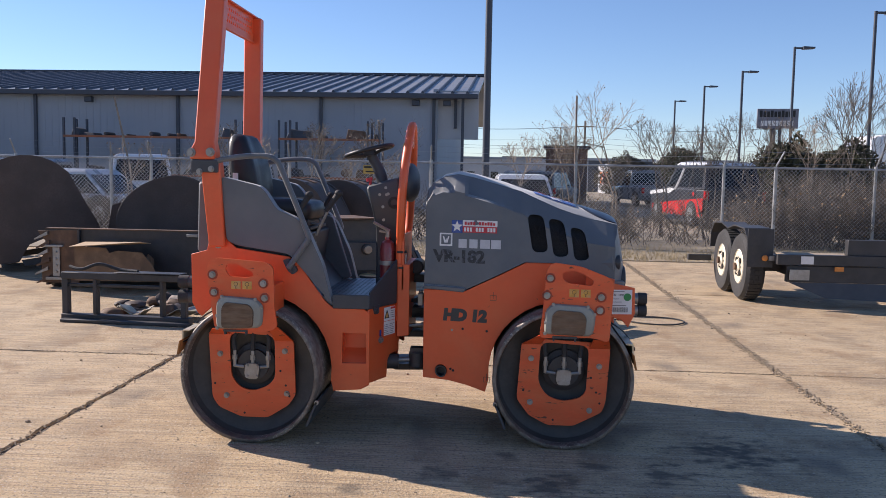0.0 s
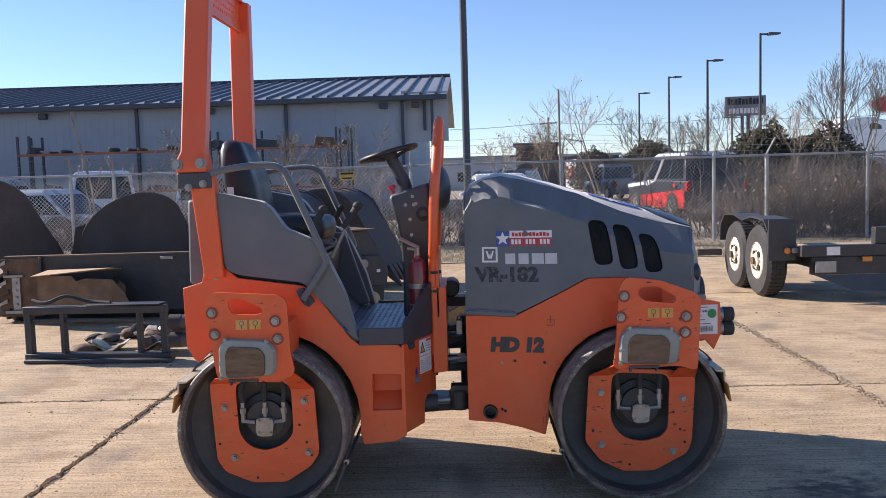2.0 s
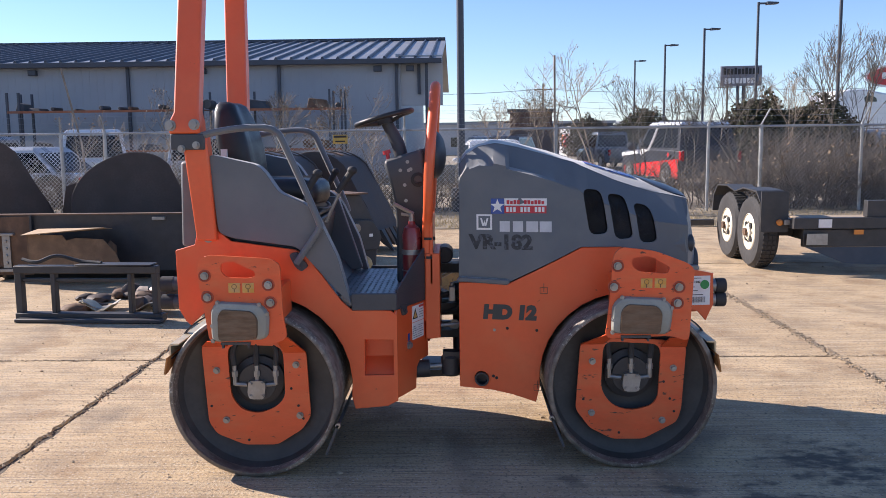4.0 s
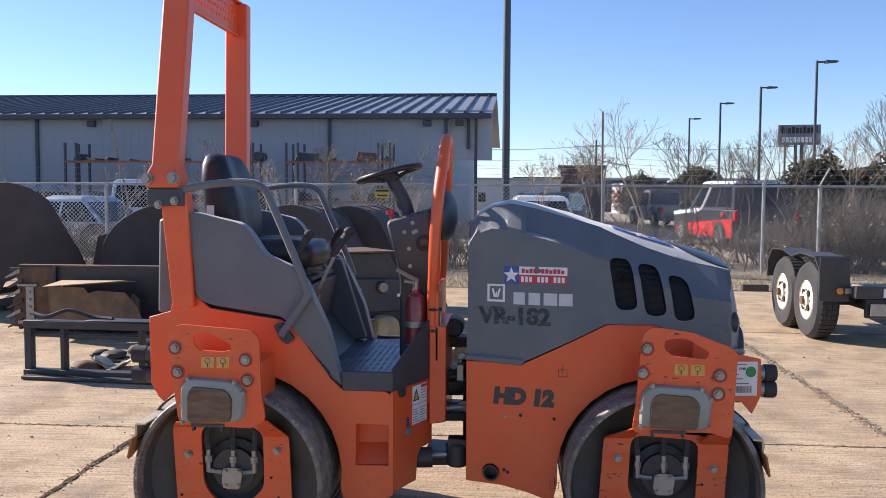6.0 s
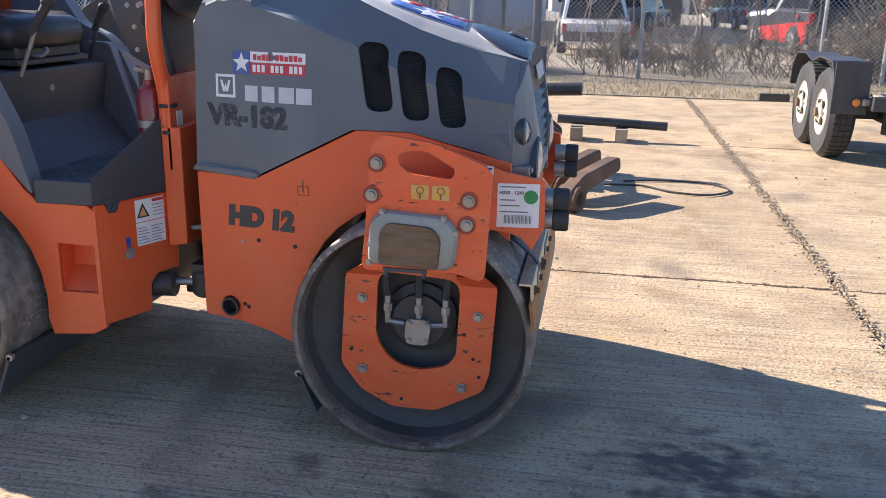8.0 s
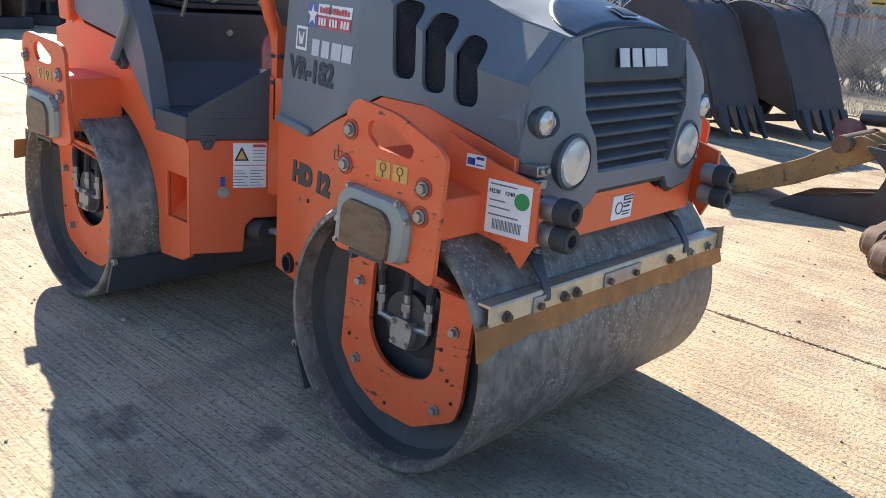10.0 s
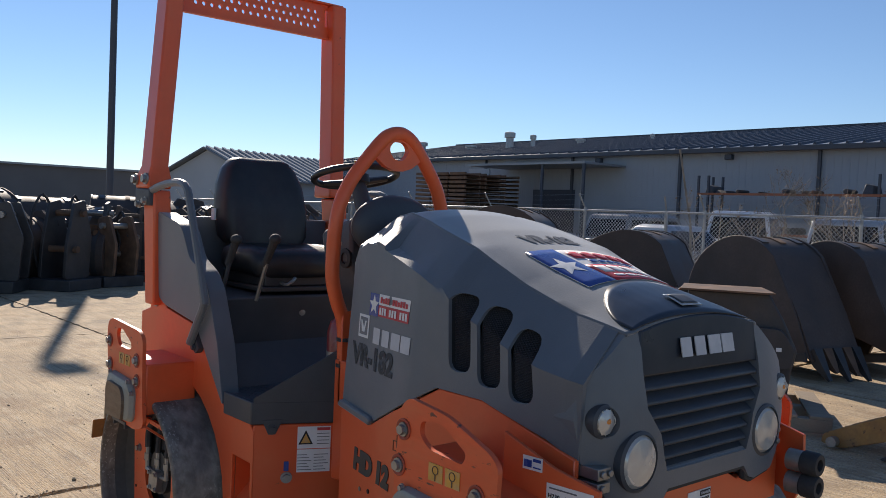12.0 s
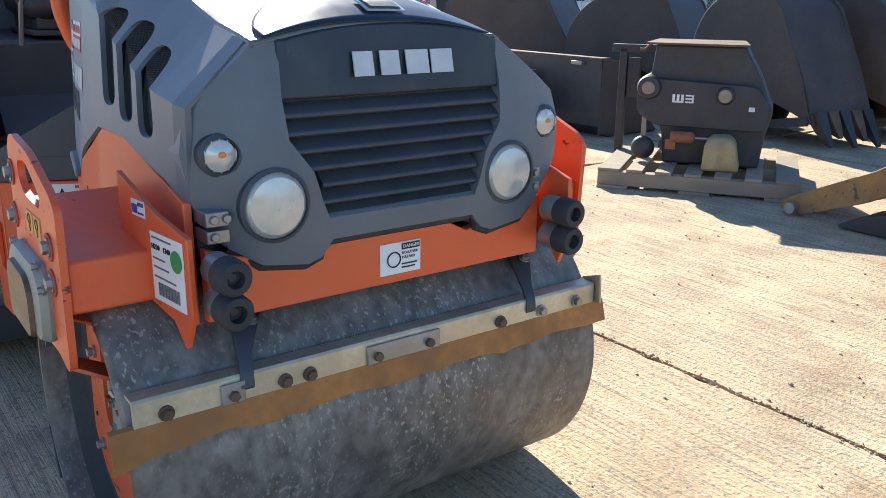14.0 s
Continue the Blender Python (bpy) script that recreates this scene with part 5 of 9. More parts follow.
for s in (-1, 1):
    fl = flank("blue_field", rect(0.212, 0.272, 1.145, 1.215), BLUE, hood, 0.002, s, "blue sticker field with a white star")
    flank("star", star(0.242, 1.18, 0.033), WHITE, fl, 0.004, s)
    wl = flank("dealer_sticker", rect(0.274, 0.466, 1.183, 1.216), WHITE, hood, 0.002, s, "white dealer sticker with red writing")
    rl = flank("phone_sticker", rect(0.274, 0.464, 1.148, 1.182), RED, hood, 0.002, s, "red sticker with white writing")
    for k in range(11):
        if k != 4:
            flank("writing_bar", rect(0.284 + k * 0.0158, 0.296 + k * 0.0158, 1.190, 1.208 - 0.004 * (k % 3 == 1)), RED, wl, 0.004, s)
        if k not in (3, 7):
            flank("writing_bar", rect(0.282 + k * 0.0162, 0.293 + k * 0.0162, 1.154, 1.176), WHITE, rl, 0.004, s)
    lg = flank("maker_mark", rect(0.145, 0.217, 1.070, 1.142), WHITE, hood, 0.002, s, "square white maker's mark")
    flank("mark_field", rect(0.154, 0.208, 1.079, 1.134), GREY, lg, 0.004, s)
    flank("mark_stroke", [(0.162, 1.124), (0.170, 1.124), (0.178, 1.100), (0.182, 1.115), (0.186, 1.100), (0.192, 1.124), (0.200, 1.124), (0.190, 1.088), (0.182, 1.088), (0.181, 1.098), (0.180, 1.088), (0.172, 1.088)],
          WHITE, lg, 0.0055, s)
    for k in range(4):
        x0 = 0.252 + k * 0.0605
        flank("brand_bar", rect(x0, x0 + (0.046 if k < 2 else 0.054), 1.062, 1.111), LETTER, hood, 0.002, s, "white block of the maker's lettering")
for k in range(4):
    bm = bmesh.new()
    y0 = -0.107 + k * 0.063
    box(bm, 0.016, 0.019, y0, y0 + (0.046 if k < 2 else 0.056), 1.132, 1.180)
    for v in bm.verts:
        v.co.x += face_x(0, v.co.z) - 0.012
    part("brand_bar", bm, LETTER, fascia_ob, "white block of the maker's lettering")
st_ob = words("stencil_number", "VR-182", 0.090, pose(0, 0, 0), INK_GREY, roller, 1.06, 0.0, "faded black stencilled number", 0.0046)
for v in st_ob.data.vertices:            # the letters lie on the leaning flank
    u, w, d = v.co.x, v.co.y, v.co.z
    v.co.x, v.co.z = 0.257 + u * 0.99, 1.011 + w
    v.co.y = -side_y(v.co.x, v.co.z) - 0.0016 - 0.0006 * (d > 0)
model_ob = words("model_letters", "HD 12", 0.086, pose(0.294, -0.4395, 0.683, 90, 0, 0), DARK_LETTER, roller, 1.02, 0.10, "dark grey model lettering", 0.0066)
for v in model_ob.data.vertices:         # they follow the tapering plate
    v.co.y += 0.20 * max(0.0, 0.42 - v.co.x)

hood_stencil = words("stencil_number", "VR-182", 0.075, pose(0, 0, 0), INK_FAINT, roller, 1.0, 0.0, "faded black stencilled number", 0.005)
for v in hood_stencil.data.vertices:     # reads across the crown
    d = v.co.z
    v.co = (0.585 - v.co.y, 0.03 + v.co.x, 0)
    v.co.z = hood_z(v.co.x, v.co.y) + 0.0020 + 0.0006 * (d > 0)

# slanted corner plates in front, with labels on the near one
CP = {-1: pose(1.048, -0.494, 0.0, 0, 0, 7), 1: Matrix.Diagonal((1, -1, 1, 1)) @ pose(1.048, -0.494, 0.0, 0, 0, 7)}
for s in (-1, 1):
    bm = bmesh.new()
    prism(bm, [(-0.10, 0.80), (-0.10, 0.955), (0.0, 0.915), (0.05, 0.897), (0.17, 0.872), (0.175, 0.73), (0.14, 0.655), (0.10, 0.70), (0.0, 0.72)], "y", 0.0, 0.012)
    bmesh.ops.transform(bm, matrix=CP[s], verts=bm.verts[:])
    part("corner_plate", bm, ORANGE, roller, "orange slanted corner plate", bevel=0.002)


def on_corner(name, u0, u1, z0, z1, d, material, parent, label=""):
    bm = bmesh.new()
    box(bm, u0, u1, -d - 0.001, -d, z0, z1)
    bmesh.ops.transform(bm, matrix=CP[-1], verts=bm.verts[:])
    return part(name, bm, material, parent, label)


lab = on_corner("machine_label", 0.030, 0.156, 0.728, 0.862, 0.0006, WHITE, roller, "white printed label with barcode and green dot")
for k in range(20):
    u0 = 0.052 + k * 0.0042
    on_corner("bar", u0, u0 + 0.0014 + 0.001 * (k % 3 == 0), 0.740, 0.766, 0.0018, PRINT, lab)
words("label_words", "H230   1240", 0.0145, CP[-1] @ pose(0.072, -0.0022, 0.834, 90, 0, 0), INK, lab)
for z, w in ((0.852, 0.075), (0.812, 0.045), (0.795, 0.06), (0.776, 0.085)):
    on_corner("writing_bar", 0.038, 0.038 + w, z - 0.0016, z + 0.0016, 0.0018, PRINT, lab)
bm = bmesh.new()
prism(bm, circle(0.130, 0.822, 0.021, 20), "y", -0.0022, -0.0032)
bmesh.ops.transform(bm, matrix=CP[-1], verts=bm.verts[:])
part("green_dot", bm, GREEN, lab, "round green sticker")
sm = on_corner("small_label", -0.040, 0.016, 0.880, 0.912, 0.0006, WHITE, roller, "small white pictogram label")
bm = bmesh.new()
box(bm, -0.036, -0.014, -0.003, -0.0018, 0.886, 0.903)
box(bm, -0.010, 0.012, -0.003, -0.0018, 0.886, 0.889)
box(bm, -0.010, 0.012, -0.003, -0.0018, 0.901, 0.908)
bmesh.ops.transform(bm, matrix=CP[-1], verts=bm.verts[:])
part("pictogram", bm, BLUE, sm)
bm = bmesh.new()
box(bm, 1.158, 1.160, -0.035, 0.070, 0.705, 0.775)
hz = part("hazard_label", bm, WHITE, roller, "white rollover hazard label")
bm = bmesh.new()
box(bm, 1.160, 1.1615, 0.020, 0.067, 0.758, 0.772)
part("label_heading", bm, INK, hz)
words("label_words", "DANGER", 0.0105, pose(1.1612, 0.044, 0.765, 90, 0, 90), WHITE, hz)
words("label_words", "ROLLOVER", 0.0085, pose(1.1600, 0.042, 0.750, 90, 0, 90), INK, hz)
words("label_words", "HAZARD", 0.0085, pose(1.1600, 0.038, 0.740, 90, 0, 90), INK, hz)
bm = bmesh.new()
plate(bm, circle(0.0, 0.738, 0.018, 24), [circle(0.0, 0.738, 0.015, 24)], "x", 1.160, 1.1615)
box(bm, 1.160, 1.1615, 0.020, 0.060, 0.724, 0.727)
box(bm, 1.160, 1.1615, 0.020, 0.055, 0.716, 0.719)
part("pictogram", bm, INK, hz)

# ---- scrapers ----


def scraper(x, s, z, name, off):
    """Steel angle with a rusty strip that rubs on the drum; s: +1 in front of the drum, -1 behind it."""
    bm = bmesh.new()
    prism(bm, [(x - s * 0.03, z + 0.033), (x + s * 0.008, z + 0.033), (x + s * 0.012, z + 0.028), (x + s * 0.012, z - 0.028), (x + s * 0.006, z - 0.028), (x + s * 0.004, z + 0.025), (x - s * 0.03, z + 0.027)],
          "y", -0.59, 0.585)
    bar = part(name, bm, GALV, roller, "yellowed zinc scraper bar with bolts", at=off)
    bm = bmesh.new()
    strip_rng = random.Random(int(x * 100))
    drop = [strip_rng.uniform(-0.004, 0.006) + 0.004 * math.sin(i * 0.7) for i in range(41)]
    rings(bm, [[(x + s * 0.004, y, z - 0.015), (x + s * 0.012, y, z - 0.020), (x + s * 0.026, y, z - 0.072 - d - 0.018 * (y < -0.60)), (x + s * 0.018, y, z - 0.075 - d - 0.018 * (y < -0.60))]
               for y, d in ((-0.635 + 1.255 * i / 40, drop[i]) for i in range(41))])
    part("scraper_strip", bm, RUST, bar, "rust-brown scraper strip")
    for y in (-0.53, -0.40, -0.29, -0.235, -0.075, 0.06, 0.27, 0.40, 0.52):
        bm = bmesh.new()
        bolt_bm(bm, (x + s * 0.012, y, z - 0.004), (s, 0, 0), 0.0105, 0.016)
        part("bolt", bm, RUST_BROWN if y < 0.3 else STEEL, bar)
    for y0, y1 in ((-0.425, -0.375), (-0.10, 0.09)):
        bm = bmesh.new()
        box(bm, min(x + s * 0.0125, x + s * 0.018), max(x + s * 0.0125, x + s * 0.018), y0, y1, z - 0.022, z + 0.022)
        part("splice_plate", bm, STEEL, bar, bevel=0.004)
    # dark strip under the bar: dirt plus the gap's shade, put into its colour
    bm = bmesh.new()
    box(bm, min(x + s * 0.004, x + s * 0.0135), max(x + s * 0.004, x + s * 0.0135), -0.588, 0.583, z - 0.036, z - 0.0285)
    part("dirt_seam", bm, DRUM_DARK, bar, "dark strip for dirt and gap shade under the bar")
    for y in (-0.365, 0.37):
        bm = bmesh.new()                  # bent flat strap that holds the bar
        path = smooth_path([(x - s * 0.105, y + 0.05, z + 0.118), (x - s * 0.055, y + 0.025, z + 0.094), (x - s * 0.014, y + 0.004, z + 0.064), (x + s * 0.012, y - 0.004, z + 0.034), (x + s * 0.019, y - 0.006, z + 0.006)], 4)
        rings(bm, [[(p.x, p.y - w_, p.z), (p.x, p.y + w_, p.z), (p.x - s * 0.004, p.y + w_, p.z - 0.006), (p.x - s * 0.004, p.y - w_, p.z - 0.006)]
                   for p, w_ in ((q, 0.036 - 0.022 * min(1.0, i_ / 9)) for i_, q in enumerate(path))])
        arm_ = part("scraper_arm", bm, GREY_DARK, bar, "bent grey flat scraper strap")
        bm = bmesh.new()
        bolt_bm(bm, (x - s * 0.07, y + 0.045, z + 0.104), (s * 0.4, 0, 1), 0.010, 0.012)
        part("bolt", bm, STEEL, arm_)
    bm = bmesh.new()
    prism(bm, [(x - s * 0.03, z - 0.03), (x + s * 0.03, z - 0.02), (x + s * 0.025, z + 0.055), (x - s * 0.035, z + 0.035)], "y", 0.590, 0.596)
    part("end_plate", bm, GALV, bar)
    return bar


scraper(1.192, 1, 0.553, "front_scraper", (0, 0, 0))
scraper(-1.205, -1, 0.575, "rear_scraper", RO)
for x, off in ((0.47, (0, 0, 0)), (-0.475, RO)):
    s = 1 if x > 0 else -1
    bm = bmesh.new()
    prism(bm, [(x, 0.235), (x + s * 0.01, 0.24), (x + s * 0.065, 0.105), (x + s * 0.055, 0.10)], "y", -0.60, 0.60)
    sc = part("inner_scraper", bm, GREY_DARK, roller, "dark inner scraper blade", at=off)
    bm = bmesh.new()
    cyl(bm, (x + s * 0.005, -0.60, 0.235), (x + s * 0.005, -0.585, 0.235), 0.012, 10)
    part("bolt", bm, STEEL, sc)

# ---- rear frame and operator's station of the roller ----
ARCH_R = circle(XR, DZ, 0.42, 14, -8, 138)
R_SIDE = [(-1.215, 0.735), (-1.218, 1.005), (-1.13, 1.03), (-1.115, 1.092), (-1.022, 1.094), (-0.965, 1.045), (-0.672, 1.003), (-0.622, 0.975),
          (-0.470, 0.765), (-0.430, 0.730), (-0.250, 0.722), (-0.222, 0.70), (-0.222, 0.300), (-0.27, 0.275), (-0.42, 0.262)] + ARCH_R + [(-1.185, 0.68)]
POCKET = [(-0.374, 0.420), (-0.240, 0.422), (-0.240, 0.585), (-0.370, 0.588)]
for s in (-1, 1):
    bm = bmesh.new()
    plate(bm, R_SIDE, [POCKET, circle(-1.065, 1.062, 0.010, 10)], "y", s * 0.440, s * 0.424)
    rs = part("rear_side_plate", bm, ORANGE, roller, "orange painted rear side plate with a step pocket", at=RO, bevel=0.003)
    bm = bmesh.new()
    lo = [(u, s * 0.424, v) for u, v in POCKET]
    hi = [(u + 0.0, s * 0.35, v + (0.07 if v < 0.5 else 0)) for u, v in POCKET]
    rings(bm, [lo, hi], cap=False)
    bm.faces.new([bm.verts.new(p) for p in hi])
    part("pocket", bm, ORANGE, rs)
    # slanted corner wall towards the joint
    bm = bmesh.new()
    prism(bm, fillet([(0.0, 0.31), (0.188, 0.31), (0.198, 0.41), (0.225, 0.437), (0.319, 0.44), (0.319, 0.722), (0.0, 0.722)], 0.006, 2), "y", 0.0, 0.014)
    wall_m = Matrix(((0.414, -0.91, 0, -0.224), (-0.91 * s, -0.414 * s, 0, s * 0.440), (0, 0, 1, 0), (0, 0, 0, 1)))
    bmesh.ops.transform(bm, matrix=wall_m, verts=bm.verts[:])
    part("corner_wall", bm, ORANGE, rs, bevel=0.004)
    bm = bmesh.new()
    bolt_bm(bm, (-1.065, s * 0.440, 1.062), (0, s, 0), 0.016, 0.016)
    part("bolt", bm, STEEL, rs)
    for bz in (0.845, 0.762):
        bm = bmesh.new()
        cyl(bm, (-1.19, s * 0.40, bz), (-1.245, s * 0.40, bz), 0.034, 16)
        bf = part("buffer", bm, GREY_DARK, roller, "dark grey buffer mount", at=RO)
        bm = bmesh.new()
        cyl(bm, (-1.243, s * 0.40, bz), (-1.30, s * 0.40, bz), 0.036, 16)
        part("buffer_rubber", bm, RUBBER, bf, "black rubber buffer")
# warning label on the slanted wall, near side
lm = pose(-0.1382, -0.2515, 0.0, 0, 0, 65.5)
def on_wall(name, x0, x1, z0, z1, d, material, parent, label=""):
    bm = bmesh.new()
    box(bm, x0, x1, -d - 0.0015, -d, z0, z1, lm)
    return part(name, bm, material, parent, label, at=RO)
wl = on_wall("warning_label", -0.056, 0.060, 0.635, 0.712, 0.0005, WHITE, roller, "white label with a yellow warning triangle")
w2 = on_wall("data_label", -0.056, 0.060, 0.552, 0.632, 0.0005, WHITE, roller, "white data label")
bm = bmesh.new()
plate(bm, [(-0.052, 0.650), (-0.002, 0.650), (-0.027, 0.700)], [[(-0.044, 0.6545), (-0.010, 0.6545), (-0.027, 0.688)]], "y", -0.0022, -0.0036)
bm2v = bm.verts[:]
bmesh.ops.transform(bm, matrix=lm, verts=bm2v)
part("triangle", bm, INK, wl)
bm = bmesh.new()
prism(bm, [(-0.0445, 0.654), (-0.0095, 0.654), (-0.027, 0.6885)], "y", -0.0022, -0.003)
bmesh.ops.transform(bm, matrix=lm, verts=bm.verts[:])
part("triangle_field", bm, PICK, wl)
for o in (wl,):
    on = [("label_heading", 0.012, 0.058, 0.698, 0.708, RED)] + [("writing_bar", 0.012, 0.055, 0.650 + k * 0.012, 0.652 + k * 0.012, PRINT) for k in range(4)]
    for nm, a, b, c, d, m_ in on:
        q = on_wall(nm, a, b, c, d, 0.002, m_, o)
        q.location = (0, 0, 0)
for k in range(6):
    for j in range(2):
        q = on_wall("writing_bar", -0.055 + j * 0.058, -0.055 + j * 0.058 + 0.05 - 0.008 * ((k + j) % 3), 0.560 + k * 0.0105, 0.5620 + k * 0.0105, 0.002, PRINT, w2)
        q.location = (0, 0, 0)
for ch in list(wl.children):
    ch.location = (0, 0, 0)
q = on_wall("tow_label", -0.100, -0.083, 0.558, 0.592, 0.0005, BLUE, roller, "small dark blue label")
bm = bmesh.new()
bolt_bm(bm, lm @ Vector((-0.090, 0.0, 0.536)), lm.to_3x3() @ Vector((0, -1, 0)), 0.014, 0.014)
part("bolt", bm, STEEL, roller, at=RO)

bm = bmesh.new()
prism(bm, [(-0.035, 0.735), (0.035, 0.735), (0.012, 0.685), (-0.012, 0.685)], "y", -0.010, 0.0)
bolt_bm(bm, (0, -0.010, 0.702), (0, -1, 0), 0.012, 0.01)
bmesh.ops.transform(bm, matrix=lm @ Matrix.Translation((-0.145, 0, 0.005)), verts=bm.verts[:])
part("skirt_tab", bm, GREY_DARK, roller, "dark skirt tab with a bolt", at=RO)
bm = bmesh.new()
prism(bm, [(-1.19, 0.74), (-1.19, 0.99), (-0.67, 0.98), (-0.47, 0.74), (-0.20, 0.70), (-0.20, 0.30), (-0.42, 0.30), (-0.42, 0.55), (-0.60, 0.78), (-1.05, 0.78)], "y", -0.345, 0.345)
part("rear_body", bm, GREY_DARK, roller, "dark inner rear body", at=RO)
bm = bmesh.new()
prism(bm, [(-0.10, 0.53), (-0.03, 0.54), (-0.03, 0.95), (-0.10, 0.95)], "y", -0.20, 0.20)
part("joint_post", bm, ORANGE, roller, "orange post above the articulated joint", at=RO, bevel=0.004)
# articulated joint: yokes, pin, hoses, steering cylinder
bm = bmesh.new()
for z0, z1, x1 in ((0.50, 0.535, 0.10), (0.615, 0.675, 0.06), (0.30, 0.335, 0.10)):
    prism(bm, fillet([(-0.14, -0.15), (x1, -0.12), (x1, 0.12), (-0.14, 0.15)], 0.03), "z", z0, z1)
cyl(bm, (0.062, 0, 0.28), (0.062, 0, 0.76), 0.036, 20)
part("joint_yoke", bm, BLACK_STEEL, roller, "black steel articulated joint", at=(0, 0.02, 0))
bm = bmesh.new()
cyl(bm, (-0.14, -0.06, 0.560), (0.03, -0.06, 0.556), 0.015, 12)
lathe(bm, [(0.014, -0.012), (0.026, -0.012), (0.026, 0.012), (0.014, 0.012)], (0.035, -0.06, 0.556), "y", 14)
part("joint_tie_rod", bm, STEEL, roller, "greasy steel tie rod across the joint")
bm = bmesh.new()
prism(bm, [(-0.14, 0.69), (-0.14, 0.765), (-0.11, 0.765), (0.01, 0.705), (0.01, 0.69)], "y", -0.05, 0.06)
part("joint_bracket", bm, GREY_DARK, roller, "dark grey bracket above the joint", bevel=0.004)
bm = bmesh.new()
box(bm, 0.012, 0.042, -0.22, -0.16, 0.705, 0.775)
cyl(bm, (0.027, -0.19, 0.775), (0.027, -0.19, 0.792), 0.012, 10)
part("valve_block", bm, STEEL, roller, "small dull zinc valve block", bevel=0.003)
bm = bmesh.new()
cyl(bm, (-0.30, -0.285, 0.385), (-0.085, -0.265, 0.39), 0.043, 18)
sc = part("steering_cylinder", bm, BLACK_STEEL, roller, "black hydraulic steering cylinder", at=(0, -0.03, 0))
bm = bmesh.new()
cyl(bm, (-0.09, -0.25, 0.395), (0.03, -0.235, 0.40), 0.014, 12)
part("cylinder_rod", bm, STEEL, sc, "chromed rod")
bm = bmesh.new()
lathe(bm, [(0.04, -0.05), (0.05, -0.04), (0.05, 0.04), (0.04, 0.05)], (0.02, -0.235, 0.40), "z", 18)
box(bm, -0.02, 0.075, -0.27, -0.20, 0.43, 0.47)
part("rod_eye", bm, BLACK_STEEL, sc)
for y0, z0, x0 in ((-0.15, 0.76, -0.10), (-0.10, 0.66, -0.12), (0.10, 0.655, -0.12), (0.16, 0.52, -0.10)):
    bm = bmesh.new()
    tube(bm, smooth_path([(x0, y0, z0 - 0.02), (x0 + 0.07, y0 - 0.01, z0 - 0.035), (0.03, y0, z0 - 0.02), (0.09, y0 + 0.02, z0 + 0.02)], 5), 0.012, 8)
    part("hydraulic_hose", bm, RUBBER, roller, "black hydraulic hose")
bm = bmesh.new()
cyl(bm, (-0.07, -0.25, 0.588), (0.065, -0.24, 0.598), 0.009, 8)
part("steel_pipe", bm, STEEL, roller, "zinc pipe")
bm = bmesh.new()
prism(bm, fillet([(-0.12, 0.815), (0.10, 0.815), (0.10, 0.862), (-0.12, 0.862)], 0.008), "y", -0.02, 0.16)
part("hose_tray", bm, BLACK_STEEL, roller, "black tray across the joint")
bm = bmesh.new()
lathe(bm, [(0.012, -0.10), (0.034, -0.10), (0.042, -0.09), (0.042, 0.06), (0.03, 0.07)], (-0.01, 0.0, 0.915), "y", 18)
part("filter_housing", bm, BLACK_STEEL, roller, "black filter housing")

# floor, skirts, seat console
bm = bmesh.new()
prism(bm, [(-0.60, -0.418), (-0.25, -0.418), (-0.12, -0.15), (-0.085, -0.14), (-0.085, 0.14), (-0.12, 0.15), (-0.25, 0.418), (-0.60, 0.418)], "z", 0.735, 0.790)
fl = part("footplate", bm, FLOOR_PLATE, roller, "worn chequer-plate footplate", at=RO, bevel=0.004)
verts, faces = [], []
for i in range(17):
    for j in range(30):
        cx, cy = -0.56 + i * 0.027, -0.41 + j * 0.028
        if cx > -0.25 + max(0.0, 0.40 - abs(cy)) * 0.46:
            continue
        a = radians(45 if (i + j) % 2 else -45)
        k = len(verts)
        for u, v, w in ((-0.011, -0.003, 0), (0.011, -0.003, 0), (0.011, 0.003, 0), (-0.011, 0.003, 0), (0, 0, 0.002)):
            verts.append((cx + u * math.cos(a) - v * math.sin(a), cy + u * math.sin(a) + v * math.cos(a), 0.790 + w))
        faces += [(k, k + 1, k + 4), (k + 1, k + 2, k + 4), (k + 2, k + 3, k + 4), (k + 3, k, k + 4)]
raw("chequer_ribs", verts, faces, FLOOR_PLATE, fl, kind="stuff")
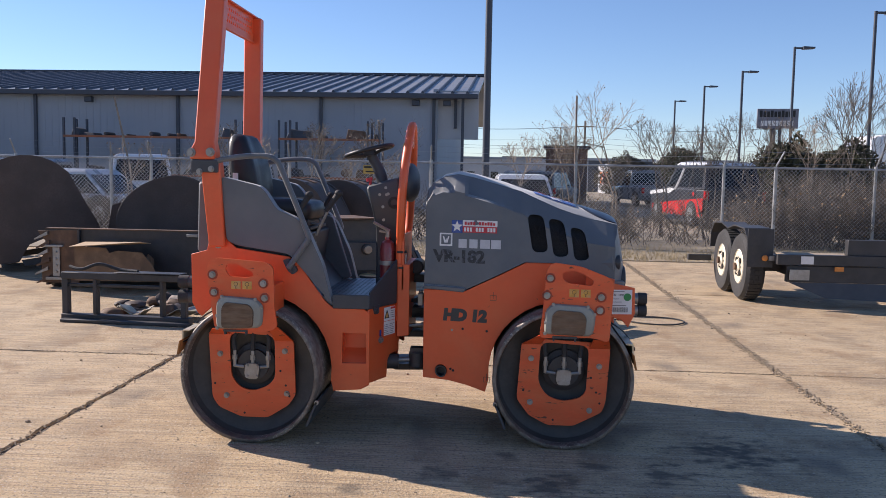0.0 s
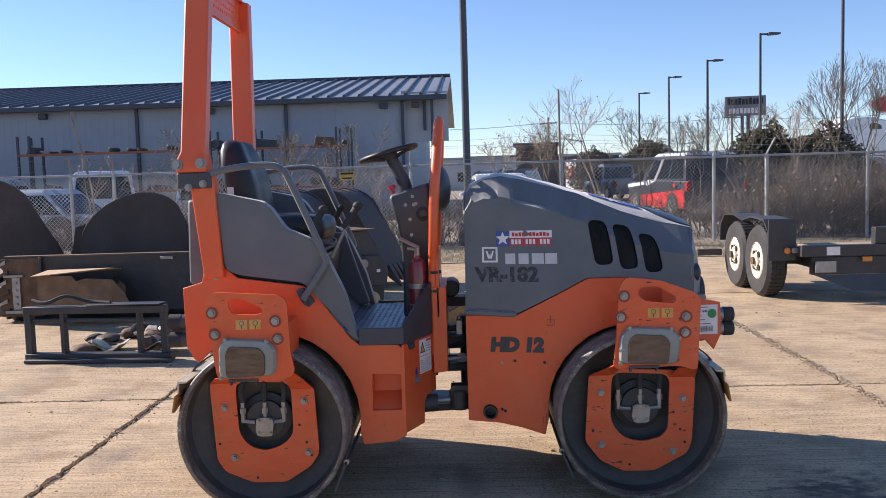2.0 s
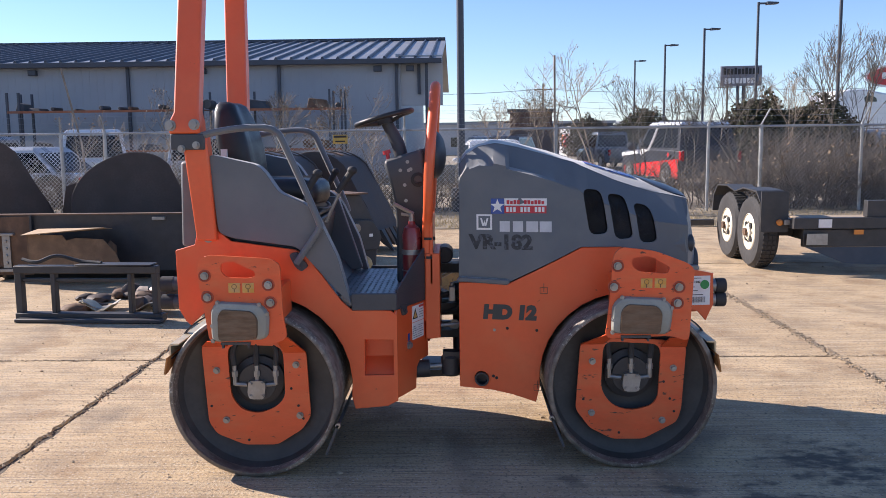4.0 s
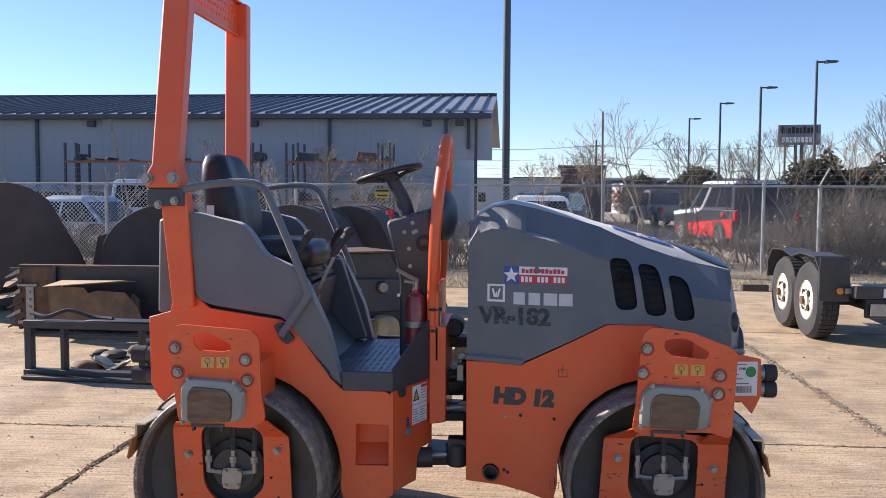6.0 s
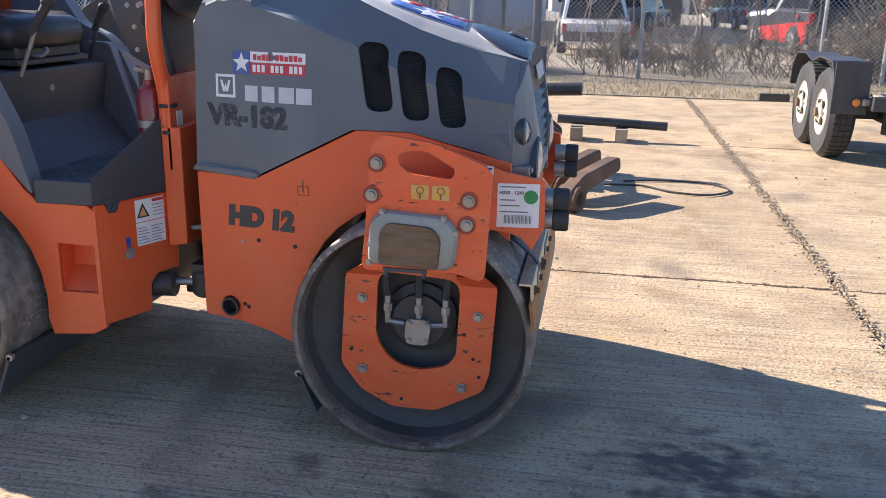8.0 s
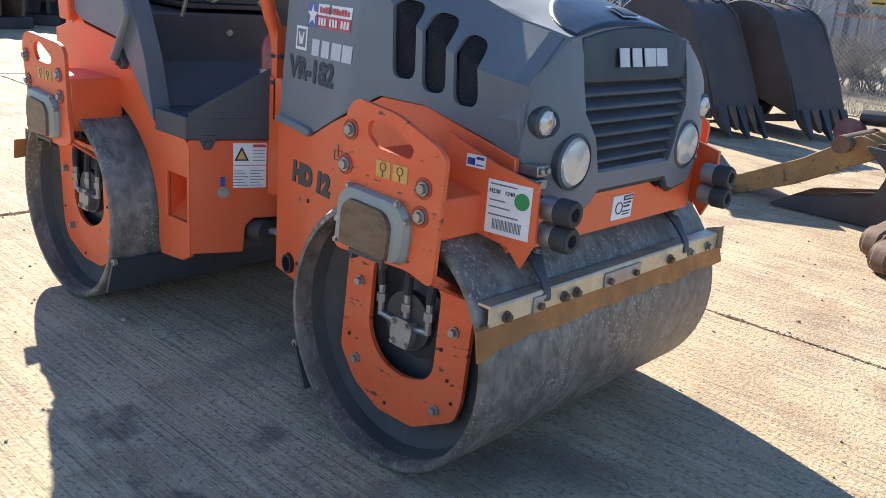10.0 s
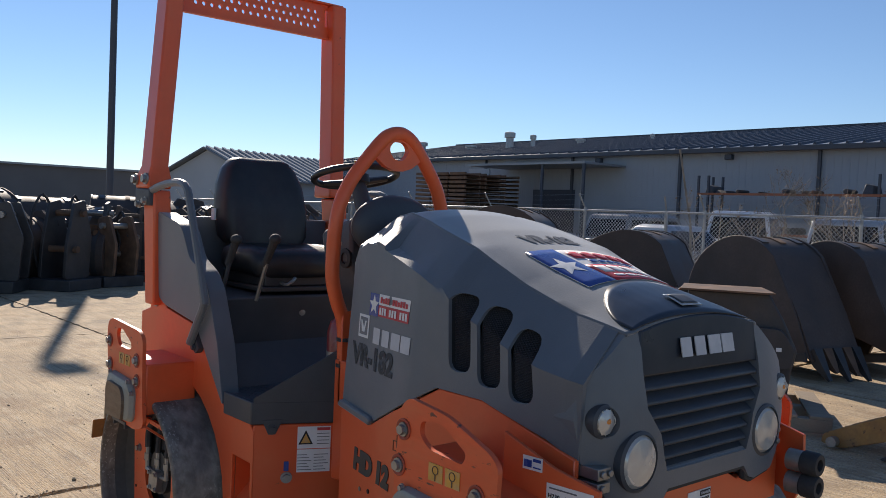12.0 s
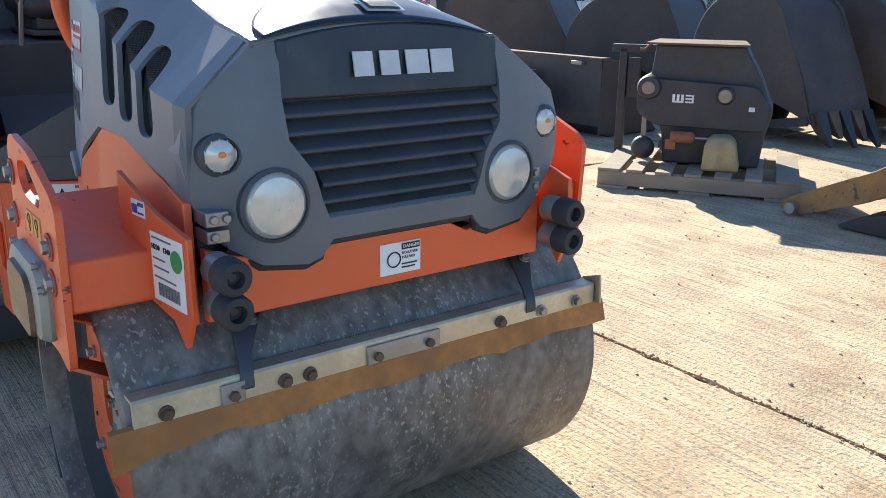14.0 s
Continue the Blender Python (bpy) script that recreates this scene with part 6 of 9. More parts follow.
for s in (-1, 1):
    bm = bmesh.new()
    prism(bm, [(-0.425, s * 0.452), (-0.222, s * 0.452), (-0.085, s * 0.150), (-0.105, s * 0.145), (-0.235, s * 0.435), (-0.425, s * 0.435)], "z", 0.724, 0.802)
    part("step_skirt", bm, GREY_DARK, fl, "grey step skirt", bevel=0.004)
    bm = bmesh.new()
    kick = [(-0.218, s * 0.445), (-0.085, s * 0.152), (-0.094, s * 0.150), (-0.226, s * 0.440)]
    vs = prism(bm, kick, "z", 0.80, 1.0)
    for v in bm.verts:
        if v.co.z > 0.99 and v.co.x < -0.16:
            v.co.z = 0.815
    part("kick_panel", bm, GREY_DARK, fl, "dark grey slanted kick panel")
    # moulded side panel beside the seat
    bm = bmesh.new()
    SP = fillet([(-1.045, 1.435), (-0.835, 1.388), (-0.80, 1.36), (-0.735, 1.262), (-0.625, 1.215), (-0.57, 1.16), (-0.481, 0.965), (-0.425, 0.745),
                 (-0.665, 1.018), (-0.955, 1.060), (-1.015, 1.085)], 0.025, 3)
    prism(bm, SP, "y", s * 0.455, s * 0.385)
    part("side_panel", bm, GREY, roller, "grey moulded plastic side panel", at=RO, bevel=0.012)
    bm = bmesh.new()
    LG = fillet([(-0.70, 1.195), (-0.585, 1.19), (-0.46, 0.80), (-0.66, 0.79)], 0.02, 3)
    if s > 0:
        prism(bm, LG, "y", s * 0.385, s * 0.335)
        part("leg_panel", bm, GREY, roller, "grey moulded leg panel", at=RO, bevel=0.012)
    # hand rail
    bm = bmesh.new()
    yy = s * 0.475
    tube(bm, smooth_path([(-1.13, yy, 1.498), (-1.02, yy, 1.528), (-0.90, yy, 1.546), (-0.79, yy, 1.548), (-0.735, yy, 1.528), (-0.700, yy, 1.470), (-0.565, yy, 1.150), (-0.560, yy, 1.10), (-0.585, yy, 1.06), (-0.665, yy, 0.945)], 4), 0.0155, 10)
    hr = part("hand_rail", bm, GREY, roller, "dark grey bent hand rail", at=RO)
    bm = bmesh.new()
    prism(bm, fillet([(-0.70, 0.985), (-0.665, 0.995), (-0.615, 0.93), (-0.645, 0.905), (-0.675, 0.93)], 0.01, 2), "y", s * 0.44, s * 0.462)
    bolt_bm(bm, (-0.672, s * 0.462, 0.968), (0, s, 0), 0.009, 0.012)
    bolt_bm(bm, (-0.655, s * 0.462, 0.930), (0, s, 0), 0.009, 0.012)
    part("rail_foot", bm, GREY_DARK, hr)
    # roll-over bar post: lower and upper half with bolted flange
    bm = bmesh.new()
    yo, yi = 0.475, 0.40
    rings(bm, [[(-1.108, s * yo, 1.05), (-1.018, s * yo, 1.05), (-1.018, s * yi, 1.05), (-1.108, s * yi, 1.05)],
               [(-1.150, s * yo, 1.47), (-1.042, s * yo, 1.47), (-1.042, s * yi, 1.47), (-1.150, s * yi, 1.47)],
               [(-1.160, s * yo, 1.52), (-1.048, s * yo, 1.52), (-1.048, s * yi, 1.52), (-1.160, s * yi, 1.52)]])
    lowp = part("roll_bar_lower_post", bm, ORANGE, roller, "orange lower post of the roll bar", at=RO, bevel=0.008)
    bm = bmesh.new()
    fx_ = 0.0 if s < 0 else -0.035
    rings(bm, [[(-1.205, s * (yo + 0.014), 1.525), (-1.068, s * (yo + 0.014), 1.525), (-1.068, s * (yi - 0.01), 1.525), (-1.205, s * (yi - 0.01), 1.525)],
               [(-1.205, s * (yo + 0.014), 1.575), (-1.068, s * (yo + 0.014), 1.575), (-1.068, s * (yi - 0.01), 1.575), (-1.205, s * (yi - 0.01), 1.575)],
               [(-1.185, s * yo, 1.62), (-1.075, s * yo, 1.62), (-1.075, s * yi, 1.62), (-1.185, s * yi, 1.62)],
               [(-1.128 + fx_, s * yo * 0.93, 2.43), (-1.022 + fx_, s * yo * 0.93, 2.43), (-1.022 + fx_, s * yi * 0.92, 2.43), (-1.128 + fx_, s * yi * 0.92, 2.43)]])
    upp = part("roll_bar_upper_post", bm, ORANGE, roller, "orange upper post of the roll bar", at=RO, bevel=0.008)
    bm = bmesh.new()
    box(bm, -1.20, -1.05, s * 0.44, s * 0.492, 1.455, 1.525)
    part("rail_clamp", bm, GREY_DARK, upp, "grey rail clamp", bevel=0.006)
    for bx, bz in ((-1.195, 1.562), (-1.09, 1.565), (-1.15, 1.46), (-1.085, 1.475)):
        bm = bmesh.new()
        bolt_bm(bm, (bx, s * (yo + 0.014), bz), (0, s, 0), 0.017 if bz > 1.5 else 0.012, 0.02)
        part("bolt", bm, STEEL, upp)
# perforated top beam of the roll bar
bm = bmesh.new()
holes = []
for i in range(17):
    for j in range(3):
        cy, cz = -0.29 + i * 0.037 + (0.018 if j == 1 else 0), 2.325 + j * 0.034
        holes.append(circle(cy, cz, 0.0095, 8))
for a in (-0.36, 0.36):
    holes.append(rect(a - 0.007, a + 0.007, 2.33, 2.41))
plate(bm, [(-0.44, 2.275), (0.44, 2.275), (0.44, 2.435), (-0.44, 2.435)], holes, "x", -1.118, -1.106)
box(bm, -1.118, -1.085, -0.44, 0.44, 2.432, 2.440)
box(bm, -1.118, -1.095, -0.40, 0.40, 2.272, 2.280)
part("roll_bar_beam", bm, ORANGE, roller, "orange perforated top beam of the roll bar", at=RO)
# seat
bm = bmesh.new()
loops = []
for z, x0, x1, hw in ((1.31, -1.02, -0.915, 0.20), (1.34, -1.05, -0.915, 0.222), (1.46, -1.08, -0.93, 0.228), (1.56, -1.095, -0.955, 0.215), (1.63, -1.10, -0.985, 0.19), (1.665, -1.095, -1.0, 0.16), (1.68, -1.08, -1.03, 0.13)):
    hw *= 0.93
    loops.append([(x, y, z) for x, y in fillet([(x0, -hw), (x1, -hw * 0.92), (x1 - 0.02, 0.0), (x1, hw * 0.92), (x0, hw)], 0.045, 3)])
rings(bm, loops)
seat = part("seat_backrest", bm, VINYL, roller, "black vinyl seat back", at=RO, sharp=60)
bm = bmesh.new()
loops = []
for z, k in ((1.205, 0.90), (1.225, 0.98), (1.26, 1.0), (1.295, 0.96), (1.312, 0.85)):
    loops.append([(-0.76 + x * k, y * k, z - 0.015 * (x > 0.1)) for x, y in fillet([(-0.20, -0.235), (0.15, -0.235), (0.185, 0.0), (0.15, 0.235), (-0.20, 0.235)], 0.06, 4)])
rings(bm, loops)
part("seat_cushion", bm, VINYL, roller, "black vinyl seat cushion", at=RO, sharp=60)
bm = bmesh.new()
box(bm, -0.98, -0.62, -0.19, 0.19, 1.155, 1.20)
box(bm, -0.98, -0.60, -0.21, 0.21, 1.135, 1.155)
part("seat_rail", bm, BLACK_STEEL, roller, "black seat slide", at=RO, bevel=0.005)
bm = bmesh.new()
tube(bm, smooth_path([(-0.62, -0.12, 1.17), (-0.575, -0.12, 1.165), (-0.565, -0.10, 1.18), (-0.58, -0.08, 1.19)], 4), 0.007, 8)
part("slide_lever", bm, STEEL, roller, at=RO)
bm = bmesh.new()
prism(bm, [(-1.10, 0.80), (-0.66, 0.79), (-0.60, 1.12), (-1.10, 1.14)], "y", -0.385, 0.385)
con = part("seat_console", bm, GREY_DARK, roller, "dark grey box under the seat with a lock", at=RO, bevel=0.01)
bm = bmesh.new()
lathe(bm, [(0.016, 0), (0.016, 0.012), (0.008, 0.014)], (-0.625, -0.02, 1.05), "x", 14)
part("lock", bm, STEEL, con)
bm = bmesh.new()
prism(bm, [(-1.10, 1.10), (-1.10, 1.42), (-1.19, 1.40), (-1.20, 1.02), (-1.10, 1.0)], "y", -0.40, 0.40)
part("rear_shroud", bm, GREY, roller, "grey shroud behind the seat", at=RO, bevel=0.012)
bm = bmesh.new()
box(bm, -1.055, -1.025, -0.2155, -0.2075, 1.405, 1.455)
part("seat_label", bm, WHITE, roller, at=RO)
for k, (x0, y0, z0, x1, z1) in enumerate(((-0.69, -0.34, 1.17, -0.585, 1.335), (-0.56, -0.26, 1.17, -0.435, 1.345), (-0.68, 0.34, 1.17, -0.60, 1.32))):
    bm = bmesh.new()
    cyl(bm, (x0, y0, z0 - 0.06), (x0 + (x1 - x0) * 0.7, y0, z0 + (z1 - z0) * 0.7), 0.008, 10)
    lv = part("drive_lever", bm, STEEL if k == 1 else GREY_DARK, roller, "lever with a black grip", at=RO)
    bm = bmesh.new()
    tube(bm, [(x0 + (x1 - x0) * 0.45, y0, z0 + (z1 - z0) * 0.45), (x0 + (x1 - x0) * 0.8, y0, z0 + (z1 - z0) * 0.8), (x1, y0, z1)], 0.014, 10, 0.017)
    ball(bm, (x1 + 0.004, y0, z1 + 0.006), 0.024, 0.022, 0.020, 12, 8)
    part("lever_grip", bm, RUBBER, lv)
# steering column and wheel
bm = bmesh.new()
rings(bm, [[(-0.245, -0.078, 0.79), (-0.100, -0.078, 0.79), (-0.100, 0.10, 0.79), (-0.245, 0.10, 0.79)],
           [(-0.243, -0.078, 0.98), (-0.100, -0.078, 0.98), (-0.100, 0.10, 0.98), (-0.243, 0.10, 0.98)],
           [(-0.245, -0.078, 1.14), (-0.100, -0.078, 1.14), (-0.100, 0.10, 1.14), (-0.245, 0.10, 1.14)],
           [(-0.258, -0.15, 1.26), (-0.100, -0.15, 1.30), (-0.100, 0.15, 1.30), (-0.258, 0.15, 1.26)],
           [(-0.292, -0.15, 1.37), (-0.105, -0.15, 1.42), (-0.105, 0.15, 1.42), (-0.292, 0.15, 1.37)],
           [(-0.288, -0.14, 1.395), (-0.115, -0.14, 1.445), (-0.115, 0.14, 1.445), (-0.288, 0.14, 1.395)]])
col = part("steering_console", bm, GREY_DARK, roller, "dark grey steering console", at=RO, bevel=0.012)
for bx, bz in ((-0.18, 1.385), (-0.215, 1.345), (-0.175, 1.345), (-0.195, 1.275), (-0.19, 1.20), (-0.165, 1.350)):
    bm = bmesh.new()
    bolt_bm(bm, (bx, -0.148, bz), (0, -1, 0), 0.006, 0.006)
    part("screw", bm, STEEL, col)
bm = bmesh.new()
lathe(bm, [(0.035, 0.0), (0.035, -0.01), (0.02, -0.012), (0.02, -0.002)], (-0.130, -0.145, 1.30), "y", 18)
part("plug_socket", bm, INK, col)
bm = bmesh.new()
cyl(bm, (-0.272, -0.10, 1.38), (-0.28, -0.10, 1.43), 0.009, 12)
cyl(bm, (-0.28, -0.10, 1.422), (-0.285, -0.10, 1.44), 0.019, 12)
part("stop_button", bm, RED, col, "red stop button")
bm = bmesh.new()
tube(bm, smooth_path([(-0.215, 0, 1.39), (-0.235, 0, 1.47), (-0.27, 0, 1.54), (-0.292, 0, 1.582)], 4), 0.036, 12, 0.028)
shaft = part("steering_shaft", bm, GREY_DARK, roller, "dark steering column", at=RO)
WM = Matrix.Translation((-0.300, 0, 1.598)) @ pose(0, 0, 0, 0, -15, 0)
bm = bmesh.new()
n = 40
lp = []
for i in range(n):
    a = 2 * math.pi * i / n
    lp.append([WM @ Vector(((0.140 + 0.013 * math.cos(b)) * math.cos(a), (0.165 + 0.013 * math.cos(b)) * math.sin(a), 0.013 * math.sin(b))) for b in [2 * math.pi * j / 10 for j in range(10)]])
rings(bm, lp + [lp[0]], cap=False)
wheel = part("steering_wheel", bm, VINYL, roller, "black steering wheel", at=RO, sharp=60)
bm = bmesh.new()
for a in (90, 210, 330):
    v = Vector((math.cos(radians(a)), math.sin(radians(a)), 0))
    tube(bm, [WM @ (v * 0.03 + Vector((0, 0, -0.02))), WM @ (v * 0.145)], 0.016, 8, 0.011)
lathe(bm, [(0.05, -0.03), (0.05, 0.0), (0.03, 0.008)], (0, 0, 0), "z", 18)
bmesh.ops.transform(bm, matrix=WM, verts=[v for v in bm.verts if v.co.length < 0.2])
part("wheel_spokes", bm, VINYL, wheel)
# instrument pod behind the hoop
bm = bmesh.new()
ball(bm, (-0.052, 0.0, 1.415), 0.055, 0.185, 0.115, 24, 14)
part("instrument_pod", bm, GREY_DARK, roller, "dark rounded instrument pod", at=RO)
bm = bmesh.new()
prism(bm, [(-0.17, 1.36), (-0.09, 1.37), (-0.09, 1.45), (-0.14, 1.44)], "y", -0.10, 0.10)
part("pod_arm", bm, GREY_DARK, roller, at=RO, bevel=0.008)
# guard hoop in front of the operator
bm = bmesh.new()
hoop = [(-0.092, -0.17, 0.62), (-0.090, -0.17, 0.95), (-0.088, -0.18, 1.08), (-0.082, -0.215, 1.16), (-0.078, -0.238, 1.24), (-0.075, -0.240, 1.33), (-0.070, -0.240, 1.40), (-0.064, -0.228, 1.485),
        (-0.058, -0.190, 1.57), (-0.052, -0.125, 1.655), (-0.048, -0.065, 1.722), (-0.046, -0.025, 1.744), (-0.046, 0.0, 1.748)]
hoop = hoop + [(x, -y, z) for x, y, z in hoop[-2::-1]]
tube(bm, smooth_path(hoop, 4), 0.025, 12)
gh = part("guard_hoop", bm, ORANGE, roller, "orange tubular guard hoop", at=RO)
bm = bmesh.new()
plate(bm, [(-0.062, 1.725), (-0.135, 1.645), (-0.098, 1.655), (-0.06, 1.628), (-0.02, 1.615), (0.02, 1.615), (0.06, 1.628), (0.098, 1.655), (0.135, 1.645), (0.062, 1.725), (0, 1.745)], [fillet([(-0.046, 1.690), (-0.022, 1.652), (0.022, 1.652), (0.046, 1.690), (0.026, 1.718), (-0.026, 1.718)], 0.018, 3)], "x", -0.060, -0.038)
part("hoop_plate", bm, ORANGE, gh, "orange plate with a lifting eye")
for z in (1.02, 0.93):
    bm = bmesh.new()
    cyl(bm, (-0.081, -0.173, z - 0.006), (-0.081, -0.173, z + 0.006), 0.031, 14)
    part("band", bm, RUBBER, gh)
bm = bmesh.new()
box(bm, -0.079, -0.074, -0.165, -0.135, 1.60, 1.64)
part("yellow_tag", bm, YELLOW, gh)
bm = bmesh.new()
box(bm, -0.078, -0.062, -0.20, 0.20, 0.80, 1.12)
part("hoop_panel", bm, ORANGE, roller, "orange panel below the guard hoop", at=RO, bevel=0.004)
bm = bmesh.new()
box(bm, -0.060, -0.057, -0.16, -0.12, 0.87, 1.0)
part("panel_label", bm, WHITE, roller, at=RO)
# fire extinguisher
ext = Vector((-0.165, -0.138, 0.80))
bm = bmesh.new()
lathe(bm, [(0.02, 0), (0.044, 0.008), (0.046, 0.02), (0.046, 0.235), (0.036, 0.27), (0.018, 0.285), (0.016, 0.30)], ext, "z", 24)
ex = part("fire_extinguisher", bm, EXT_RED, roller, "red fire extinguisher with a chromed valve", at=RO)
bm = bmesh.new()
cyl(bm, ext + Vector((0, 0, 0.295)), ext + Vector((0, 0, 0.335)), 0.014, 10)
tube(bm, [ext + Vector((0.01, 0, 0.335)), ext + Vector((-0.03, 0, 0.355)), ext + Vector((-0.085, 0, 0.385))], 0.010, 6)
tube(bm, [ext + Vector((0.01, 0, 0.325)), ext + Vector((-0.05, 0, 0.335))], 0.008, 6)
part("valve", bm, STEEL, ex)
bm = bmesh.new()
cyl(bm, ext + Vector((0, 0, 0.14)), ext + Vector((0, 0, 0.165)), 0.0475, 20)
part("strap", bm, STEEL, ex)
bm = bmesh.new()
cyl(bm, ext + Vector((0.0, 0, 0.06)), ext + Vector((0.0, 0, 0.066)), 0.0475, 20)
part("strap", bm, STEEL, ex)

# ---- attachments lying in the yard ----


def digging_bucket(at, rz, w, h, tilt, flat=1.0, group="digging buckets", label="large dark excavator bucket with worn teeth, resting on the concrete"):
    """A bucket with curved back, two cheeks, lip and teeth; its mouth looks along its own +x, or down when tilted."""
    t = thing("excavator_bucket", label, "bucket", at, rz, group)
    r = h * 0.5
    a_ = radians(tilt)
    low_z = min(-math.sin(a_) * u + math.cos(a_) * v for u, v in ((r * 1.62, 0.01), (r * 1.62, 0.03), (r * 0.62, r * 1.55), (-0.05, r - r * 1.06 / max(math.cos(a_), 0.2)), (r * 0.15, r * 2.15), (r * 0.3, r * 1.9)))
    t.matrix_basis = pose(at[0], at[1], at[2] - low_z, 0, tilt, rz)
    square = lambda c: math.copysign(abs(c) ** 0.94, c)
    arc = [(r * 1.05 * flat * square(math.cos(radians(a))) - 0.05, r + r * square(math.sin(radians(a)))) for a in range(62, 262, 10)]
    lip = (r * 1.25, 0.06)
    outer = arc + [(r * 0.55, 0.02), lip]
    inner = [(u * 0.95 + 0.01, r + (v - r) * 0.95) for u, v in arc] + [(r * 0.55, 0.06), (r * 1.2, 0.085)]
    bm = bmesh.new()
    k = len(outer)
    rings(bm, [[(u, y, v) for u, v in outer] + [(u, y, v) for u, v in inner[::-1]] for y in (-w / 2, w / 2)])
    part("shell", bm, BUCKET, t, "curved bucket shell")
    for s in (-1, 1):
        bm = bmesh.new()
        cheek = [(u * 1.025, r + (v - r) * 1.025) for u, v in arc] + [(r * 0.55, 0.03), (r * 1.2, 0.08), (r * 0.85, r * 0.45), (r * 0.45, r * 0.85), (r * 0.42, r * 1.25), (r * 0.62, r * 1.55)]
        prism(bm, cheek, "y", s * w / 2 - 0.02, s * w / 2 + 0.02)
        part("cheek", bm, BUCKET, t, "thick side cheek", bevel=0.006)
        bm = bmesh.new()
        prism(bm, [(r * 0.60, r * 1.5), (r * 0.72, r * 1.5), (r * 1.22, 0.10), (r * 1.10, 0.08)], "y", s * w / 2 + 0.02, s * w / 2 + 0.045)
        part("side_cutter", bm, BLACK_STEEL, t)
    for y in (-w * 0.36, 0.0, w * 0.36):
        bm = bmesh.new()
        band = [(u * 1.018, r + (v - r) * 1.018) for u, v in arc[3:-2]] + [(u * 0.99, r + (v - r) * 0.99) for u, v in arc[-3:2:-1]]
        prism(bm, band, "y", y - 0.045, y + 0.045)
        part("wear_strip", bm, BLACK_STEEL if y else RUST_BROWN, t, "worn strip welded round the shell")
    bm = bmesh.new()
    tube(bm, [(arc[0][0], -w / 2, arc[0][1]), (arc[0][0], w / 2, arc[0][1])], 0.035, 10)
    part("rim_bar", bm, BUCKET, t, "thick rim bar")
    for i in range(5):
        y = -w / 2 + 0.08 + (w - 0.16) * i / 4
        tip = r * (1.62, 1.52, 1.60, 1.46, 1.57)[i]
        bm = bmesh.new()
        rings(bm, [[(r * 1.08, y - 0.06, 0.01), (r * 1.08, y + 0.06, 0.01), (r * 1.08, y + 0.06, 0.13), (r * 1.08, y - 0.06, 0.13)],
                   [(r * 1.32, y - 0.045, 0.01), (r * 1.32, y + 0.045, 0.01), (r * 1.32, y + 0.045, 0.10), (r * 1.32, y - 0.045, 0.10)],
                   [(tip, y - 0.02, 0.01), (tip, y + 0.02, 0.01), (tip, y + 0.02, 0.03), (tip, y - 0.02, 0.03)]])
        part("tooth", bm, RUST_BROWN if i % 2 else BLACK_STEEL, t, "worn tooth")
    for y in (-w * 0.16, w * 0.16):
        bm = bmesh.new()
        ear = [(-r * 0.75, r * 1.62), (-r * 0.2, 2 * r - 0.02), (r * 0.3, r * 1.9), (r * 0.15, r * 2.15), (-r * 0.35, r * 2.22), (-r * 0.8, r * 1.9)]
        prism(bm, ear, "y", y - 0.025, y + 0.025)
        part("ear", bm, BUCKET, t, "mounting ear")
    return t


digging_bucket((-5.95, 7.5, 0), 212, 1.45, 1.55, 118)
digging_bucket((-3.82, 7.45, 0), 200, 1.25, 1.36, 115, 0.80)
digging_bucket((-1.76, 6.62, 0), 168, 0.74, 1.34, 120)
digging_bucket((-1.22, 7.55, 0), 164, 0.80, 1.32, 120)
digging_bucket((-9.3, 8.6, 0), 150, 1.3, 1.3, 116)
heap_rng = random.Random(8)
for i in range(8):
    digging_bucket((-12.6 - 0.35 * i + heap_rng.uniform(-0.3, 0.3), 1.2 + i * 1.02, 0), heap_rng.uniform(60, 230), heap_rng.uniform(0.9, 1.4), heap_rng.uniform(0.95, 1.35), heap_rng.choice((0, 116, 118, 0)))
for i in range(6):
    digging_bucket((-15.0 - 0.5 * i, 1.6 + i * 1.7, 0), heap_rng.uniform(110, 210), 1.3, heap_rng.uniform(1.25, 1.45), heap_rng.choice((0, 118)))


def attachment(at, rz, seed):
    """A steel tool: base plate, two ears with pins, a ram, and a hose."""
    r = random.Random(seed)
    t = thing("steel_attachment", "dark steel machine attachment lying in the heap", "attachment", at, rz, "attachments in the heap")
    w, h = r.uniform(0.5, 0.9), r.uniform(0.9, 1.5)
    bm = bmesh.new()
    box(bm, -w / 2, w / 2, -0.4, 0.4, 0.0, 0.18)
    part("base_plate", bm, BLACK_STEEL, t, bevel=0.01)
    for y in (-0.22, 0.22):
        bm = bmesh.new()
        prism(bm, fillet([(-0.3, 0.18), (-0.36, h * 0.6), (-0.15, h), (0.12, h * 0.96), (0.3, h * 0.5), (0.34, 0.18)], 0.06), "y", y - 0.03, y + 0.03)
        part("ear", bm, BLACK_STEEL if seed % 3 else RUST_BROWN, t, bevel=0.008)
    for z, q in ((h * 0.85, -0.05), (h * 0.45, 0.12)):
        bm = bmesh.new()
        cyl(bm, (q, -0.32, z), (q, 0.32, z), 0.055, 12)
        part("pin", bm, STEEL if seed % 2 else RUST_BROWN, t)
    bm = bmesh.new()
    tube(bm, smooth_path([(0.2, -0.3, 0.2), (0.45, -0.32, h * 0.7), (0.2, -0.28, h * 1.05), (-0.1, -0.2, h * 0.7)], 4), 0.022, 6)
    part("hose", bm, RUBBER, t)
    return t


